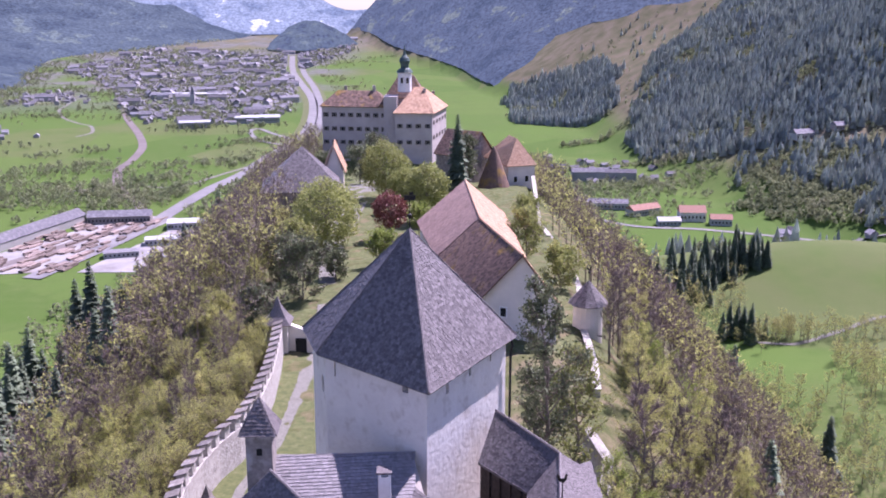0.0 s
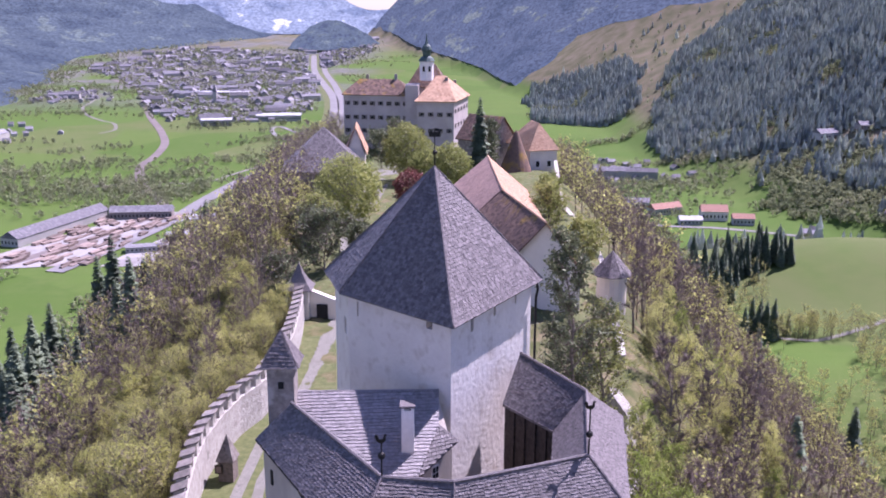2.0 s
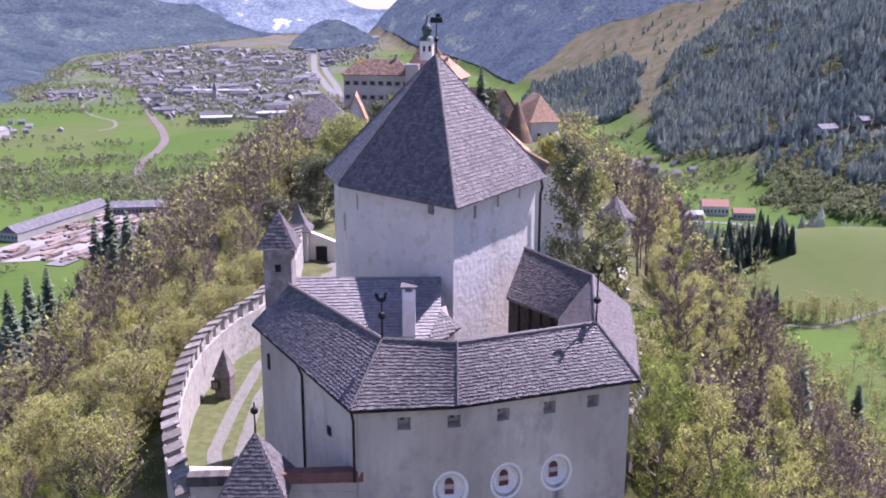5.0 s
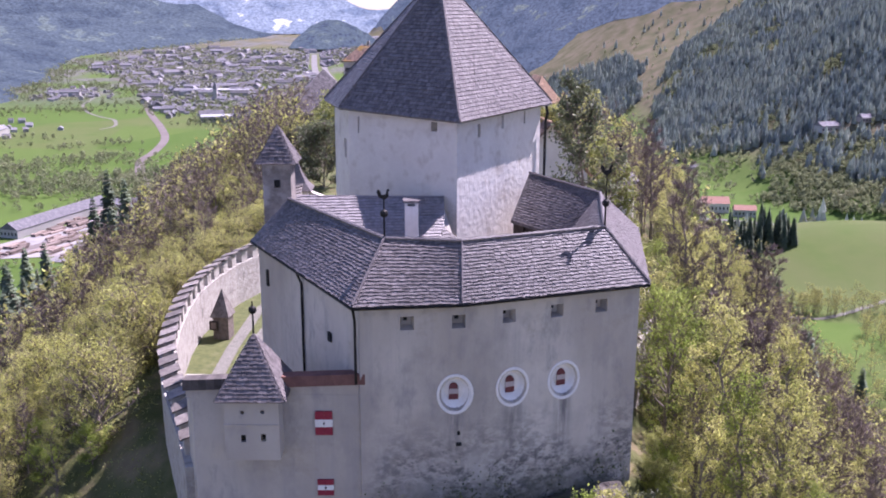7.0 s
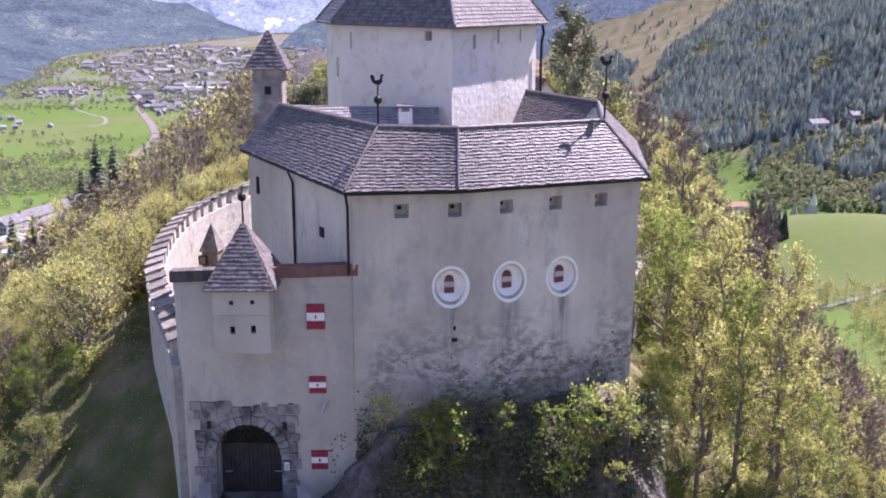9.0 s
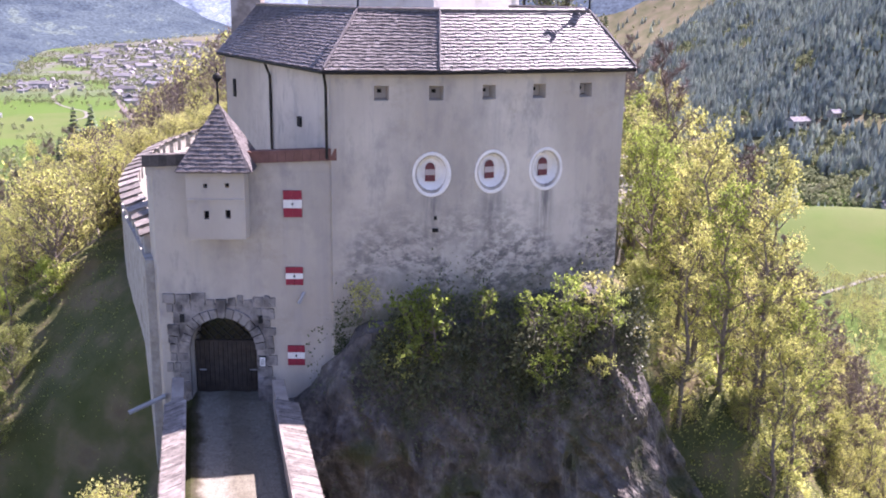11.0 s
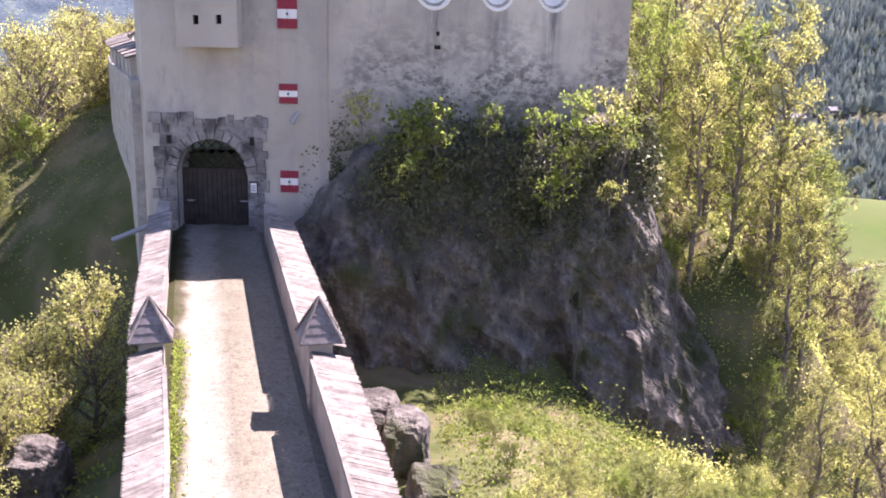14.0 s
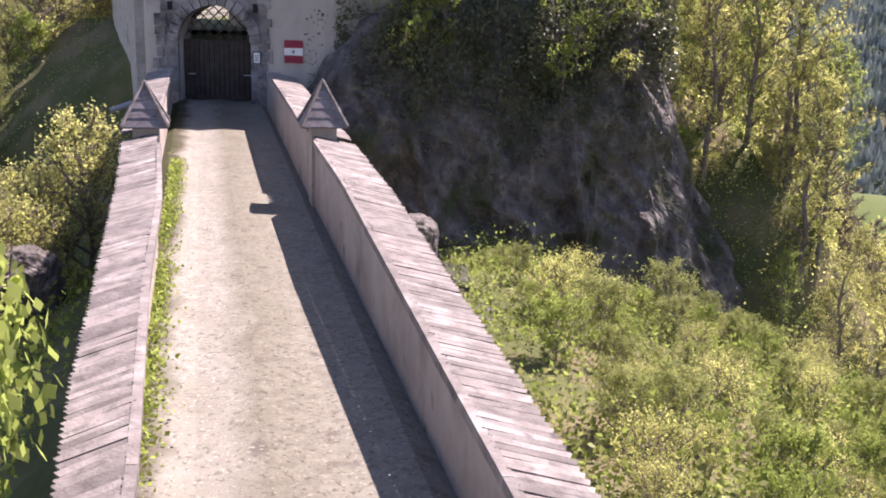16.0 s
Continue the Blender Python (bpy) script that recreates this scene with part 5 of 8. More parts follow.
def build_bridge():
    g = Geo()
    ys = np.linspace(-22, 42.4, 60)
    rnd = random.Random(3)
    rows = []
    for y in ys:
        c, z = road_x(y), road_z(y)
        rows.append([(c + dx, y, z + dz) for dx, dz in ((-2.3, -0.25), (-1.7, 0.02), (-0.85, -0.035), (0, 0.03), (0.85, -0.035), (1.7, 0.02), (2.3, -0.25))])
    for a, b in zip(rows, rows[1:]):
        for i in range(6):
            g.face([a[i], a[i + 1], b[i + 1], b[i]])
    tagged(part("road", g, ROAD), "pale rutted gravel drive leading to the castle gate", "road", kind="structure")
    deck = Geo()
    for y, y2 in zip(ys, ys[1:]):
        deck.prism([(road_x(y) - 2.25, y), (road_x(y) + 2.25, y), (road_x(y2) + 2.25, y2), (road_x(y2) - 2.25, y2)], -16, road_z(y) - 0.2)
    tagged(part("bridge_body", deck, STONE), "rubble stone body of the castle bridge", "bridge", kind="structure")
    for side, y0, y1, piers in ((-1, -22, 41.2, 24.0), (1, -22, 41.0, 23.6)):
        w = thing("parapet", "plastered bridge parapet covered with weathered boards", "parapet wall", "bridge parapets")
        inner = (lambda y: float(np.interp(y, [8, 19, 26, 42], [2.02, 1.98, 1.9, 1.86]))) if side > 0 else (lambda y: float(np.interp(y, [8, 13, 18, 26, 42], [-1.4, -1.55, -1.57, -1.9, -1.94])))
        outer = (lambda y: float(np.interp(y, [9, 25, 42], [2.74, 2.9, 2.7]))) if side > 0 else (lambda y: float(np.interp(y, [7.7, 10, 12, 20, 25, 42], [-1.98, -2.12, -2.18, -2.45, -2.68, -2.7])))
        high = (lambda y: float(np.interp(y, [4, 9, 18, 30], [0.85, 1.05, 1.48, WALL_H]))) if side > 0 else (lambda y: float(np.interp(y, [4, 12, 20, 26], [1.0, 1.1, 1.14, WALL_H])))
        b = Geo()
        n = 70
        yy = np.linspace(y0, y1, n)
        for y, y2 in zip(yy, yy[1:]):
            c = road_x(y) + inner(y) + side * 0.28
            k = len(b.v)
            zt = road_z(y) + high(y) - (0.1 if y > 38 else 0)
            b.v += [(c - 0.26, y, -8.0), (c - 0.26, y, zt), (c + 0.26, y, zt), (c + 0.26, y, -8.0)]
            if k:
                b.f += [(k - 4 + i, k - 3 + i, k + 1 + i, k + i) for i in range(3)]
        b.f.append((3, 2, 1, 0))
        b.f.append((k, k + 1, k + 2, k + 3))
        part("wall", b, PARAPET, w)
        # cover boards laid across, sloping outward
        lap = Geo()
        lap.box(Matrix(), 1.0, 0.1, 0.035)
        lap.v = [(x - y * math.tan(radians(-SKEW[side])), y, z) for x, y, z in lap.v]
        me = lap.mesh("board", PLANK)
        y = -20.0
        behind = Geo()
        while y < 37.5:
            if abs(y - piers) > 0.34 and y < 2.0:
                behind.box(pose(road_x(y) + (outer(y) + inner(y)) / 2, y, road_z(y) + high(y) + 0.03, rz=12), abs(outer(y) - inner(y)) + 0.06, 0.12, 0.03)
            elif abs(y - piers) > 0.34:
                ob = new("board", me)
                ob.parent = w
                wide = abs(outer(y) - inner(y)) + 0.06
                mid = (outer(y) + inner(y)) / 2
                tilt = -side * (11 + rnd.uniform(-1.2, 1.2))
                rise = math.tan(radians(11)) * (wide / 2 - 0.3)
                ob.matrix_basis = (pose(road_x(y) + mid + rnd.uniform(-0.014, 0.014), y, road_z(y) + high(y) + 0.05 - rise + rnd.uniform(0, 0.014), rz=12 - SKEW[side] + rnd.uniform(-1, 1))
                                   @ pose(0, 0, 0, rx=rnd.uniform(3, 7), ry=-tilt) @ Matrix.Diagonal((wide * rnd.uniform(0.98, 1.03), 1, 1, 1)))
            y += 0.122
        part("cover_boards", behind, PLANK, w, kind="stuff")
        # battens along the inner edge of the boards
        y = 0.5
        while y < 37.0:
            y2 = y + 2.45
            if not (y - 0.4 < piers < y2 + 0.4):
                t = Geo()
                pts = [(road_x(q) + inner(q) - side * 0.05, q, road_z(q) + high(q) + 0.145) for q in (y, y + 0.8, y + 1.6, y2)]
                for px, py, pz in pts:
                    t.v += [(px - 0.055, py, pz - 0.13), (px + 0.055, py, pz - 0.13), (px + 0.055, py, pz), (px - 0.055, py, pz)]
                t.f = [(k + i, k + (i + 1) % 4, k + 4 + (i + 1) % 4, k + 4 + i) for k in (0, 4, 8) for i in range(4)] + [(3, 2, 1, 0), (12, 13, 14, 15)]
                part("batten", t, PLANK, w)
            y = y2 + 0.01
        # pier with its little pyramid roof
        c, z = road_x(piers) + inner(piers) + side * 0.25, road_z(piers) + (0.2 if side > 0 else 0)
        p = Geo()
        p.box(pose(c, piers, z - 1, rz=12), 0.6, 0.7, WALL_H + 1.12)
        part("pier", p, PARAPET, w)
        cap = Geo()
        m = pose(c, piers, z + WALL_H + 0.1, rz=12)
        e = [m @ Vector(q) for q in ((-0.54, -0.54, 0), (0.54, -0.54, 0), (0.54, 0.54, 0), (-0.54, 0.54, 0))]
        tip = m @ Vector((0, 0, 1.05))
        for i in range(4):
            for j in range(5):
                a0, a1 = j / 5, (j + 1) / 5
                lo = [e[i].lerp(tip, a0), e[(i + 1) % 4].lerp(tip, a0)]
                hi = [e[(i + 1) % 4].lerp(tip, a1), e[i].lerp(tip, a1)]
                up = Vector((0, 0, 0.035))
                cap.face([lo[0] + up, lo[1] + up, hi[0], hi[1]])
                cap.face([lo[0], lo[1], lo[1] + up, lo[0] + up])
        capo = part("cap", cap, SHINGLE, w)
        for i in range(4):
            h = Geo()
            h.tube([e[i] + Vector((0, 0, 0.05)), tip + Vector((0, 0, 0.04))], [0.045, 0.04], 5)
            part("hip_board", h, PLANK, capo)


build_bridge()

# ---- cliff under the front wing ----


def build_cliff():
    g = Geo()
    line = [(-6.6, 42.0), (-5.4, 40.9), (-4.4, 39.9), (-3.0, 39.3), (-1, 39.5), (1.5, 39.8), (4, 40.7), (6.5, 41.3), (8.6, 41.4), (10.4, 41.9), (12.0, 43.0), (13.6, 44.6), (14.8, 47.0), (15.6, 50.5), (15.8, 56)]
    cols = []
    for (a, b), (c, d) in zip(line, line[1:]):
        k = max(2, int(math.dist((a, b), (c, d)) / 0.22))
        cols += [(a + (c - a) * i / k, b + (d - b) * i / k) for i in range(k)]
    rows = 76
    for i, (x, y) in enumerate(cols):
        a, b = cols[max(i - 3, 0)], cols[min(i + 3, len(cols) - 1)]
        t = Vector((b[0] - a[0], b[1] - a[1])).normalized()
        nrm = Vector((t.y, -t.x))
        topz = 0.6 + 2.6 * float(smooth(-6, -1, x)) + 1.2 * float(smooth(2, 9, x)) - float(np.interp(x, [9.4, 10.4, 12, 13.6, 15, 16], [0, 2.7, 6.0, 8.6, 10.8, 12]))
        for j in range(rows):
            f = j / (rows - 1)
            z = topz - f * (topz + 13)
            p3 = Vector((x, y, z))
            # tilted, blocky strata over a broad swell
            q = Vector((x * 0.9 + z * 0.25, y * 0.9, z * 0.38 - x * 0.12))
            crag = 0.75 * (1 - 2 * abs(noise.noise(q * 0.55))) + 0.38 * (1 - 2 * abs(noise.noise(q * 1.4 + Vector((4, 2, 1))))) + 0.16 * noise.noise(q * 3.6)
            out = -0.9 * (1 - f) ** 3 + 1.5 * f + 1.6 * f ** 3 + 1.0 * noise.fractal(p3 * 0.2, 0.9, 2.1, 3) + crag * min(1, 4 * f + 0.2)
            if j == 0:
                out = -1.6
            g.v.append((x + nrm.x * out, y + nrm.y * out, z + 0.25 * noise.noise(p3 * 0.6)))
    n = len(cols)
    g.f = [(i * rows + j, i * rows + j + 1, (i + 1) * rows + j + 1, (i + 1) * rows + j) for i in range(n - 1) for j in range(rows - 1)]
    tagged(part("cliff", g, ROCK), "dark weathered rock face under the castle wall", "rock", kind="structure")


build_cliff()


def boulder(x, y, z, sx, sy, sz, seed):
    me = bpy.data.meshes.new("boulder")
    bm = bmesh.new()
    bmesh.ops.create_icosphere(bm, subdivisions=4, radius=1)
    for v in bm.verts:
        p = v.co + Vector((seed * 7.3, 0, 0))
        v.co = Vector([math.copysign(abs(e) ** 0.6, e) for e in v.co]) * 0.8
        v.co *= 1 + 0.22 * noise.fractal(p * 1.1, 0.9, 2.2, 5) - 0.12 * abs(noise.noise(p * 2.3))
        v.co = Vector((v.co.x * sx, v.co.y * sy, v.co.z * sz))
    bm.to_mesh(me)
    bm.free()
    me.materials.append(ROCK)
    ob = new("boulder", me)
    ob.location = (x, y, z)
    return tagged(ob, "rough grey rock outcrop beside the bridge", "rock", "rock outcrops")


for i, (x, y, z, a, b, c) in enumerate(((-0.9, 26.0, -2.6, 0.9, 1.2, 1.1), (0.0, 24.3, -2.4, 0.8, 1.1, 1.1), (0.7, 22.6, -3.4, 0.9, 1.1, 1.3), (1.4, 20.8, -3.9, 1.0, 1.3, 1.4), (2.1, 18.8, -4.4, 1.0, 1.6, 1.3), (-10.3, 25.4, -4.4, 1.1, 1.3, 1.9))):
    boulder(x, y, z, a, b, c, i + 1)

# ---- plants ----


def leaf_cloud(centres, size, rnd, spread=0.35, droop=0.0):
    """Kite-shaped leaves, several round each centre."""
    c = np.asarray(centres, float)
    n = len(c)
    r = np.random.RandomState(rnd)
    c = c + r.normal(0, spread, (n, 3))
    a = r.normal(0, 1, (n, 3))
    a[:, 2] -= droop
    a /= np.linalg.norm(a, axis=1, keepdims=True) + 1e-9
    b = np.cross(a, r.normal(0, 1, (n, 3)))
    b /= np.linalg.norm(b, axis=1, keepdims=True) + 1e-9
    s = size * r.uniform(0.6, 1.4, (n, 1))
    v = np.stack([c, c + a * s * 0.55 + b * s * 0.32, c + a * s, c + a * s * 0.55 - b * s * 0.32], 1).reshape(-1, 3)
    i = np.arange(n)[:, None] * 4
    return v.tolist(), (i + np.array([0, 1, 2, 3])).tolist()


def broadleaf(seed, height, spread, limbs, leaves, leaf_size, twigs=900, bare_base=0.2, lean=0.05, twig_w=0.022):
    """A tapered trunk with limbs and branches; twigs; and loose leaves. Returns the three meshes' geometry."""
    rnd = random.Random(seed)
    wood, tw = Geo(), Geo()
    trunk = [Vector((0, 0, -0.6))]
    for i in range(1, 9):
        f = i / 8
        trunk.append(Vector((height * lean * f * rnd.uniform(-1, 1), height * lean * f * rnd.uniform(-1, 1), height * 0.92 * f)))
    r0 = 0.011 * height + 0.03
    wood.tube(trunk, [r0 * (1 - 0.93 * i / 8) for i in range(9)], 7)
    tips = []
    for k in range(limbs):
        f = bare_base + (0.95 - bare_base) * (k + rnd.random()) / limbs
        i = min(int(f * 8), 7)
        o = trunk[i].lerp(trunk[i + 1], f * 8 - i)
        a = k * 2.4 + rnd.uniform(-0.5, 0.5)
        env = math.sin(math.pi * min(1, (f - bare_base * 0.6) / (1.0 - bare_base * 0.6)) ** 0.8) * 0.85 + 0.25
        ln = spread * env * rnd.uniform(0.75, 1.15)
        up = rnd.uniform(0.35, 0.9) + 0.5 * f
        d = Vector((math.cos(a), math.sin(a), up)).normalized()
        pts = [o]
        for s in range(1, 5):
            d = (d + Vector((rnd.uniform(-0.15, 0.15), rnd.uniform(-0.15, 0.15), rnd.uniform(-0.05, 0.2)))).normalized()
            pts.append(pts[-1] + d * ln / 4)
        rr = r0 * (1 - f) * 0.5 + 0.02
        wood.tube(pts, [rr, rr * 0.75, rr * 0.5, rr * 0.3, 0.008], 4)
        for j in range(5):
            g = 0.3 + 0.7 * (j + rnd.random()) / 5
            q = min(int(g * 4), 3)
            b0 = pts[q].lerp(pts[q + 1], g * 4 - q)
            dd = (d + Vector((rnd.uniform(-1, 1), rnd.uniform(-1, 1), rnd.uniform(-0.4, 0.8)))).normalized()
            b1 = b0 + dd * ln * 0.34 * rnd.uniform(0.6, 1.2)
            wood.tube([b0, b0.lerp(b1, 0.5) + Vector((0, 0, 0.05)), b1], [rr * 0.4 + 0.006, rr * 0.2 + 0.005, 0.004], 3)
            tips += [(b0, b1)] * 2
        tips += [(pts[2], pts[4])] * 3
    tips += [(trunk[6], trunk[8])] * 3
    ends = []
    for _ in range(twigs):
        b0, b1 = rnd.choice(tips)
        p = b0.lerp(b1, rnd.uniform(0.15, 1.0))
        dd = ((b1 - b0).normalized() * 0.7 + Vector((rnd.gauss(0, 0.6), rnd.gauss(0, 0.6), rnd.gauss(0.25, 0.5)))).normalized()
        ln = spread * rnd.uniform(0.12, 0.34)
        e = p + dd * ln
        side = dd.cross(Vector((rnd.gauss(0, 1), rnd.gauss(0, 1), rnd.gauss(0, 1)))).normalized() * twig_w
        kx = len(tw.v)
        tw.v += [tuple(p - side), tuple(p + side), tuple(e)]
        tw.f.append((kx, kx + 1, kx + 2))
        ends += [p.lerp(e, 0.5), e]
    lf = Geo()
    if leaves:
        cs = [ends[rnd.randrange(len(ends))] for _ in range(leaves)]
        lf.v, lf.f = leaf_cloud([tuple(c) for c in cs], leaf_size, seed, spread * 0.05)
    return wood, tw, lf


def spruce_geo(seed, height, width, tiers=22, per=13):
    """A straight trunk with drooping whorls of needle boughs, each bough a ragged fan."""
    rnd = random.Random(seed)
    wood, nd = Geo(), Geo()
    wood.tube([(0, 0, -0.8), (0, 0, height * 0.5), (0, 0, height)], [0.014 * height, 0.008 * height, 0.01], 6)
    for k in range(tiers):
        f = 0.08 + 0.92 * k / tiers
        z = height * f
        ln = width * (1 - f) ** 0.8 * rnd.uniform(0.8, 1.15) + 0.25
        for j in range(per):
            a = 2 * math.pi * (j + rnd.random()) / per
            d = Vector((math.cos(a), math.sin(a), 0))
            sd = Vector((-d.y, d.x, 0))
            l2 = ln * rnd.uniform(0.65, 1.15)
            o = Vector((0, 0, z + rnd.uniform(-0.2, 0.2)))
            m = o + d * l2 * 0.55 + Vector((0, 0, -0.1 * l2))
            e = o + d * l2 + Vector((0, 0, -0.32 * l2))
            w = 0.17 * l2 + 0.08
            h = Vector((0, 0, -0.2 * l2))
            kx = len(nd.v)
            nd.v += [tuple(o), tuple(m + sd * w), tuple(e), tuple(m - sd * w), tuple(m + sd * w * 0.5 + h), tuple(m - sd * w * 0.5 + h), tuple(m + sd * w * 1.7 + d * l2 * 0.12 + h * 0.5), tuple(m - sd * w * 1.7 + d * l2 * 0.1 + h * 0.5)]
            nd.f += [(kx, kx + 1, kx + 2, kx + 3), (kx, kx + 4, kx + 1), (kx, kx + 3, kx + 5), (kx + 1, kx + 6, kx + 2), (kx + 3, kx + 2, kx + 7)]
    return wood, nd


PROTOS = {}
specs = {
    "yellow": [("budding_tree", "slender hillside tree in yellow-green spring leaf", broadleaf(11, 13.5, 2.0, 24, 5000, 0.118, 420, 0.06), LEAF),
               ("budding_tree", "slender hillside tree in yellow-green spring leaf", broadleaf(12, 15.0, 2.2, 26, 5200, 0.118, 460, 0.08), LEAF),
               ("budding_tree", "slender hillside tree in fresh green spring leaf", broadleaf(13, 11.5, 2.2, 24, 5000, 0.118, 420, 0.04), LEAF_GREEN)],
    "bare": [("bare_tree", "bare brown hillside tree with fine twigs", broadleaf(21, 13.0, 2.6, 26, 300, 0.2, 3000, 0.12), LEAF),
             ("bare_tree", "bare brown hillside tree with fine twigs", broadleaf(22, 11.5, 2.4, 26, 700, 0.2, 2800, 0.1), LEAF),
             ("bare_tree", "tall bare grey-brown tree with thin limbs", broadleaf(23, 15.0, 2.2, 24, 0, 0.2, 2600, 0.25), LEAF)],
    "bush": [("bush", "loose green bush on the slope", broadleaf(31, 2.3, 1.4, 22, 5600, 0.085, 240, 0.02, 0.12, 0.006), LEAF_GREEN),
             ("bush", "loose yellow-green bush on the slope", broadleaf(32, 3.0, 1.5, 22, 5200, 0.085, 260, 0.02, 0.12, 0.006), LEAF_MID),
             ("shrub", "dry twiggy shrub with few young leaves", broadleaf(33, 3.0, 1.5, 22, 3000, 0.075, 500, 0.02, 0.12, 0.006), LEAF)],
    "spray": [("ledge_bush", "bush with loose arching sprays of light green leaves", broadleaf(35, 2.6, 1.7, 13, 620, 0.23, 120, 0.02, 0.2, 0.007), LEAF_GREEN),
              ("ledge_bush", "bush with loose arching sprays of yellow-green leaves", broadleaf(36, 2.2, 1.9, 11, 520, 0.23, 120, 0.02, 0.25, 0.007), LEAF)],
    "thicket": [("thicket", "tall dry thicket with small yellow-olive leaves", broadleaf(37, 4.6, 1.5, 34, 5600, 0.08, 1500, 0.02, 0.1, 0.01), LEAF),
                ("thicket", "tall dry thicket with small yellow-olive leaves", broadleaf(38, 4.0, 1.7, 34, 4600, 0.08, 1700, 0.02, 0.12, 0.01), LEAF)],
}
for key, rows in specs.items():
    PROTOS[key] = []
    for nm, lb, geos, lm in rows:
        PROTOS[key].append((nm, lb, [g.mesh(nm + "_" + p, m) if g.v else None for g, p, m in zip(geos, ("wood", "twigs", "leaves"), (BARK, TWIG, lm))]))
w1, n1 = spruce_geo(41, 20.0, 3.6, 30, 14)
w2, n2 = spruce_geo(42, 16.0, 3.2, 26, 13)
PROTOS["spruce"] = [("spruce", "dark green spruce with drooping boughs", [w1.mesh("spruce_wood", BARK), None, n1.mesh("spruce_needles", NEEDLE)]),
                    ("spruce", "dark green spruce with drooping boughs", [w2.mesh("spruce_wood", BARK), None, n2.mesh("spruce_needles", NEEDLE)])]


def plant(kind, k, x, y, z, s, turn, sz=1.0, group=""):
    nm, lb, meshes = PROTOS[kind][k % len(PROTOS[kind])]
    t = thing(nm, lb, "bush" if kind in ("bush", "spray", "thicket") else "tree", group or {"yellow": "hillside trees", "bare": "bare hillside trees", "bush": "slope bushes", "spruce": "spruces", "spray": "ledge bushes", "thicket": "thickets beside the bridge"}[kind])
    t.matrix_basis = pose(x, y, z, rz=turn) @ Matrix.Diagonal((s, s, s * sz, 1))
    for pn, me in zip(("trunk", "branchwork", "crown"), meshes):
        if me:
            ob = new(pn, me)
            ob.parent = t
            if pn != "trunk":
                tagged(ob, kind="stuff")
    return t


rt = random.Random(77)


def free(x, y):
    """Away from walls, court and bridge."""
    if abs(x - road_x(y)) < 3.2 and y < 43:
        return False
    if 38 < y < 118 and -20.3 < x < (13.5 if y < 70 else 23):
        return False
    if 118 <= y < 190 and -21.5 < x < 26:
        return False
    if 190 <= y < 370 and -34 < x < 31:
        return False
    return True




def scatter(kind, n, x0, x1, y0, y1, s0, s1, gap, sz=1.0):
    done, tries = [], 0
    while len(done) < n and tries < n * 30:
        tries += 1
        x, y = rt.uniform(x0, x1), rt.uniform(y0, y1)
        if not free(x, y) or any((x - a) ** 2 + (y - b) ** 2 < gap * gap for a, b in done):
            continue
        done.append((x, y))
        plant(kind, rt.randrange(3), x, y, float(hill(x, y)) - 0.1, rt.uniform(s0, s1), rt.uniform(0, 360), sz)


scatter("yellow", 27, 13.8, 20.5, 44, 70, 0.75, 1.1, 1.7)
scatter("yellow", 7, 15.5, 21, 36, 46, 0.45, 0.8, 2.0)
scatter("bare", 9, 18, 24, 52, 78, 1.0, 1.3, 2.2)
scatter("bare", 3, 19, 25, 30, 42, 0.5, 0.7, 2.5)
scatter("bare", 40, 20, 46, 66, 130, 0.75, 1.1, 2.0)
scatter("yellow", 56, 19, 46, 66, 130, 0.6, 0.9, 2.2)
scatter("yellow", 18, -34, -20.5, 34, 75, 0.38, 0.58, 2.4)
scatter("bare", 50, -55, -31, 76, 120, 0.7, 1.0, 2.4)
scatter("bare", 22, -44, -25, 42, 76, 0.35, 0.55, 2.4)
scatter("yellow", 9, -42, -29, 75, 120, 0.6, 0.9, 2.6)
# thickets and young trees close under the battlement wall
for px, py, pr in walk_line(WALL_LINE, 1.5)[15:]:
    d = rt.uniform(1.6, 5.0)
    px, py = px - d, py + rt.uniform(-0.8, 0.8)
    plant("thicket", rt.randrange(2), px, py, float(hill(px, py)) - 0.2, rt.uniform(0.7, 1.25), rt.uniform(0, 360))
for px, py, pr in walk_line(WALL_LINE, 3.4)[7:]:
    px = px - rt.uniform(4.0, 9.0)
    plant("bare", rt.randrange(3), px, py, float(hill(px, py)) - 0.2, rt.uniform(0.45, 0.75), rt.uniform(0, 360))
plant("spruce", 0, 114.6, 248, float(hill(114.6, 248)) - 0.3, 1.49, 10)
plant("spruce", 1, 48.1, 120, float(hill(48.1, 120)) - 0.3, 0.98, 80)
plant("spruce", 1, 94, 196, float(hill(94, 196)) - 0.3, 0.9, 80)
plant("spruce", 0, 66, 190, float(hill(66, 190)) - 0.3, 0.8, 50)
for k in range(150):
    y = 120 + 150 * rt.random()
    x = -72 - 0.2 * (y - 130) + rt.gauss(0, 17)
    plant("spruce", k, x, y, float(hill(x, y)) - 0.2, rt.uniform(0.7, 1.1), rt.uniform(0, 360))


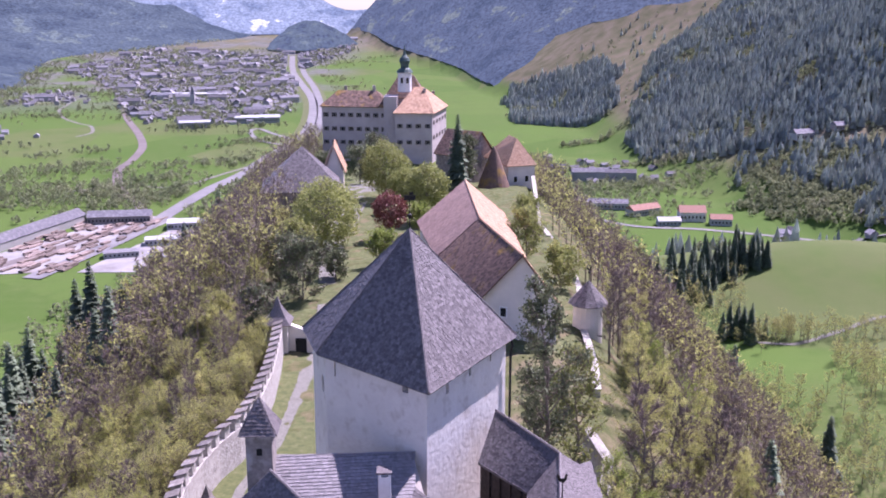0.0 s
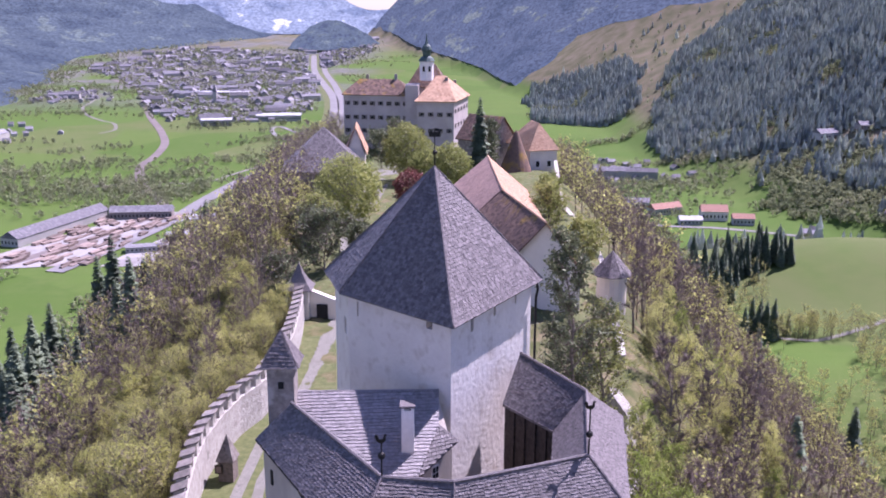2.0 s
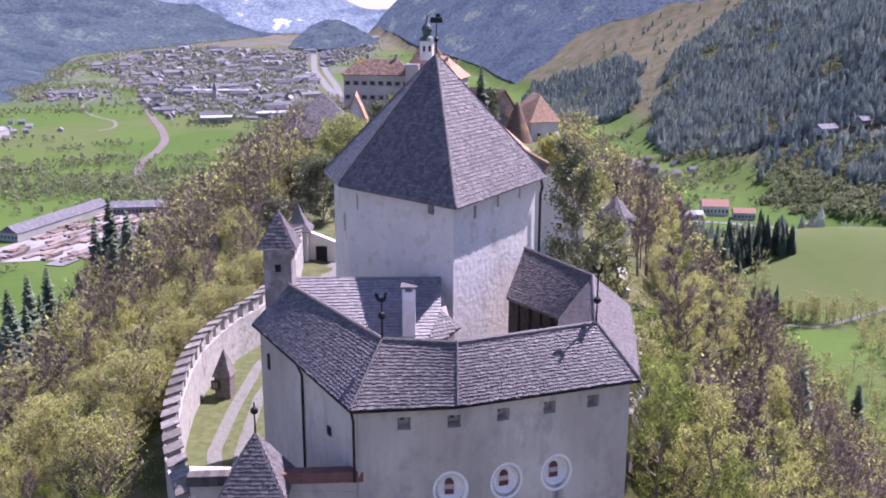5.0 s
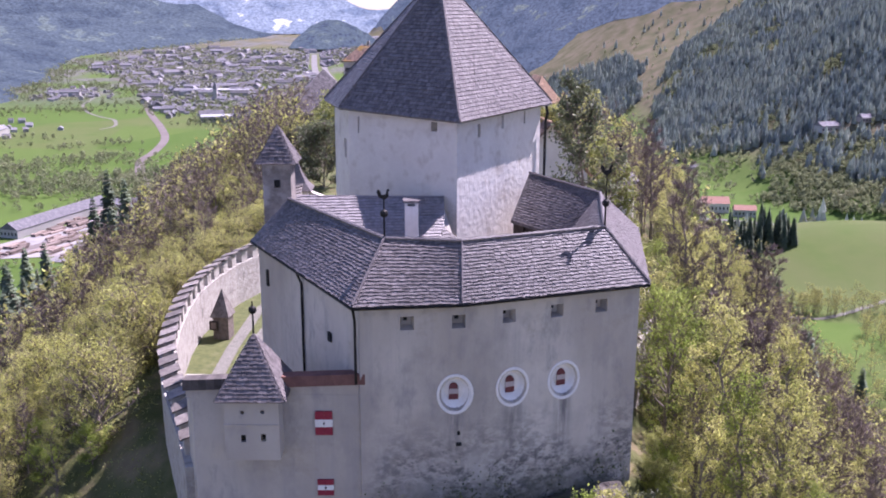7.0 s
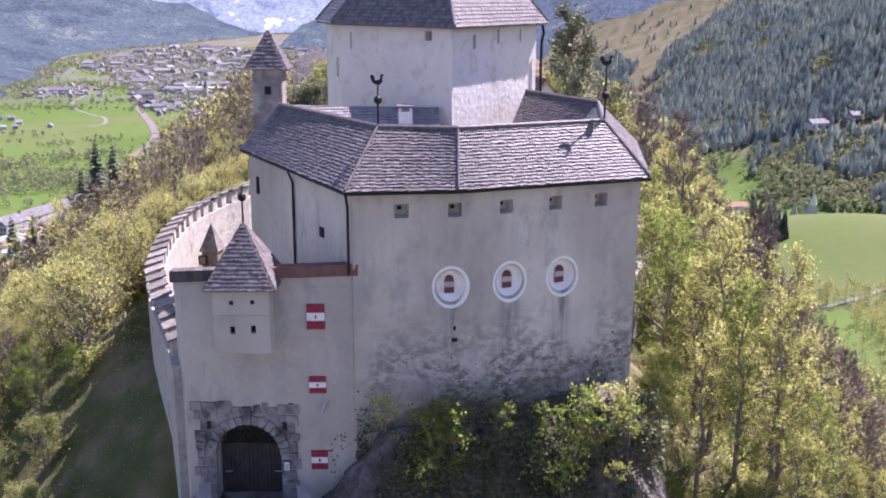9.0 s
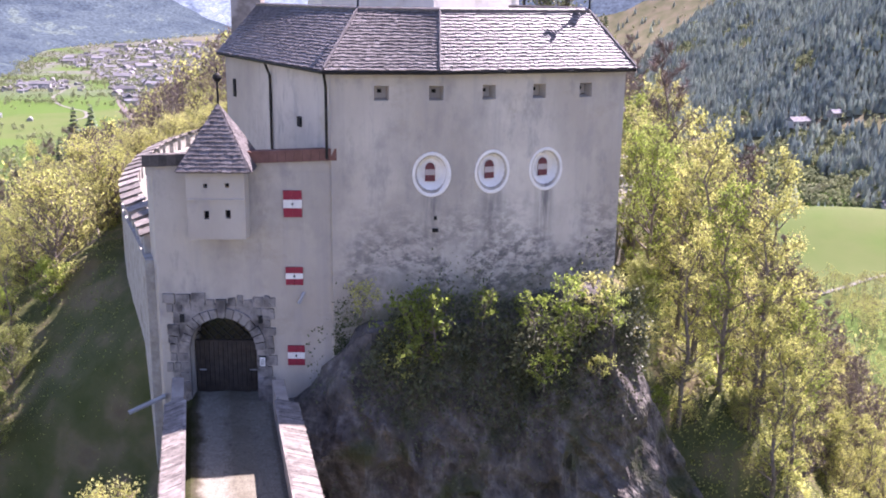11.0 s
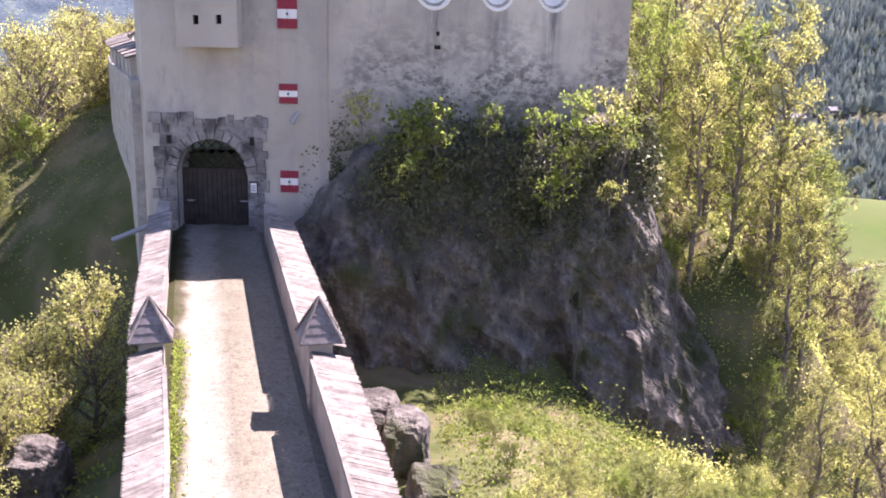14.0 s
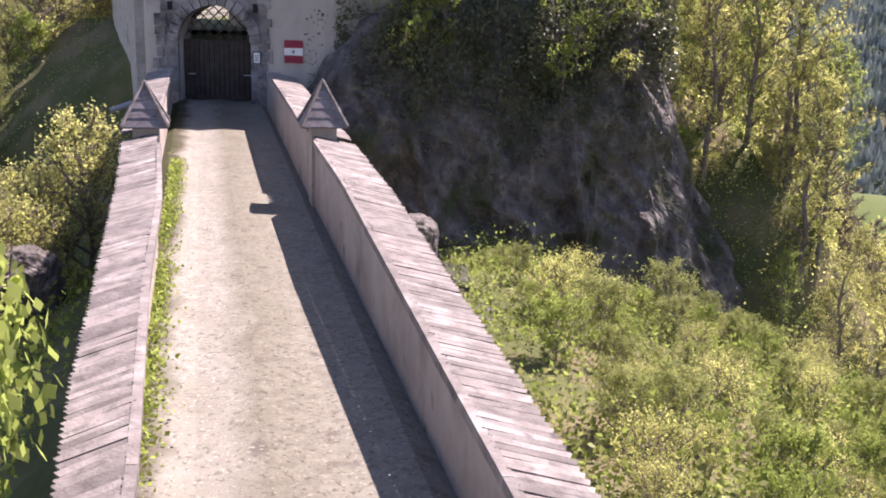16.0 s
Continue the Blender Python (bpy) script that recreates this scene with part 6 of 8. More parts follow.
def spruce_wood(n):
    """The farther spruces on the same slope, joined."""
    vs, fs, k = [], [], 0
    nv = np.array(n2.v)
    for _ in range(n):
        y = 250 + 170 * rt.random()
        x = -84 - 0.2 * (y - 200) + rt.gauss(0, 21)
        q, a = rt.uniform(0.8, 1.3), rt.uniform(0, 6.28)
        c, d = math.cos(a) * q, math.sin(a) * q
        vs.append(nv @ np.array([[c, -d, 0], [d, c, 0], [0, 0, q]]).T + (x, y, float(hill(x, y)) - 0.2))
        fs += [[e + k for e in f] for f in n2.f]
        k += len(nv)
    g = Geo()
    g.v, g.f = np.concatenate(vs).tolist(), fs
    tagged(part("spruce_wood", g, NEEDLE), "dark spruce wood on the lower castle slope", "woods", kind="stuff")


spruce_wood(170)
scatter("bush", 165, 2.5, 17, 7, 26, 0.28, 0.55, 0.6)
scatter("bush", 46, -1.0, 12, 25, 34, 0.14, 0.3, 0.7)
scatter("bush", 26, 11.5, 22, 26, 42, 0.35, 0.7, 1.4)
scatter("bush", 12, -22, -10.5, 14, 22, 0.8, 1.2, 1.4)
scatter("bush", 30, -30, -16, 28, 60, 0.7, 1.3, 1.6)
scatter("thicket", 36, -19, -10.4, 18, 32, 1.0, 1.4, 1.1)
scatter("thicket", 44, -34, -19, 36, 78, 1.0, 1.7, 1.4)
scatter("thicket", 70, -36, -20, 74, 125, 0.9, 1.6, 1.5)
scatter("thicket", 50, -50, -22, 122, 200, 1.1, 1.9, 2.0)
scatter("thicket", 40, 22, 46, 60, 120, 1.0, 1.7, 1.6)

for k in range(9):
    x = 14.9 + 3.4 * rt.random()
    y = 40.0 + (x - 14.6) * 2.3 + rt.uniform(-1.2, 1.2)
    plant("bush", k, x, y, float(hill(x, y)) - 0.2, rt.uniform(0.4, 0.7), rt.uniform(0, 360))

# low bushes along the foot of the right-hand wall
for k in range(9):
    x, y = 11.2 + 0.22 * k + rt.uniform(-0.3, 0.3), 45.2 + 0.75 * k
    plant("bush", k, x, y, float(hill(x, y)) - 0.2, rt.uniform(0.6, 0.95), rt.uniform(0, 360))

# bushes that grow out of the ledge under the wall
for x, y, z, s, k in ((-0.1, 39.0, 2.6, 0.75, 0), (1.0, 39.0, 3.0, 0.70, 0), (-0.6, 39.0, 1.1, 0.60, 1), (0.5, 39.0, 1.7, 0.85, 0), (-2.0, 39.0, 4.1, 0.45, 1),
                      (3.0, 39.2, 3.7, 0.45, 0), (5.3, 39.5, 3.2, 0.70, 0), (6.6, 39.6, 3.7, 0.80, 0), (8.0, 39.8, 3.7, 0.85, 1), (6.3, 39.6, 1.6, 0.75, 0),
                      (5.8, 39.5, 0.7, 0.60, 0), (8.3, 39.8, 0.8, 0.50, 1), (8.8, 39.9, 3.1, 0.70, 0), (7.3, 39.7, 2.8, 0.60, 0)):
    plant("spray", k, x, y, z, s * (0.78 if x > 4 else 1.0), x * 90, 1.0)
for x, y, z, s in ((11.0, 43.6, -0.6, 0.7), (12.2, 44.6, -3.6, 0.6), (14.2, 46.4, -5.6, 0.7)):
    plant("bush", int(x), x, y, z, s, x * 70, 1.2)


def stump(x, y, r, h):
    s = thing("tree_stump", "freshly cut tree stump with a pale top on the slope", "tree stump", "tree stumps")
    z = float(hill(x, y))
    g = Geo()
    g.lathe(x, y, [(r * 1.4, z - 0.4), (r * 1.1, z + 0.1), (r, z + h)], 10)
    part("bark", g, BARK, s)
    g = Geo()
    g.lathe(x, y, [(r * 0.96, z + h - 0.02), (r * 0.94, z + h + 0.025), (0.01, z + h + 0.03)], 10)
    part("cut_face", g, TIMBER, s)


for x, y in ((12.6, 33.4), (13.9, 34.0), (16.2, 30.6), (15.2, 36.5), (17.6, 33.0)):
    stump(x, y, 0.24, 0.45)


def ivy():
    r = np.random.RandomState(9)
    n = 22000
    x = r.uniform(-3.4, 9.5, n)
    edge = 4.3 + 1.2 * np.sin(x * 0.9) + 0.6 * np.sin(x * 2.3 + 1)
    z = 1.0 + r.exponential(1.0, n) * 1.25
    keep = (z < edge + r.exponential(0.5, n)) & (r.rand(n) < 0.35 + 0.5 * (np.sin(x * 1.7 + z * 2.1) * np.sin(z * 3.1 - x * 1.3) > -0.1))
    x, z = x[keep], z[keep]
    y = np.where(x < 1.1, 40.93 + (x + 3.45) * 0.1077, 41.42 + (x - 1.1) * 0.3556) - r.uniform(0.02, 0.12, len(x))
    g = Geo()
    g.v, g.f = leaf_cloud(np.stack([x, y, z], 1), 0.13, 4, 0.03, 0.5)
    tagged(part("ivy", g, LEAF_OLIVE), "sparse dark ivy and weeds on the plaster wall", "ivy", kind="stuff")
    # a dark mat of ivy and scrub over the ledge between wall and rock
    n = 26000
    x = r.uniform(-3.0, 10.6, n)
    z = 4.6 - r.gamma(2.2, 1.25, n) + 0.5 * np.sin(x * 0.8)
    patch = np.sin(x * 1.3 + 1.2 * np.sin(z * 0.9)) * np.sin(z * 1.2 + 1.1 * np.sin(x * 0.9 + 2))
    keep = (r.rand(n) < np.clip(0.75 + 0.5 * patch - 0.10 * np.maximum(0, -z), 0.05, 1)) & (z > -5) & (z < 1.6 + 2.9 * smooth(-3.0, 0.0, x)) & (z > 2.0 - 7 * smooth(-3.2, -0.5, x))
    x, z = x[keep], z[keep]
    y = np.interp(x, [-5.4, -4.4, -3, -1, 1.5, 4, 6.5, 8.6, 10.4, 12], [40.9, 39.9, 39.3, 39.5, 39.8, 40.7, 41.3, 41.4, 41.9, 43.0])
    y = y - 0.35 - 0.12 * np.maximum(0, 3 - z) - np.abs(r.normal(0, 0.4, len(x))) * (z < 3.6) + 0.5 * smooth(2.6, 4.4, z)
    g = Geo()
    g.v, g.f = leaf_cloud(np.stack([x, y, z], 1), 0.15, 14, 0.06, 0.6)
    tagged(part("ledge_ivy", g, LEAF_DARK), "dark mat of ivy and scrub hanging over the rock ledge", "ivy", kind="stuff")
    # weeds rooted in the cracks of the rock face
    n = 26000
    x, z = r.uniform(-4.5, 12.5, n), r.uniform(-9.0, 3.4, n)
    patch = np.sin(x * 1.1 + 1.5 * np.sin(z * 0.7)) * np.sin(z * 1.0 + 1.2 * np.sin(x * 0.8))
    keep = r.rand(n) < np.clip(0.12 + 0.75 * patch + 0.06 * (z - 0.5), 0.02, 1)
    x, z = x[keep], z[keep]
    y = np.interp(x, [-5.4, -4.4, -3, -1, 1.5, 4, 6.5, 8.6, 10.2, 11.8, 13], [40.9, 39.9, 39.3, 39.5, 39.8, 40.7, 41.3, 41.6, 42.4, 44.5, 48])
    f = np.clip((3.4 - z) / 16, 0, 1)
    y = y + 0.9 * (1 - f) ** 3 - 1.9 * f - 0.25 + r.normal(0, 0.35, len(x))
    g = Geo()
    g.v, g.f = leaf_cloud(np.stack([x, y, z], 1), 0.12, 5, 0.05, 0.5)
    tagged(part("rock_weeds", g, LEAF_OLIVE), "dark weeds and creepers on the rock face", "weeds", kind="stuff")


ivy()


def leafy_branch_tree(x, y, z):
    t = thing("chestnut_sapling", "young tree with large hanging bright green leaves beside the bridge", "tree")
    w, tw, lf = broadleaf(55, 3.4, 1.25, 14, 0, 0.2, 300, 0.15, 0.1, 0.012)
    r = random.Random(8)
    cs = []
    for i in range(1900):
        a, h = r.uniform(0, 6.283), r.uniform(0.6, 3.5)
        rad = 1.25 * math.sin(math.pi * min(1, (h - 0.2) / 3.5)) ** 0.7 * r.uniform(0.55, 1.0)
        cs.append((rad * math.cos(a), rad * math.sin(a), h))
    lf.v, lf.f = leaf_cloud(cs, 0.17, 3, 0.06, 2.2)
    for nm, g, m in (("trunk", w, BARK), ("branchwork", tw, TWIG), ("crown", lf, LEAF_GREEN)):
        ob = part(nm, g, m, t, kind="stuff" if nm != "trunk" else "")
    t.location = (x, y, z)


leafy_branch_tree(-4.55, 8.4, -1.3)


def garden_tree(x, y, z, h, r, leaf_mat, label, seed, dense=3600, size=0.5, twigs=900, ball=0.0):
    """ball: radius of a clipped, dense round crown; 0 leaves the crown loose."""
    t = thing("tree", label, "tree", "castle garden trees")
    w, tw, lf = broadleaf(seed, h, r, 26, dense, size, twigs, 0.18, 0.04, 0.03)
    if ball:
        q = np.random.RandomState(seed)
        d = q.normal(0, 1, (dense, 3))
        d /= np.linalg.norm(d, axis=1, keepdims=True)
        lump = 1 + 0.10 * np.sin(d[:, 0] * 5 + seed) * np.sin(d[:, 1] * 6) + 0.08 * np.sin(d[:, 2] * 9 + d[:, 0] * 7)
        rad = q.uniform(0.25, 1, dense) ** 0.4 * lump * ball
        c = d * rad[:, None] * (1, 1, 1.05) + (0, 0, h - ball * 1.02)
        lf.v, lf.f = leaf_cloud(c, size, seed, 0.15)
    part("trunk", w, BARK, t)
    part("branchwork", tw, TWIG, t, kind="stuff")
    part("crown", lf, leaf_mat, t, kind="stuff")
    t.location = (x, y, z)


ROUND = "round yellow-green tree in the castle garden"
garden_tree(-15.5, 166, -1.0, 13.2, 4.4, LEAF_MID, ROUND, 61, 9000, 0.42, 300, 5.7)
garden_tree(-6.9, 215, -3.0, 14.2, 4.0, LEAF_MID, ROUND, 62, 8000, 0.42, 300, 5.2)
garden_tree(2.3, 189, -2.0, 12.8, 3.2, LEAF_MID, ROUND, 63, 6000, 0.42, 300, 4.0)
garden_tree(-2.2, 200, -2.5, 10.5, 2.6, LEAF_MID, ROUND, 74, 4500, 0.42, 300, 3.4)
garden_tree(-4.7, 172, -1.0, 9.6, 2.4, LEAF_RED, "red-leaved ornamental tree in the castle garden", 64, 4000, 0.36, 300, 3.0)
plant("spruce", 0, 9.6, 226, -3.5, 1.0, 30)
garden_tree(11.6, 236, -5.0, 15.0, 4.6, LEAF_OLIVE, "dark tree beside the castle outbuilding", 65, 4200, 0.45)
garden_tree(-15.5, 130, 0.0, 10.2, 4.2, LEAF_OLIVE, "brownish budding tree by the inner gate", 66, 5000, 0.32, 2600)
garden_tree(-19.5, 141, -2.0, 10.5, 3.8, LEAF_OLIVE, "dark budding tree on the edge of the garden", 83, 3000, 0.32, 2600)
garden_tree(-20.0, 121, -2.0, 8.5, 3.4, LEAF_OLIVE, "dark budding tree on the edge of the garden", 84, 2200, 0.32, 2600)
garden_tree(-19.5, 155, -2.0, 9.0, 3.6, LEAF_MID, "yellow-green tree on the edge of the garden", 85, 3600, 0.32, 1600)
garden_tree(17.5, 150, 0.5, 10.0, 3.6, LEAF_MID, "yellow-green tree beside the hall", 67, 4200, 0.32)
garden_tree(-5.5, 150, 0.5, 6.0, 2.6, LEAF_GREEN, "green bush in the castle garden", 68, 3600, 0.3)
garden_tree(-22.0, 235, -5, 10.0, 4.2, LEAF_OLIVE, "dark green garden tree before the palace", 69, 4200, 0.42)
garden_tree(10.9, 74.5, 1.2, 21.5, 3.0, LEAF_OLIVE, "tall grey-green tree beside the keep", 70, 6500, 0.26, 1900)
garden_tree(14.2, 77.0, 1.2, 14.0, 2.8, LEAF_MID, "tall olive tree beside the keep", 71, 4200, 0.24, 1200)
garden_tree(11.6, 81.0, 1.5, 10.0, 2.6, LEAF_OLIVE, "grey-green tree behind the keep", 72, 3600, 0.24, 1200)
garden_tree(0.5, 176, -1.0, 6.5, 2.8, LEAF_GREEN, "green shrub tree in the castle garden", 75, 3600, 0.3)
garden_tree(20.5, 176, -2.0, 9.0, 3.4, LEAF_MID, "yellow-green tree by the curtain wall", 76, 4200, 0.32)
garden_tree(21.0, 135, 0.0, 8.0, 3.2, LEAF_MID, "yellow-green tree by the curtain wall", 77, 4200, 0.32)
garden_tree(-12.0, 142, 0.5, 5.0, 2.4, LEAF_OLIVE, "olive shrub in the castle garden", 78, 3000, 0.3)
garden_tree(-14.5, 245, -6, 11.0, 4.5, LEAF_OLIVE, "dark green garden tree before the palace", 80, 4200, 0.42)
garden_tree(-12.0, 272, -8, 13.0, 4.8, LEAF_OLIVE, "brown budding garden tree before the palace", 82, 2400, 0.4, 2600)


def woods(name, label, spots, proto_seed, leafy, mats):
    """Distant hillside woods: simple trees with a stem, twig fans and leaf clumps, joined."""
    vs_w, fs_w, vs_l, fs_l = [], [], [], []
    protos = []
    for k in range(4):
        w, tw, lf = broadleaf(proto_seed + k, 12.0, 3.2, 12, leafy, 0.42, 260, 0.12, 0.05, 0.045)
        st = Geo()
        st.tube([(0, 0, -1), (0.1, 0, 5), (0, 0.1, 11)], [0.13, 0.09, 0.02], 3)
        v = np.array(st.v + tw.v)
        f = [list(q) for q in st.f] + [[i + len(st.v) for i in q] for q in tw.f]
        protos.append((v, f, np.array(lf.v) if leafy else np.zeros((0, 3)), lf.f))
    kw = kl = 0
    r = random.Random(proto_seed)
    for x, y in spots:
        z = float(hill(x, y))
        v, f, lv, lf = protos[r.randrange(4)]
        s, a = r.uniform(0.7, 1.1), r.uniform(0, 6.28)
        c, d = math.cos(a) * s, math.sin(a) * s
        R = np.array([[c, -d, 0], [d, c, 0], [0, 0, s]])
        vs_w.append(v @ R.T + (x, y, z))
        fs_w += [[i + kw for i in q] for q in f]
        kw += len(v)
        if leafy:
            vs_l.append(lv @ R.T + (x, y, z))
            fs_l += [[i + kl for i in q] for q in lf]
            kl += len(lv)
    root = thing(name, label, "woods", kind="stuff")
    g = Geo()
    g.v, g.f = np.concatenate(vs_w).tolist(), fs_w
    part("branchwork", g, mats[0], root, kind="stuff")
    if leafy:
        g = Geo()
        g.v, g.f = np.concatenate(vs_l).tolist(), fs_l
        part("crowns", g, mats[1], root, kind="stuff")


rs = random.Random(5)


def spots(n, box, want):
    out = []
    tries = 0
    while len(out) < n and tries < n * 20:
        tries += 1
        x, y = rs.uniform(box[0], box[1]), rs.uniform(box[2], box[3])
        if free(x, y) and want(x, y):
            out.append((x, y))
    return out


left_bare = spots(1050, (-150, -20, 60, 420), lambda x, y: not (-20 > x > -50 and y < 115) and not (x < -58 - 0.12 * max(0, y - 130)) and noise.noise(Vector((x * 0.03, y * 0.02, 3))) > -0.3)
left_leafy = spots(190, (-150, -20, 60, 420), lambda x, y: not (-20 > x > -36 and y < 115) and not (x < -58 - 0.12 * max(0, y - 130)) and noise.noise(Vector((x * 0.03, y * 0.02, 3))) < 0.2)
right_bare = spots(980, (20, 118, 70, 330), lambda x, y: not (x < 46 and y < 120) and noise.noise(Vector((x * 0.03, y * 0.03, 8))) > -0.1)
right_leafy = spots(460, (22, 120, 70, 400), lambda x, y: not (x < 46 and y < 120) and noise.noise(Vector((x * 0.03, y * 0.03, 8))) < 0.25)
# hedges and spruces on the meadow hill
for x0, y0, x1, y1, n, w in ((164, 448, 231, 454, 60, 8), (169, 457, 190, 454, 20, 8), (155, 499, 154, 460, 40, 25), (121, 526, 152, 499, 80, 30), (130, 370, 149, 342, 70, 30), (135, 300, 170, 322, 40, 25), (197, 418, 184, 353, 60, 10)):
    for _ in range(n):
        t = rs.random()
        right_leafy.append((x0 + (x1 - x0) * t + rs.gauss(0, w * 0.5), y0 + (y1 - y0) * t + rs.gauss(0, w * 0.5)))
for cx, cy, n, w in ((159, 457, 8, 6), (166, 457, 4, 5), (174, 544, 26, 14), (189, 541, 16, 10), (130, 523, 20, 14), (151, 520, 40, 16)):
    for k in range(n):
        x, y = cx + rs.gauss(0, w), cy + rs.gauss(0, w * 0.6)
        plant("spruce", k, x, y, float(hill(x, y)) - 0.3, rs.uniform(0.7, 1.15), rs.uniform(0, 360))
woods("bare_woods", "leafless brown woods on the castle hill", left_bare + right_bare, 81, 16, (TWIG, LEAF))
woods("budding_woods", "budding yellow-green woods on the castle hill", left_leafy + right_leafy, 91, 200, (TWIG, LEAF))


def undergrowth(name, label, x0, x1, y0, y1, n, size, material, seed, high=0.8):
    """Low weeds and brambles: leaf tufts over the ground, denser in patches."""
    r = np.random.RandomState(seed)
    x, y = r.uniform(x0, x1, n), r.uniform(y0, y1, n)
    patch = np.sin(x * 0.8 + 1.7 * np.sin(y * 0.37)) * np.sin(y * 0.7 + 1.3 * np.sin(x * 0.45 + seed))
    wx = np.interp(y, [p[1] for p in WALL_LINE], [p[0] for p in WALL_LINE]) - 1.0
    keep = (np.abs(x - road_x(y)) > 3.3) & (r.rand(n) < 0.55 + 0.45 * patch) & ~((y > 39.5) & (x < np.interp(y, [39.5, 46, 60, 120], [9.5, 12.6, 13.5, 20.7])) & (x > wx))
    x, y = x[keep], y[keep]
    z = hill(x, y) + r.exponential(0.35, len(x)) * high * (0.6 + 0.5 * np.maximum(patch[keep], 0))
    g = Geo()
    g.v, g.f = leaf_cloud(np.stack([x, y, z], 1), size, seed, 0.08, -0.4)
    tagged(part(name, g, material), label, "undergrowth", kind="stuff")


undergrowth("brambles", "fresh green brambles and weeds on the slope", 1, 24, 5, 40, 150000, 0.1, LEAF_GREEN, 3, 0.9)
undergrowth("weeds", "yellow-green weeds and grass on the slope", 1, 34, 5, 60, 80000, 0.12, LEAF_MID, 4, 0.8)
undergrowth("brambles_far_side", "green brambles beside the bridge", -24, -5, 5, 42, 34000, 0.14, LEAF_GREEN, 5, 0.9)
undergrowth("slope_scrub", "scrub and dry weeds on the wooded slope", 20, 48, 50, 110, 60000, 0.17, LEAF_MID, 8, 1.1)
undergrowth("slope_weeds", "yellow-green weeds below the trees", 9, 24, 32, 62, 60000, 0.13, LEAF, 12, 1.0)
undergrowth("slope_grass", "rough grass below the battlement wall", -40, -11, 30, 100, 60000, 0.11, LEAF_MID, 9, 0.25)


def verge():
    """Grass and weeds along the left edge of the drive."""
    r = np.random.RandomState(6)
    n = 7000
    y = r.uniform(6, 28, n)
    dens = 0.5 + 0.5 * np.sin(y * 0.9) * np.sin(y * 0.37 + 1)
    keep = r.rand(n) < 0.25 + 0.75 * dens
    y = y[keep]
    x = road_x(y) - 1.62 + np.abs(r.normal(0, 0.17, len(y)))
    z = road_z(y) + r.exponential(0.05, len(y))
    g = Geo()
    g.v, g.f = leaf_cloud(np.stack([x, y, z], 1), 0.075, 7, 0.02, -1.0)
    tagged(part("verge_grass", g, LEAF_GREEN), "grass and weeds along the edge of the drive", "grass", kind="stuff")


verge()

# ---- the rest of the castle along the ridge ----


def gable_house(name, label, category, plan, z0, eave, ridge_z, wall_mat, roof_mat, hip=(0.0, 0.0), over=0.5, group="", windows=()):
    """A house on a plan rectangle (a, b, c, d counterclockwise; ridge parallel to a-b). hip: how far the ridge ends stand in."""
    h = thing(name, label, category, group)
    g = Geo()
    g.prism(plan, z0, eave)
    a, b, c, d = [Vector(p) for p in plan]
    ra, rb = (a + d) / 2, (b + c) / 2
    u = (rb - ra).normalized()
    if not hip[0]:
        g.v += [(*a, eave), (*d, eave), (*ra, ridge_z - 0.15)]
        g.f.append((len(g.v) - 3, len(g.v) - 1, len(g.v) - 2))
    if not hip[1]:
        g.v += [(*b, eave), (*c, eave), (*rb, ridge_z - 0.15)]
        g.f.append((len(g.v) - 3, len(g.v) - 2, len(g.v) - 1))
    part("wall", g, wall_mat, h)
    e = inset(plan, -over)
    r1, r2 = ra + u * (hip[0] or -over), rb - u * (hip[1] or -over)
    E = [(*p, eave - 0.1) for p in e]
    R1, R2 = (*r1, ridge_z), (*r2, ridge_z)
    faces = [[E[0], E[1], R2, R1], [E[2], E[3], R1, R2]]
    if hip[0]:
        faces.append([E[3], E[0], R1])
    if hip[1]:
        faces.append([E[1], E[2], R2])
    sh = Geo()
    for f in faces:
        dk = Geo()
        roof_plane(dk, f, 0.15)
        part("roof_slope", dk, roof_mat, h)
        shingles(sh, f, 0.34, (0.22, 0.42), 0.04)
    part("tiles", sh, roof_mat, h, kind="stuff")
    for (i, s, z, w, hh) in windows:
        p = [plan[i], plan[(i + 1) % 4]]
        x, y, r = along(p[0], p[1], s, 0.02)
        f = Geo()
        f.box(pose(x, y, z, rz=r), w + 0.3, 0.1, hh + 0.3, base=False)
        win = part("window", f, WHITEWASH, h)
        q = Geo()
        q.box(pose(x, y, z, rz=r) @ Matrix.Translation((0, -0.05, 0)), w, 0.06, hh, base=False)
        part("pane", q, DARK, win)
    return h


# hall behind the keep: two roofs in line, with a slight bend between them


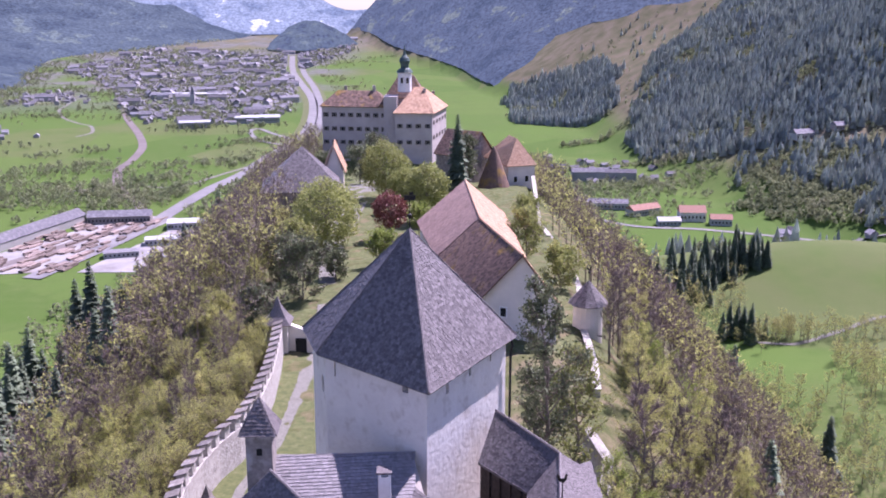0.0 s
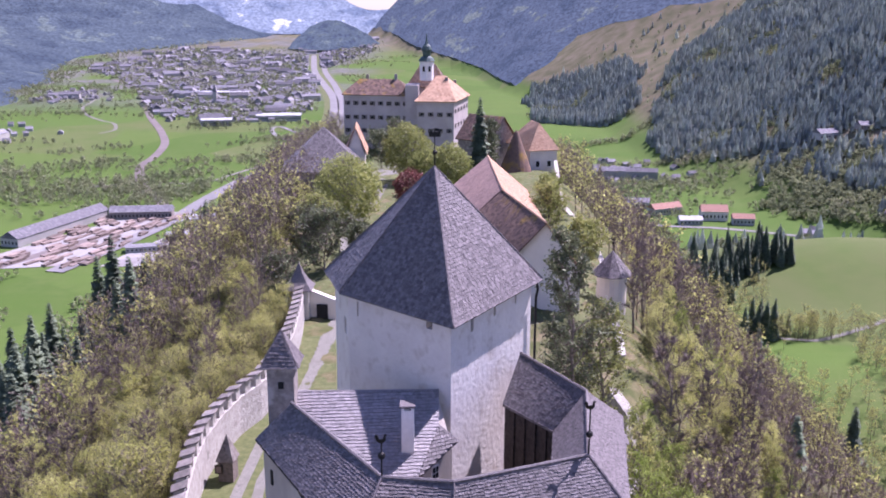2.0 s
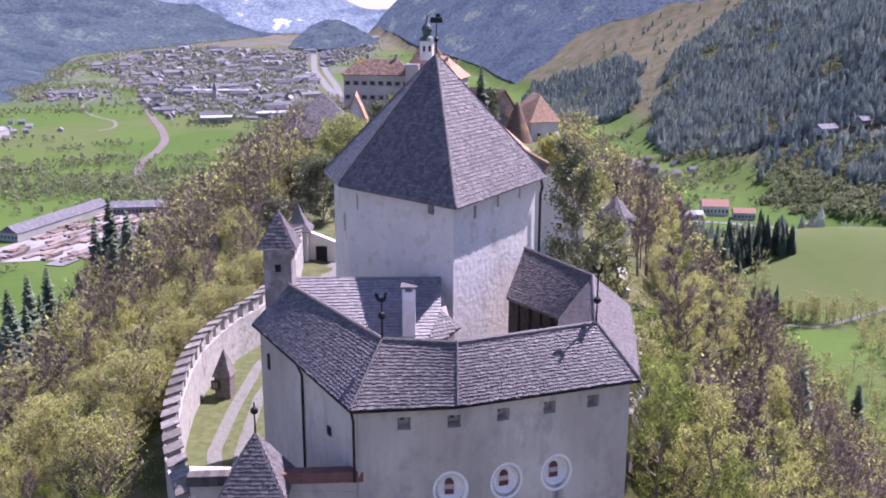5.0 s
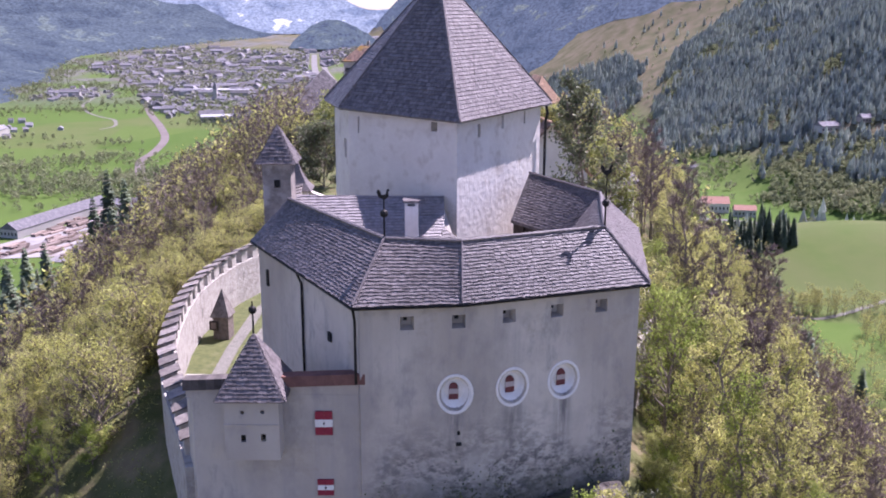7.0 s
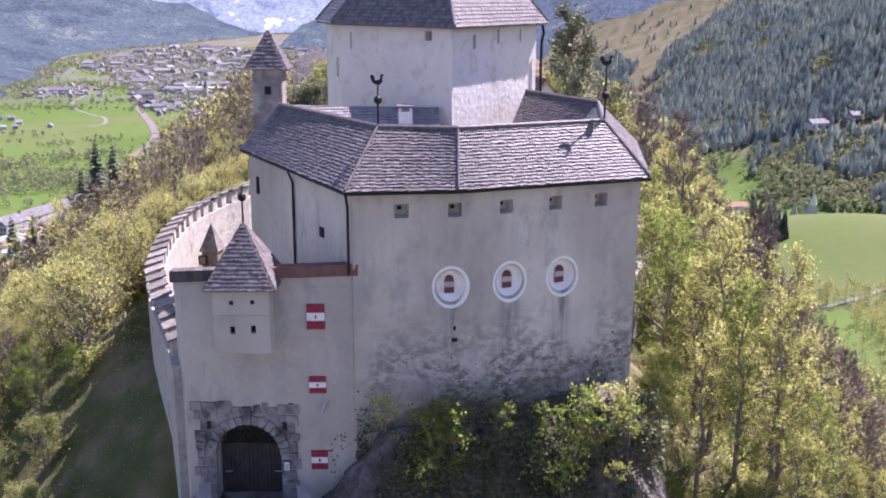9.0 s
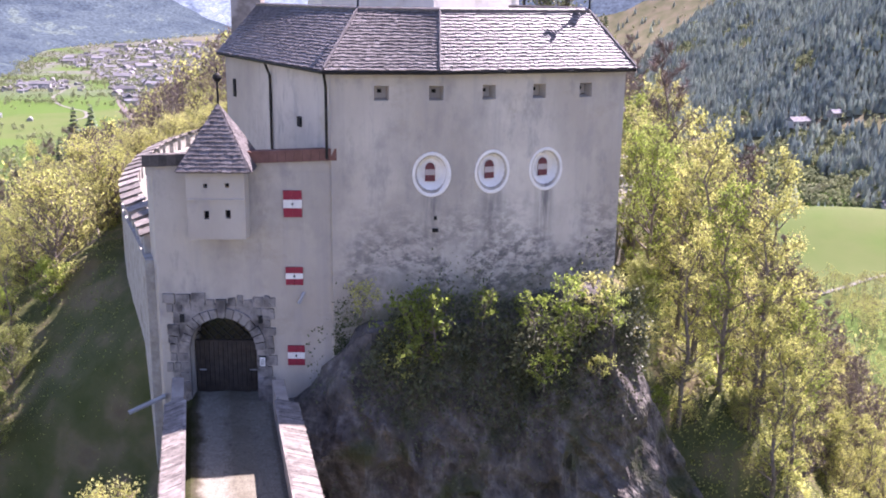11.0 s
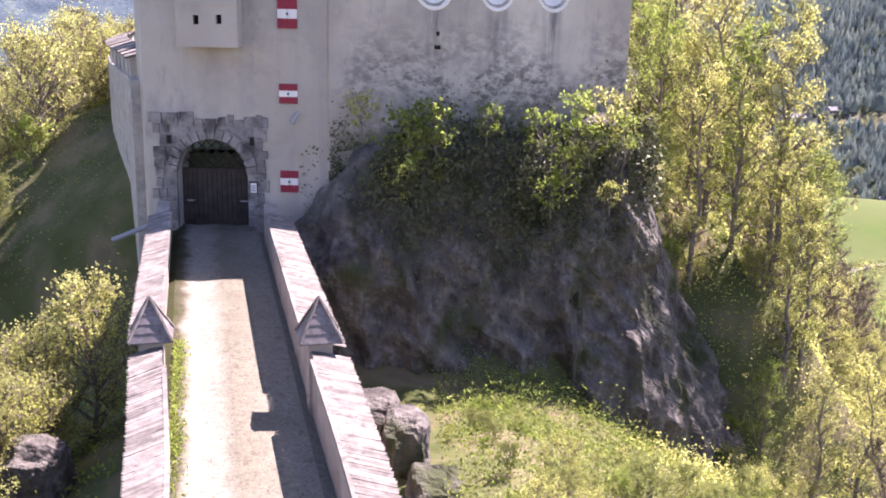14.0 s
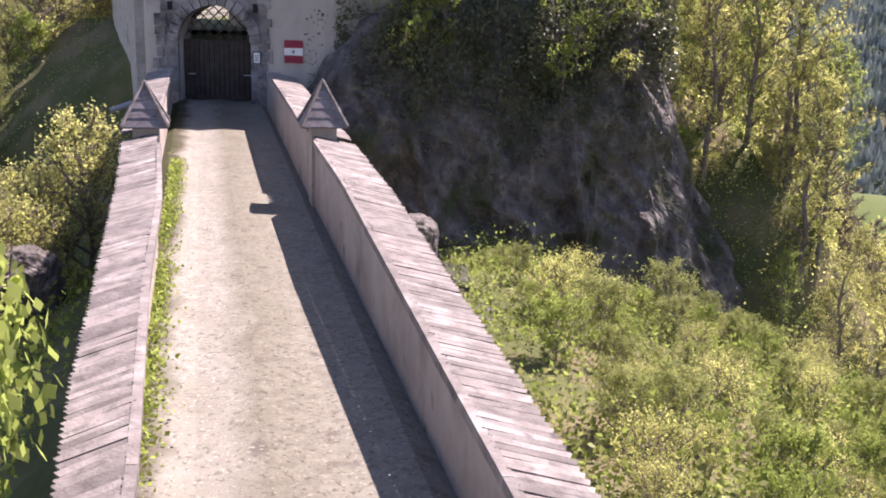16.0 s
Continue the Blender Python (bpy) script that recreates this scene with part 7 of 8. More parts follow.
def build_hall():
    h = thing("hall", "long bent castle hall with mossy brown tiled roofs, right slopes tan and paled for sunlight", "hall")
    ridge = [(13.0, 112.6), (9.0, 132.4), (8.3, 160.6)]
    left = [(8.2, 114.4), (2.9, 133.0), (0.2, 155.5)]
    right = [(17.6, 110.8), (15.6, 132.5), (15.0, 161.5)]
    eave, top = 7.2, 13.0
    walls = Geo()
    inl, inr = [(x + 0.5, y + (0.7 if k == 0 else 0)) for k, (x, y) in enumerate(left)], [(x - 0.5, y + (0.7 if k == 0 else 0)) for k, (x, y) in enumerate(right)]
    for k in (0, 1):
        walls.prism([inl[k], inr[k], inr[k + 1], inl[k + 1]], -2.0, eave + 0.1)
    for k, (a, r, b) in enumerate(((inl[0], ridge[0], inr[0]), (inl[2], ridge[2], inr[2]))):
        dy = 0.7 if k == 0 else -0.5
        walls.v += [(*a, eave), (*b, eave), (r[0], r[1] + dy, top - 0.3)]
        m = len(walls.v)
        walls.f.append((m - 3, m - 2, m - 1))
    part("wall", walls, PLASTER_PALE, h)
    # right slopes: tan tiles, with sunlight put into their paler colour
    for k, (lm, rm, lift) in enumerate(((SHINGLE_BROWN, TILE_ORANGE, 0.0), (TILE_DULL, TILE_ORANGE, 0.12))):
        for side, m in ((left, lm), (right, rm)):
            q = [(*side[k], eave - 0.1 + lift), (*side[k + 1], eave - 0.1 + lift), (*ridge[k + 1], top + lift), (*ridge[k], top + lift)]
            deck, tiles = Geo(), Geo()
            A, B, C, D = [Vector(c) for c in q]
            for n in range(10):
                roof_plane(deck, [tuple(A.lerp(B, n / 10)), tuple(A.lerp(B, (n + 1) / 10)), tuple(D.lerp(C, (n + 1) / 10)), tuple(D.lerp(C, n / 10))], 0.15)
            slope = part("roof_slope", deck, m, h)
            shingles(tiles, q, 0.34, (0.22, 0.42), 0.05)
            part("tiles", tiles, m, slope, kind="stuff")
        b = Geo()
        a, c = Vector((*ridge[k], top + lift + 0.08)), Vector((*ridge[k + 1], top + lift + 0.08))
        b.tube([a.lerp(c, n / 16) for n in range(17)], [0.13 + 0.03 * (n % 2) for n in range(17)], 6)
        part("ridge_tiles", b, TILE_ORANGE, h)
    for s2, z in ((2.4, 5.4), (6.2, 5.4)):
        x, y, r = along(inl[0], inr[0], s2, 0.02)
        f = Geo()
        f.box(pose(x, y, z, rz=r), 1.0, 0.1, 1.4, base=False)
        win = part("window", f, WHITEWASH, h)
        q = Geo()
        q.box(pose(x, y, z, rz=r) @ Matrix.Translation((0, -0.05, 0)), 0.7, 0.06, 1.1, base=False)
        part("pane", q, DARK, win)


build_hall()

# round turret on the south wall
rt_t = thing("round_turret", "round plastered wall turret with a conical shingled roof", "turret")
g = Geo()
g.lathe(22.2, 119.0, [(2.0, -6.0), (1.9, 5.1)], 20)
part("wall", g, PLASTER_PALE, rt_t)
g, s = Geo(), Geo()
n = 10
eave_r = [(22.2 + 2.5 * math.cos(2 * math.pi * i / n), 119.0 + 2.5 * math.sin(2 * math.pi * i / n), 5.0) for i in range(n)]
for i in range(n):
    q = [eave_r[i], eave_r[(i + 1) % n], (22.2, 119.0, 7.9)]
    roof_plane(g, q, 0.1)
    shingles(s, q, 0.3, (0.2, 0.35), 0.05)
part("roof", g, SHINGLE, rt_t)
part("shingles", s, SHINGLE, rt_t, kind="stuff")
weather_vane(22.2, 119.0, 7.8, 1.5)

# curtain wall along the right edge of the ridge
cw = thing("curtain_wall", "low plastered curtain wall with a pale coping", "castle wall")
line = [(19.4, 96), (20.5, 104), (21.5, 117), (24.5, 140), (25.6, 160), (24.0, 186), (28.5, 236)]
g, c = Geo(), Geo()
for a, b in zip(line, line[1:]):
    a, b = Vector(a), Vector(b)
    u = (b - a).normalized()
    nn = Vector((-u.y, u.x)) * 0.35
    za, zb = [2.6 - 3.0 * float(smooth(90, 170, p.y)) for p in (a, b)]
    g.prism([tuple(a - nn), tuple(b - nn), tuple(b + nn), tuple(a + nn)], -16, [za, zb, zb, za])
    nn = nn * 1.25
    c.prism([tuple(a - nn), tuple(b - nn), tuple(b + nn), tuple(a + nn)], [za + 0.01, zb + 0.01, zb + 0.01, za + 0.01], [za + 0.22, zb + 0.22, zb + 0.22, za + 0.22])
part("wall", g, STONE, cw)
part("coping", c, STONE, cw)

# bastion with a board roof beside the right wing
bs = thing("bastion", "half-ruined stone bastion with a weathered lean-to roof", "bastion")
g = Geo()
g.prism([(11.5, 55.0), (12.5, 59.3), (12.5, 63.5), (11.5, 64.5), (10.8, 60.0)], -8.0, [10.4, 10.3, 10.3, 10.4, 11.0])
part("wall", g, STONE, bs)
g, s = Geo(), Geo()
q = [(11.7, 54.6, 10.9), (12.85, 59.4, 10.6), (12.85, 64.0, 10.8), (11.2, 60.6, 12.2)]
for tri in ([q[0], q[1], q[3]], [q[1], q[2], q[3]]):
    roof_plane(g, tri, 0.12)
    shingles(s, tri, 0.24, (0.16, 0.34), 0.04)
part("roof", g, SHINGLE, bs)
part("shingles", s, SHINGLE, bs, kind="stuff")
ow = thing("outwork_wall", "low broken rubble wall on the castle's slope", "castle wall")
g = Geo()
pts = [(13.5, 62), (15.4, 66), (15.9, 71), (17.2, 76), (16.4, 82)]
for a, b in zip(pts, pts[1:]):
    g.prism([a, b, (b[0] - 0.8, b[1] + 0.3), (a[0] - 0.8, a[1] + 0.3)], -8, [4.6 + 0.5 * math.sin(a[1]), 4.8 + 0.5 * math.sin(b[1]), 4.8, 4.6])
part("wall", g, STONE, ow)

# square tower-like barn with a pyramid roof, and the small gate beside it
bn = thing("corner_tower", "square stone corner tower with a grey shingled pyramid roof", "tower")
P4 = [(-31.2, 192.0), (-14.8, 194.5), (-17.0, 210.5), (-32.5, 206.0)]
g = Geo()
g.prism(inset(P4, 0.5), -16, 4.6)
part("wall", g, ASHLAR, bn)
g, s = Geo(), Geo()
for i in range(4):
    q = [(*P4[i], 4.5), (*P4[(i + 1) % 4], 4.5), (-23.6, 201.0, 12.6)]
    roof_plane(g, q, 0.12)
    shingles(s, q, 0.45, (0.3, 0.5), 0.05)
part("roof", g, SHINGLE, bn)
part("shingles", s, SHINGLE, bn, kind="stuff")
gable_house("gate_lodge", "small gate lodge with a pale orange tiled roof", "house", [(-16.0, 212), (-16.6, 222), (-20.6, 221.6), (-20.0, 211.6)], -8, 5.2, 11.0, PLASTER_PALE, TILE_ORANGE)

# house with the round tower at the right edge
gable_house("castle_house", "tall plastered castle house with an orange tiled hipped roof", "house", [(29.3, 240.0), (27.5, 254.0), (18.0, 252.0), (22.5, 238.0)], -16, 2.0, 8.0, PLASTER_PALE, TILE_ORANGE, hip=(4.0, 4.0),
            windows=[(3, 5.0, -1.5, 0.9, 1.4), (3, 5.0, -5.5, 0.9, 1.4), (3, 2.0, -1.5, 0.9, 1.4)])
rd = thing("round_tower", "round white tower with a dark conical roof", "tower")
g = Geo()
g.lathe(18.8, 236.0, [(3.9, -16.0), (3.9, -4.0)], 24)
part("wall", g, WHITEWASH, rd)
g = Geo()
g.lathe(18.8, 236.0, [(4.5, -4.2), (3.2, -0.5), (1.5, 4.0), (0.5, 6.6), (0.1, 7.2)], 24)
part("roof", g, SHINGLE_BROWN, rd)
gable_house("brown_house", "castle outbuilding with a dark brown roof", "house", [(20.0, 256.0), (12.0, 262.0), (5.0, 255.0), (13.0, 248.0)], -16, 2.5, 8.5, ASHLAR, SHINGLE_BROWN)


def build_palace():
    p = thing("palace", "large pale renaissance palace with red tiled roofs and a clock turret", "palace")

    def wing(plan, z0, eave, ridge, roof_mat, hips, sides):
        g = Geo()
        g.prism(plan, z0, eave)
        part("wall", g, PLASTER_PINK, p)
        a, b, c, d = [Vector(q) for q in plan]
        ra, rb = (a + d) / 2, (b + c) / 2
        u = (rb - ra).normalized()
        e = inset(plan, -0.7)
        E = [(*q, eave - 0.1) for q in e]
        R1, R2 = (*(ra + u * hips), ridge), (*(rb - u * hips), ridge)
        for f in ([E[0], E[1], R2, R1], [E[2], E[3], R1, R2], [E[3], E[0], R1], [E[1], E[2], R2]):
            k, s = Geo(), Geo()
            roof_plane(k, f, 0.2)
            slope = part("roof_slope", k, roof_mat, p)
            shingles(s, f, 0.8, (0.6, 1.0), 0.06)
            part("tiles", s, roof_mat, slope, kind="stuff")
        for i, n, floors in sides:
            a, b = Vector(plan[i]), Vector(plan[(i + 1) % 4])
            ln = (b - a).length
            for fl in floors:
                for j in range(n):
                    x, y, r = along(plan[i], plan[(i + 1) % 4], ln * (j + 0.5) / n, 0.03)
                    m = pose(x, y, fl, rz=r)
                    f = Geo()
                    f.box(m, 0.95, 0.12, 1.5, base=False)
                    win = part("window", f, PLASTER_PINK, p)
                    q = Geo()
                    q.box(m @ Matrix.Translation((0, -0.06, 0)), 0.75, 0.06, 1.3, base=False)
                    part("pane", q, DARK, win)
                    for sd in (-1, 1):
                        q = Geo()
                        q.box(m @ Matrix.Translation((sd * 0.68, -0.06, 0)), 0.4, 0.08, 1.45, base=False)
                        part("shutter", q, WOOD_DARK, win)

    wing([(-33.0, 340.0), (-10.0, 336.0), (-8.5, 348.0), (-32.0, 352.0)], -34, 5.4, 10.2, SHINGLE_BROWN, 5, [(0, 8, (2.4, -2.4, -7.0))])
    wing([(-7.5, 331.0), (5.0, 330.0), (10.3, 352.0), (-5.0, 356.0)], -34, 4.0, 11.5, TILE_ORANGE, 5.5, [(0, 4, (-0.5, -6.0)), (1, 5, (0.5, -4.5))])
    g = Geo()
    g.prism([(-11.5, 334.0), (-7.0, 333.5), (-6.5, 341), (-11.0, 341.5)], -34, 9.0)
    part("stair_tower", g, PLASTER_PINK, p)
    wing([(-11.0, 352.0), (2.0, 350.0), (3.0, 362.0), (-10.0, 364.0)], -34, 7.0, 14.5, SHINGLE_BROWN, 4, [])
    t = Geo()
    t.lathe(-4.3, 342.0, [(2.4, 10.0), (2.4, 16.6)], 8)
    tur = part("clock_turret", t, WHITEWASH, p, "white octagonal clock turret")
    for a in (-115, -65):
        q = Geo()
        q.box(pose(-4.3 + 2.3 * math.cos(radians(a)), 342 + 2.3 * math.sin(radians(a)), 13.0, rz=a + 90), 0.8, 0.15, 1.8)
        part("louvre", q, DARK, tur)
    t = Geo()
    t.lathe(-4.3, 342.0, [(2.9, 16.5), (2.2, 17.6), (1.3, 18.2), (1.5, 19.4), (1.9, 20.4), (1.5, 21.4), (0.6, 22.4), (0.35, 23.4), (0.1, 25.6)], 12)
    part("onion_dome", t, COPPER, tur, "dark green copper onion dome")
    for x, y, z in ((-25, 346, 9.5), (2.5, 340, 9.0), (5.5, 347, 7.5), (-15, 343, 9.8)):
        k = Geo()
        k.box(pose(x, y, z), 1.0, 1.0, 2.2)
        part("chimney", k, ASHLAR, p)


build_palace()

# garden lawn, lane and court beyond the keep
g = Geo()
gx, gy = np.linspace(-21, 26, 24), np.linspace(109.1, 332, 90)
GX, GY = np.meshgrid(gx, gy)
GZ = hill(GX, GY) + 0.05
idx = np.arange(GX.size).reshape(GX.shape)
g.v = np.stack([GX.ravel(), GY.ravel(), GZ.ravel()], 1).tolist()
g.f = np.stack([idx[:-1, :-1].ravel(), idx[:-1, 1:].ravel(), idx[1:, 1:].ravel(), idx[1:, :-1].ravel()], 1).tolist()
tagged(part("garden_lawn", g, GRASS), "lawn of the upper castle garden", "lawn", kind="structure")
g = Geo()
for y0, y1, xa, xb, w in ((115, 150, -11, -14.0, 2.5), (150, 185, -14.0, -14.5, 3.2), (185, 225, -14.5, -13.0, 5.0), (225, 260, -13.0, -14.0, 7.0)):
    for i in range(6):
        u, v = i / 6, (i + 1) / 6
        ya, yb = y0 + (y1 - y0) * u, y0 + (y1 - y0) * v
        xa2, xb2 = xa + (xb - xa) * u, xa + (xb - xa) * v
        g.face([(xa2 - w / 2, ya, float(hill(-5, ya)) + 0.1), (xa2 + w / 2, ya, float(hill(-5, ya)) + 0.1), (xb2 + w / 2, yb, float(hill(-5, yb)) + 0.1), (xb2 - w / 2, yb, float(hill(-5, yb)) + 0.1)])
tagged(part("garden_lane", g, GRAVEL), "pale gravel lane through the castle garden", "path", kind="structure")

# ---- valley ----


def ribbon(name, label, pts, width, material, lift=0.6, category="road"):
    g = Geo()
    fine = []
    P = [Vector(p) for p in pts]
    for i in range(len(P) - 1):
        p0, p1, p2, p3 = P[max(i - 1, 0)], P[i], P[i + 1], P[min(i + 2, len(P) - 1)]
        for k in range(10):
            t = k / 10
            fine.append(0.5 * ((2 * p1) + (p2 - p0) * t + (2 * p0 - 5 * p1 + 4 * p2 - p3) * t * t + (3 * p1 - p0 - 3 * p2 + p3) * t ** 3))
    fine.append(P[-1])
    for i, p in enumerate(fine):
        d = (fine[min(i + 1, len(fine) - 1)] - fine[max(i - 1, 0)]).normalized()
        nn = Vector((-d.y, d.x)) * width / 2
        for q in (p + nn, p - nn):
            g.v.append((q.x, q.y, float(hill(p.x, p.y)) + lift))
    g.f = [(2 * i, 2 * i + 1, 2 * i + 3, 2 * i + 2) for i in range(len(fine) - 1)]
    tagged(part(name, g, material), label, category, kind="structure")


ribbon("highway", "grey trunk road through the valley", [(-478, 3771), (-416, 3290), (-331, 2814), (-264, 2439), (-225, 2077), (-215, 1837), (-226, 1696), (-244, 1552), (-257, 1418), (-280, 1313), (-295, 1203), (-306, 1100), (-323, 1013), (-360, 880)], 20, ASPHALT, 1.0)
ribbon("highway_verge", "worn verge beside the trunk road", [(-464, 3771), (-393, 3250), (-308, 2758), (-245, 2345), (-213, 2016), (-205, 1790)], 62, GRASS, 0.5)
ribbon("highway_lane", "second carriageway of the trunk road", [(-451, 3771), (-370, 3212), (-284, 2702), (-225, 2251), (-200, 1955), (-196, 1740)], 18, ASPHALT, 1.0)
ribbon("slip_road", "curved slip road of the trunk road", [(-150, 1690), (-180, 1704), (-227, 1759), (-276, 1838), (-311, 1901), (-320, 1860), (-287, 1751), (-239, 1696)], 9, ASPHALT, 1.2)
ribbon("railway", "railway line through the valley meadows", [(-973, 2944), (-814, 2657), (-701, 2336), (-606, 2052), (-530, 1852), (-476, 1687), (-454, 1549), (-447, 1447), (-400, 1300), (-340, 1180), (-345, 1080), (-390, 960), (-470, 800)], 14, BALLAST)
ribbon("field_road", "pale field road in the meadows", [(-808, 2223), (-751, 2086), (-688, 1992), (-648, 1946), (-617, 1854), (-629, 1804)], 7, GRAVEL)
ribbon("farm_road", "pale village road in the meadows", [(-1000, 2800), (-905, 2600), (-840, 2400), (-808, 2223)], 7, GRAVEL)
ribbon("lane_valley", "pale lane along the foot of the castle hill", [(-470, 1290), (-400, 1330), (-330, 1320), (-285, 1420), (-250, 1500)], 7, GRAVEL)
ribbon("valley_road", "village road at the foot of the mountain", [(150, 1230), (230, 1090), (320, 1060), (420, 1010), (520, 940)], 8, ASPHALT)
ribbon("hill_road", "pale farm track on the meadow hill", [(164, 451), (181, 445), (195, 451), (216, 463), (241, 475), (301, 485)], 3, GRAVEL, 0.4)
g = Geo()
g.face([(-470, 880, FLOOR + 0.5), (-345, 905, FLOOR + 0.5), (-285, 1130, FLOOR + 0.5), (-345, 1150, FLOOR + 0.5)])
g.face([(-325, 900, FLOOR + 0.5), (-270, 900, FLOOR + 0.5), (-205, 1130, FLOOR + 0.5), (-265, 1120, FLOOR + 0.5)])
tagged(part("timber_yard_ground", g, YARD), "concrete ground of the sawmill yards", "yard", kind="structure")


def valley_building(name, label, x, y, w, d, h, rz, wall_mat, roof_mat, flat=False, z=None):
    b = thing(name, label, "building", "valley buildings")
    z = float(hill(x, y)) if z is None else z
    m = pose(x, y, z, rz=rz)
    g = Geo()
    g.box(m, w, d, h)
    part("wall", g, wall_mat, b)
    r = Geo()
    e = 0.6
    rh = 0.6 if flat else 0.33 * min(w, d)
    pts = [(-w / 2 - e, -d / 2 - e, h), (w / 2 + e, -d / 2 - e, h), (w / 2 + e, d / 2 + e, h), (-w / 2 - e, d / 2 + e, h)]
    if w >= d:
        rid = [(-w / 2 - e, 0, h + rh), (w / 2 + e, 0, h + rh)]
    else:
        rid = [(0, -d / 2 - e, h + rh), (0, d / 2 + e, h + rh)]
    r.v = [tuple(m @ Vector(q)) for q in pts + rid]
    r.f = [(0, 1, 5, 4), (2, 3, 4, 5), (3, 0, 4), (1, 2, 5), (3, 2, 1, 0)] if w >= d else [(1, 2, 5, 4), (3, 0, 4, 5), (0, 1, 4), (2, 3, 5), (3, 2, 1, 0)]
    part("roof", r, roof_mat, b)
    n = max(2, int(w / 4))
    for i in range(n):
        q = Geo()
        q.box(m @ pose(-w / 2 + w * (i + 0.5) / n, -d / 2 - 0.05, h * 0.5), w / n * 0.4, 0.2, h * 0.3, base=False)
        part("window", q, DARK, b)
    return b


valley_building("sawmill_hall", "long dark sawmill hall beside the timber yard", -418, 1045, 22, 150, 9, -18, FAR_WALL, FAR_ROOF)
valley_building("sawmill_shed", "brown sawmill shed at the yard's end", -345, 1110, 70, 18, 9, 6, ASHLAR, FAR_ROOF)
valley_building("factory_hall", "white factory hall with a metal roof", -262, 1085, 44, 24, 8, 10, FAR_WALL, HALL_ROOF, True)
valley_building("factory_hall", "white factory hall with a metal roof", -270, 1010, 38, 16, 7, 12, FAR_WALL, HALL_ROOF, True)
valley_building("factory_hall", "grey low factory hall", -300, 960, 34, 14, 6, 15, FAR_WALL, FAR_ROOF, True)
valley_building("factory_hall", "white low factory hall", -250, 945, 30, 14, 6, 15, FAR_WALL, HALL_ROOF, True)
valley_building("big_hall", "large white industrial hall at the edge of town", -330, 2010, 90, 45, 12, 8, FAR_WALL, HALL_ROOF, True)
valley_building("big_hall", "grey industrial hall at the edge of town", -440, 1930, 60, 36, 12, 12, FAR_WALL, HALL_ROOF, True)
valley_building("big_hall", "long white industrial hall in the town", -560, 2480, 160, 40, 12, 3, FAR_WALL, HALL_ROOF, True)
valley_building("barn", "farm building with a red roof", 268, 1140, 40, 16, 8, 25, FAR_WALL, TILE_RED)
valley_building("farmhouse", "yellowish farmhouse with a red roof", 318, 1110, 30, 20, 11, -5, PLASTER_PALE, TILE_RED)
valley_building("farmhouse", "white farmhouse with a red roof", 345, 1085, 24, 14, 8, -8, FAR_WALL, TILE_RED)
valley_building("farm_row", "long low farm building with a brown roof", 225, 1175, 62, 14, 8, -8, FAR_WALL, FAR_ROOF)
valley_building("farmhouse", "white farmhouse beside the meadow", 285, 1085, 26, 12, 6, 0, FAR_WALL, HALL_ROOF)
valley_building("mountain_farm", "mountain farmhouse with a grey roof", 512, 1290, 34, 16, 9, 20, FAR_WALL, FAR_ROOF)
valley_building("mountain_barn", "mountain barn with a grey roof", 556, 1268, 30, 14, 6, 10, ASHLAR, FAR_ROOF)
ch = valley_building("church", "town church with a pointed steeple", -520, 2300, 16, 34, 16, 10, FAR_WALL, FAR_ROOF)
g = Geo()
g.box(pose(-520, 2278, FLOOR), 9, 9, 30)
tower = part("tower", g, FAR_WALL, ch)
g = Geo()
g.pyramid([(-525, 2273), (-515, 2273), (-515, 2283), (-525, 2283)], FLOOR + 30, (-520, 2278, FLOOR + 52))
part("spire", g, FAR_ROOF, tower)


def stacks():
    r = random.Random(4)
    g = Geo()
    for _ in range(150):
        t, s = r.random(), r.random()
        x, y = -440 + 100 * s + 45 * t, 895 + 235 * t
        g.box(pose(x, y, FLOOR + 0.4, rz=-18 + r.uniform(-4, 4)), r.uniform(3, 7), r.uniform(8, 20), r.uniform(1.2, 3.2))
    tagged(part("timber_stacks", g, TIMBER), "stacks of sawn timber and logs in the yard", "timber", kind="stuff")


stacks()


def houses(name, label, spots, seed):
    r = random.Random(seed)
    walls, roofs = Geo(), Geo()
    for x, y in spots:
        w, d, h = r.uniform(8, 14), r.uniform(7, 10.5), r.uniform(3.5, 7)
        if r.random() < 0.06:
            w, d, h = r.uniform(25, 50), r.uniform(12, 18), r.uniform(8, 14)
        m = pose(x, y, float(hill(x, y)) - 0.5, rz=r.choice((0, 90)) + r.gauss(10, 12))
        walls.box(m, w, d, h)
        rh = r.uniform(0.3, 0.45) * d
        k = len(roofs.v)
        roofs.v += [tuple(m @ Vector(q)) for q in ((-w / 2 - .6, -d / 2 - .6, h - .2), (w / 2 + .6, -d / 2 - .6, h - .2), (w / 2 + .6, d / 2 + .6, h - .2), (-w / 2 - .6, d / 2 + .6, h - .2), (-w / 2 - .6, 0, h + rh), (w / 2 + .6, 0, h + rh))]
        roofs.f += [(k, k + 1, k + 5, k + 4), (k + 2, k + 3, k + 4, k + 5), (k + 3, k, k + 4), (k + 1, k + 2, k + 5)]
    t = thing(name, label, "town", kind="stuff")
    part("walls", walls, FAR_WALL, t, kind="stuff")
    part("roofs", roofs, FAR_ROOF, t, kind="stuff")


rv = random.Random(12)
TOWN = [(-1200, 3355), (-1155, 3574), (-1052, 3960), (-813, 3960), (-573, 3754), (-404, 3289), (-283, 2144), (-350, 1958), (-423, 1876), (-481, 1852), (-638, 2150), (-814, 2657), (-999, 3009)]
SUBURB = [(-573, 3754), (-501, 4107), (-288, 4439), (-247, 4030), (-386, 3350)]


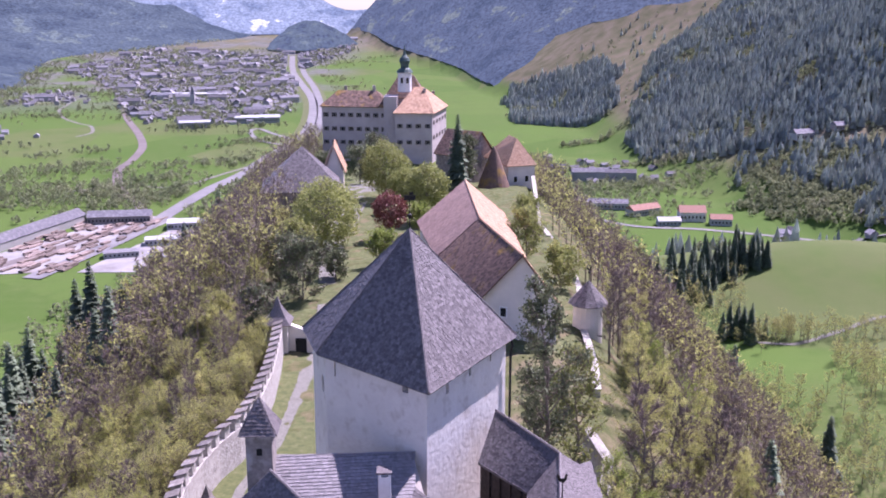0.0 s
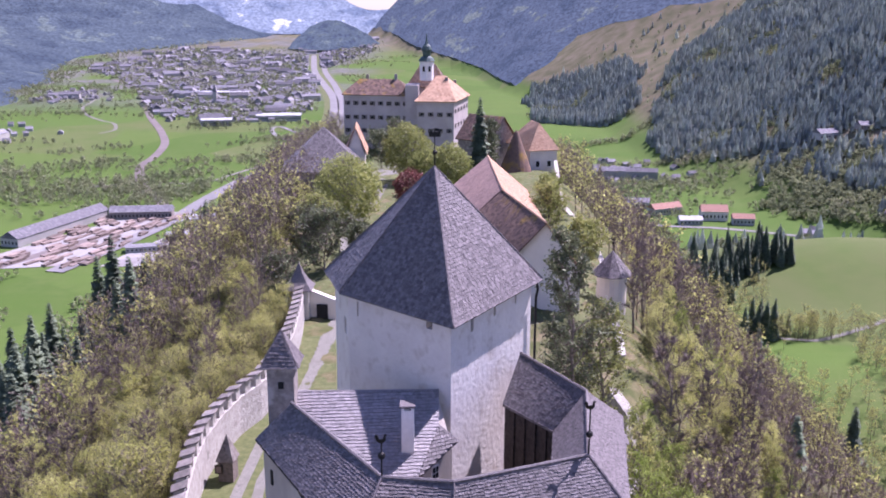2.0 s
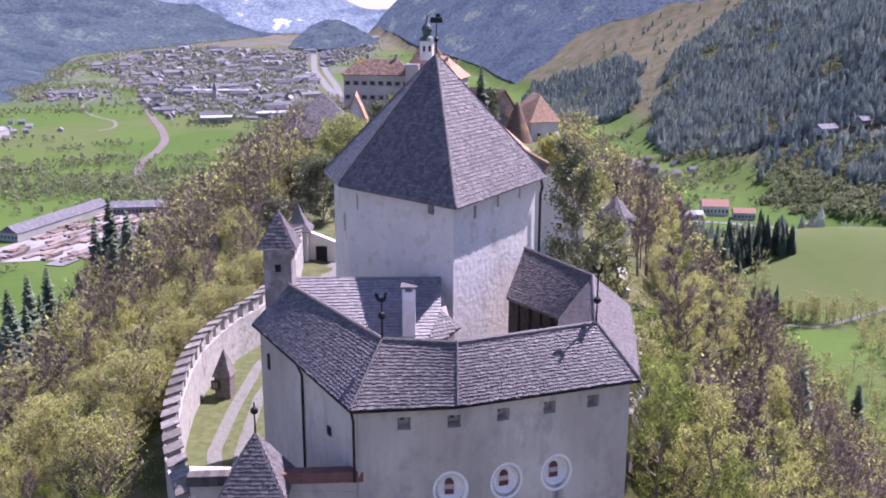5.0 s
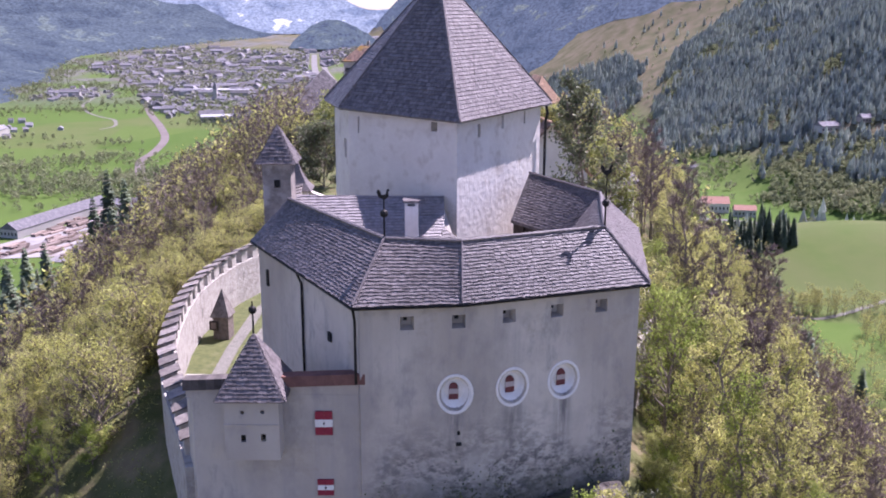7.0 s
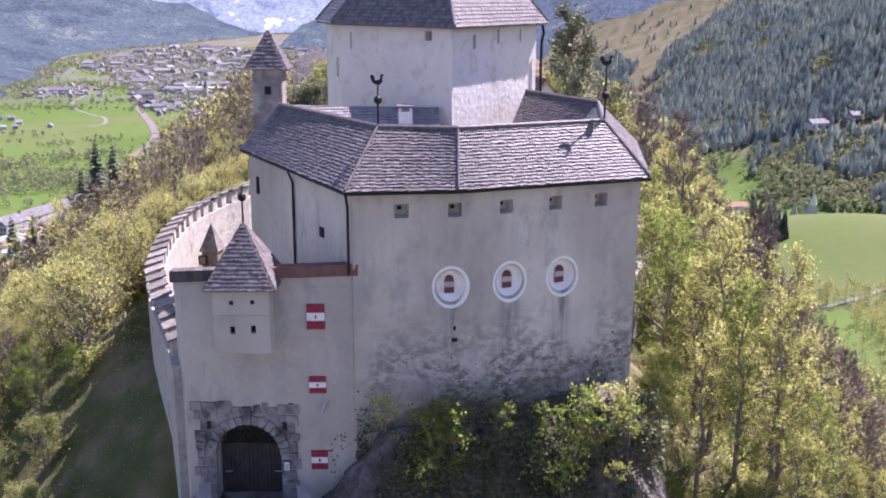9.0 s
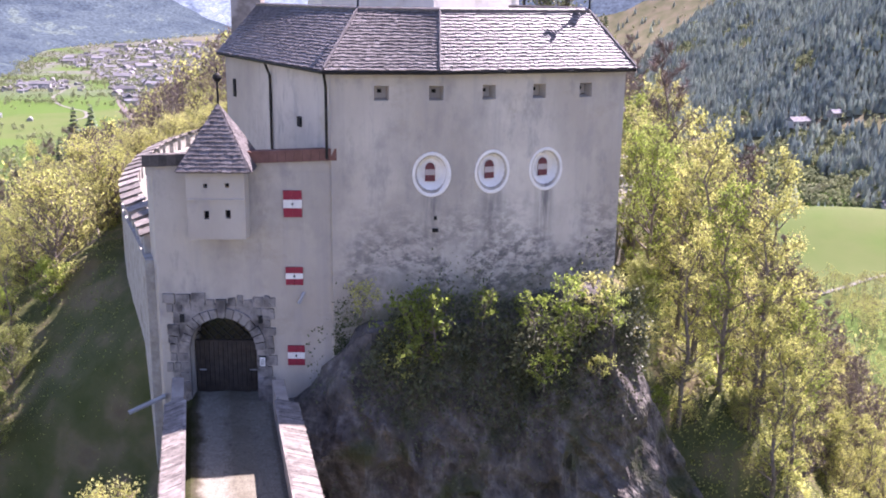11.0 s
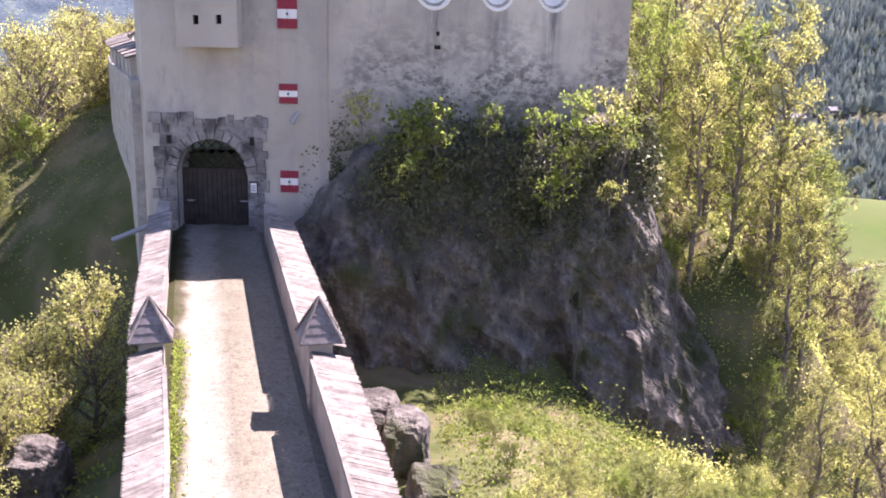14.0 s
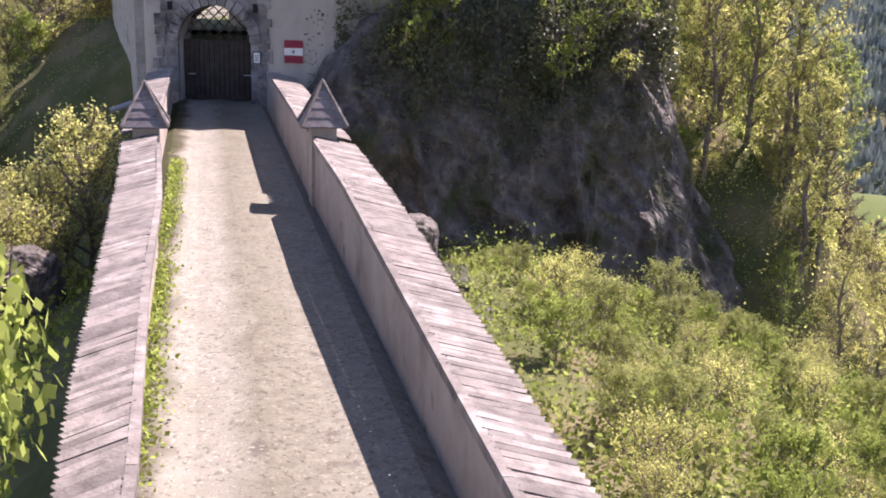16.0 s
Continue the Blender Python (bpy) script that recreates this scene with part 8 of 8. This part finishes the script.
def within(x, y, poly):
    inside = False
    for (a, b), (c, d) in zip(poly, poly[1:] + poly[:1]):
        if (b > y) != (d > y) and x < a + (y - b) / (d - b) * (c - a):
            inside = not inside
    return inside


town = []
while len(town) < 3300:
    x, y = rv.uniform(-1210, -260), rv.uniform(1850, 4450)
    if not (within(x, y, TOWN) or within(x, y, SUBURB)):
        continue
    if abs(x - np.interp(y, [1837, 2077, 2439, 2814, 3290, 3771], [-215, -225, -264, -331, -416, -478])) < 22:
        continue
    if noise.noise(Vector((x * 0.007, y * 0.003, 1))) > -0.2 - 0.25 * smooth(1900, 2600, y):
        town.append((x, y))
houses("town", "alpine town of pale houses with dark roofs", town, 3)
village = [(rv.gauss(250, 60), rv.gauss(1400, 45)) for _ in range(45)] + [(rv.uniform(380, 560), rv.uniform(930, 1040)) for _ in range(22)] \
    + [(rv.gauss(-930, 50), rv.gauss(2450, 90)) for _ in range(70)] + [(rv.gauss(-800, 30), rv.gauss(1780, 60)) for _ in range(18)]
houses("village", "scattered village houses on the valley floor", village, 4)


def far_trees(name, label, spots, conifer, material, h0, h1, seed, category="woods"):
    """Distant woods, one joined mesh: ragged cones or lumpy crowns."""
    r = np.random.RandomState(seed)
    n = len(spots)
    xy = np.array(spots)
    z = hill(xy[:, 0], xy[:, 1])
    h = r.uniform(h0, h1, n)
    if conifer:
        k = 6
        ang = np.arange(k) * 2 * np.pi / k
        rings = ((0.03, 0.21), (0.42, 0.13), (0.40, 0.17), (0.7, 0.07))
        base = [(f, q, a) for f, q in rings for a in ang]
        v = np.zeros((n, len(base) + 1, 3))
        for i, (f, q, a) in enumerate(base):
            rr = q * h * r.uniform(0.65, 1.3, n)
            v[:, i] = np.stack([xy[:, 0] + rr * np.cos(a), xy[:, 1] + rr * np.sin(a), z + f * h + r.uniform(-0.04, 0.04, n) * h], 1)
        v[:, -1] = np.stack([xy[:, 0], xy[:, 1], z + h], 1)
        f = []
        for a, b in ((0, 1), (2, 3)):
            f += [[a * k + i, a * k + (i + 1) % k, b * k + (i + 1) % k, b * k + i] for i in range(k)]
        t = [[3 * k + i, 3 * k + (i + 1) % k, 4 * k] for i in range(k)]
    else:
        # a ragged crown of leafy sprays
        k = 26
        d = r.normal(0, 1, (n, k, 3))
        d /= np.linalg.norm(d, axis=2, keepdims=True)
        c = d * (r.uniform(0.2, 1, (n, k, 1)) ** 0.5) * (0.33, 0.33, 0.40) * r.uniform(0.75, 1.25, (n, 1, 1)) + (0, 0, 0.5)
        a = r.normal(0, 1, (n, k, 3))
        a /= np.linalg.norm(a, axis=2, keepdims=True)
        b = np.cross(a, d)
        w = r.uniform(0.16, 0.30, (n, k, 1))
        v = np.stack([c - a * w * 0.5, c + b * w * 0.4, c + a * w * 0.5, c - b * w * 0.4], 2).reshape(n, 4 * k, 3) * h[:, None, None]
        v += np.stack([xy[:, 0], xy[:, 1], z], 1)[:, None]
        f = [[4 * i, 4 * i + 1, 4 * i + 2, 4 * i + 3] for i in range(k)]
        t = []
    m = v.shape[1]
    off = (np.arange(n) * m)[:, None, None]
    g = Geo()
    g.v = v.reshape(-1, 3).tolist()
    g.f = ((np.array(t)[None] + off).reshape(-1, 3).tolist() if t else []) + ((np.array(f)[None] + off).reshape(-1, 4).tolist() if f else [])
    tagged(part(name, g, material), label, category, kind="stuff")


# outlines of the woods on the right-hand mountain
UPPER_WOOD = [(493, 2114), (617, 2225), (713, 2300), (1400, 2300), (1400, 900), (700, 1120), (594, 1232), (525, 1287), (457, 1324), (356, 1415), (337, 1568), (392, 1814), (448, 1956)]
LOWER_WOOD = [(237, 2500), (333, 2395), (425, 2337), (443, 2160), (378, 1878), (288, 1924), (195, 1970), (210, 2387)]
BENCH_WOOD = [(430, 1310), (474, 1300), (501, 1285), (590, 1150), (700, 1000), (520, 960), (488, 987), (395, 1130)]


def edged(x, y, poly, k):
    """Whether a point lies within a wood with an uneven edge."""
    e = 22 * noise.noise(Vector((x * 0.02, y * 0.02, k)))
    return within(x + e, y - e, poly)


rf = random.Random(31)
conif, broad = [], []
while len(conif) + len(broad) < 21000:
    x, y = rf.uniform(180, 1250), 930 + 1570 * rf.random() ** 1.3
    if x / y > 0.58:
        continue
    nz = noise.noise(Vector((x * 0.006, y * 0.006, 2))) + 0.6 * noise.noise(Vector((x * 0.02, y * 0.02, 6)))
    if edged(x, y, BENCH_WOOD, 1):
        (broad if nz + rf.uniform(-0.3, 0.3) > 0.0 else conif).append((x, y))
    elif edged(x, y, UPPER_WOOD, 2) or edged(x, y, LOWER_WOOD, 3):
        (broad if nz + rf.uniform(-0.25, 0.25) > 0.3 else conif).append((x, y))
    elif x > float(foot_x(y)) + 70 and rf.random() < 0.035:
        (broad if rf.random() < 0.6 else conif).append((x, y))


def build_far_slope():
    """The mountain beyond the clearing: a sheet of closed woods that glows blue as haze."""
    g = Geo()
    rows, cols = 110, 80
    for i in range(rows + 1):
        for j in range(cols + 1):
            s = 25 + 1500 * (j / cols) ** 1.4
            y0 = float(np.interp(s, [36, 157, 242, 308, 445], [2597, 2677, 2786, 2539, 2451])) + 60 * noise.noise(Vector((s * 0.012, 3, 0)))
            y = y0 + (4690 - y0) * i / rows
            x = float(foot_x(y)) - 25 * math.sin(y / 190.0) + s
            g.v.append((x, y, float(hill(x, y)) - 4 + min(18, 0.3 * s, 0.25 * (y - y0)) + 5 * noise.noise(Vector((x * 0.05, y * 0.05, 0)))))
    w = cols + 1
    for i in range(rows):
        for j in range(cols):
            g.f.append((i * w + j, i * w + j + 1, (i + 1) * w + j + 1, (i + 1) * w + j))
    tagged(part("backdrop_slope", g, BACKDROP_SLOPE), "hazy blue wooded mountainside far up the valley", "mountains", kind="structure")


build_far_slope()
far_trees("mountain_forest", "spruce forest on the mountain slopes, paled in colour for haze", conif, True, HAZED_CONIFER, 13, 24, 1)

strips = []
# hedges and riverside trees of the valley floor
for (x0, y0, x1, y1, n, w) in ((-420, 1180, -200, 1330, 420, 60), (-700, 1200, -380, 1300, 520, 110), (-480, 1250, -330, 1400, 160, 45), (-390, 1480, -190, 1560, 150, 28), (-330, 1700, -190, 1790, 90, 20),
                              (-640, 1340, -480, 1480, 170, 50), (-820, 1300, -640, 1440, 110, 60), (-620, 1560, -520, 1640, 45, 25), (-500, 1900, -200, 1950, 90, 16), (-260, 1150, -160, 1290, 130, 25),
                              (120, 1270, 420, 1330, 300, 50), (180, 1420, 420, 1500, 110, 20), (150, 1180, 300, 1230, 60, 20), (240, 1660, 400, 1760, 90, 10), (60, 900, 180, 1250, 240, 50),
                              (260, 690, 420, 770, 150, 30), (150, 640, 300, 700, 90, 25), (-560, 690, -420, 830, 120, 45), (-250, 860, -170, 1100, 170, 35), (-360, 640, -180, 860, 300, 70),
                              (-900, 1500, -700, 1640, 90, 60), (-1000, 2000, -700, 2200, 110, 90), (-1150, 2450, -900, 2700, 130, 90), (-600, 2700, -250, 2900, 200, 160), (-900, 3300, -300, 3500, 300, 160),
                              (430, 1120, 560, 1230, 190, 55), (190, 610, 320, 660, 60, 12), (-960, 2300, -1150, 2880, 260, 70), (-1150, 2880, -1270, 3400, 260, 70), (-1270, 3400, -1200, 3860, 200, 70), (-1180, 3900, -900, 4400, 240, 80)):
    for _ in range(n):
        t = rf.random()
        strips.append((x0 + (x1 - x0) * t + rf.gauss(0, w * 0.5), y0 + (y1 - y0) * t + rf.gauss(0, w * 0.5)))
for _ in range(330):
    cx, cy = rf.uniform(-1250, 330), 1100 + 2900 * rf.random() ** 1.3
    if cx > float(foot_x(cy)) - 40 or abs(cx) < 120 and cy < 1100:
        continue
    if 1480 < cy < 2200 and -900 < cx < -480 and rf.random() < 0.75:
        continue
    if cy > 1480 and cx > -190:
        continue
    ang, ln = rf.uniform(-0.5, 0.5), rf.uniform(20, 130)
    for _ in range(int(ln / 5)):
        t = rf.uniform(-1, 1)
        strips.append((cx + ln * t * math.cos(ang) + rf.gauss(0, 6), cy + ln * t * math.sin(ang) + rf.gauss(0, 6)))
for _ in range(7500):
    x, y = town[rf.randrange(len(town))]
    strips.append((x + rf.gauss(0, 18), y + rf.gauss(0, 18)))
road_y, road_u = [1000, 1313, 1552, 1696, 1837, 2077, 2439, 2814, 3290, 3771], [-323, -280, -244, -226, -210, -213, -245, -308, -393, -464]
strips = [(x, y) for x, y in strips if abs(x - np.interp(y, road_y, road_u)) > (50 if y > 1750 else 18)]
far_trees("valley_trees", "hedges and riverside trees in spring leaf on the valley floor", strips + broad, False, FAR_BROAD, 7, 14, 2, "trees")
low = []
for _ in range(800):
    low.append((rf.gauss(-165, 32), rf.uniform(230, 500)))
for _ in range(160):
    low.append((rf.uniform(150, 300), rf.gauss(640, 14)))
for _ in range(260):
    t = rf.random()
    low.append((330 + 160 * t + rf.gauss(0, 22), 790 + 90 * t + rf.gauss(0, 45)))
far_trees("spruce_stand", "spruce stand at the foot of the castle hill, paled in colour for haze", low, True, HAZED_CONIFER, 14, 24, 7)
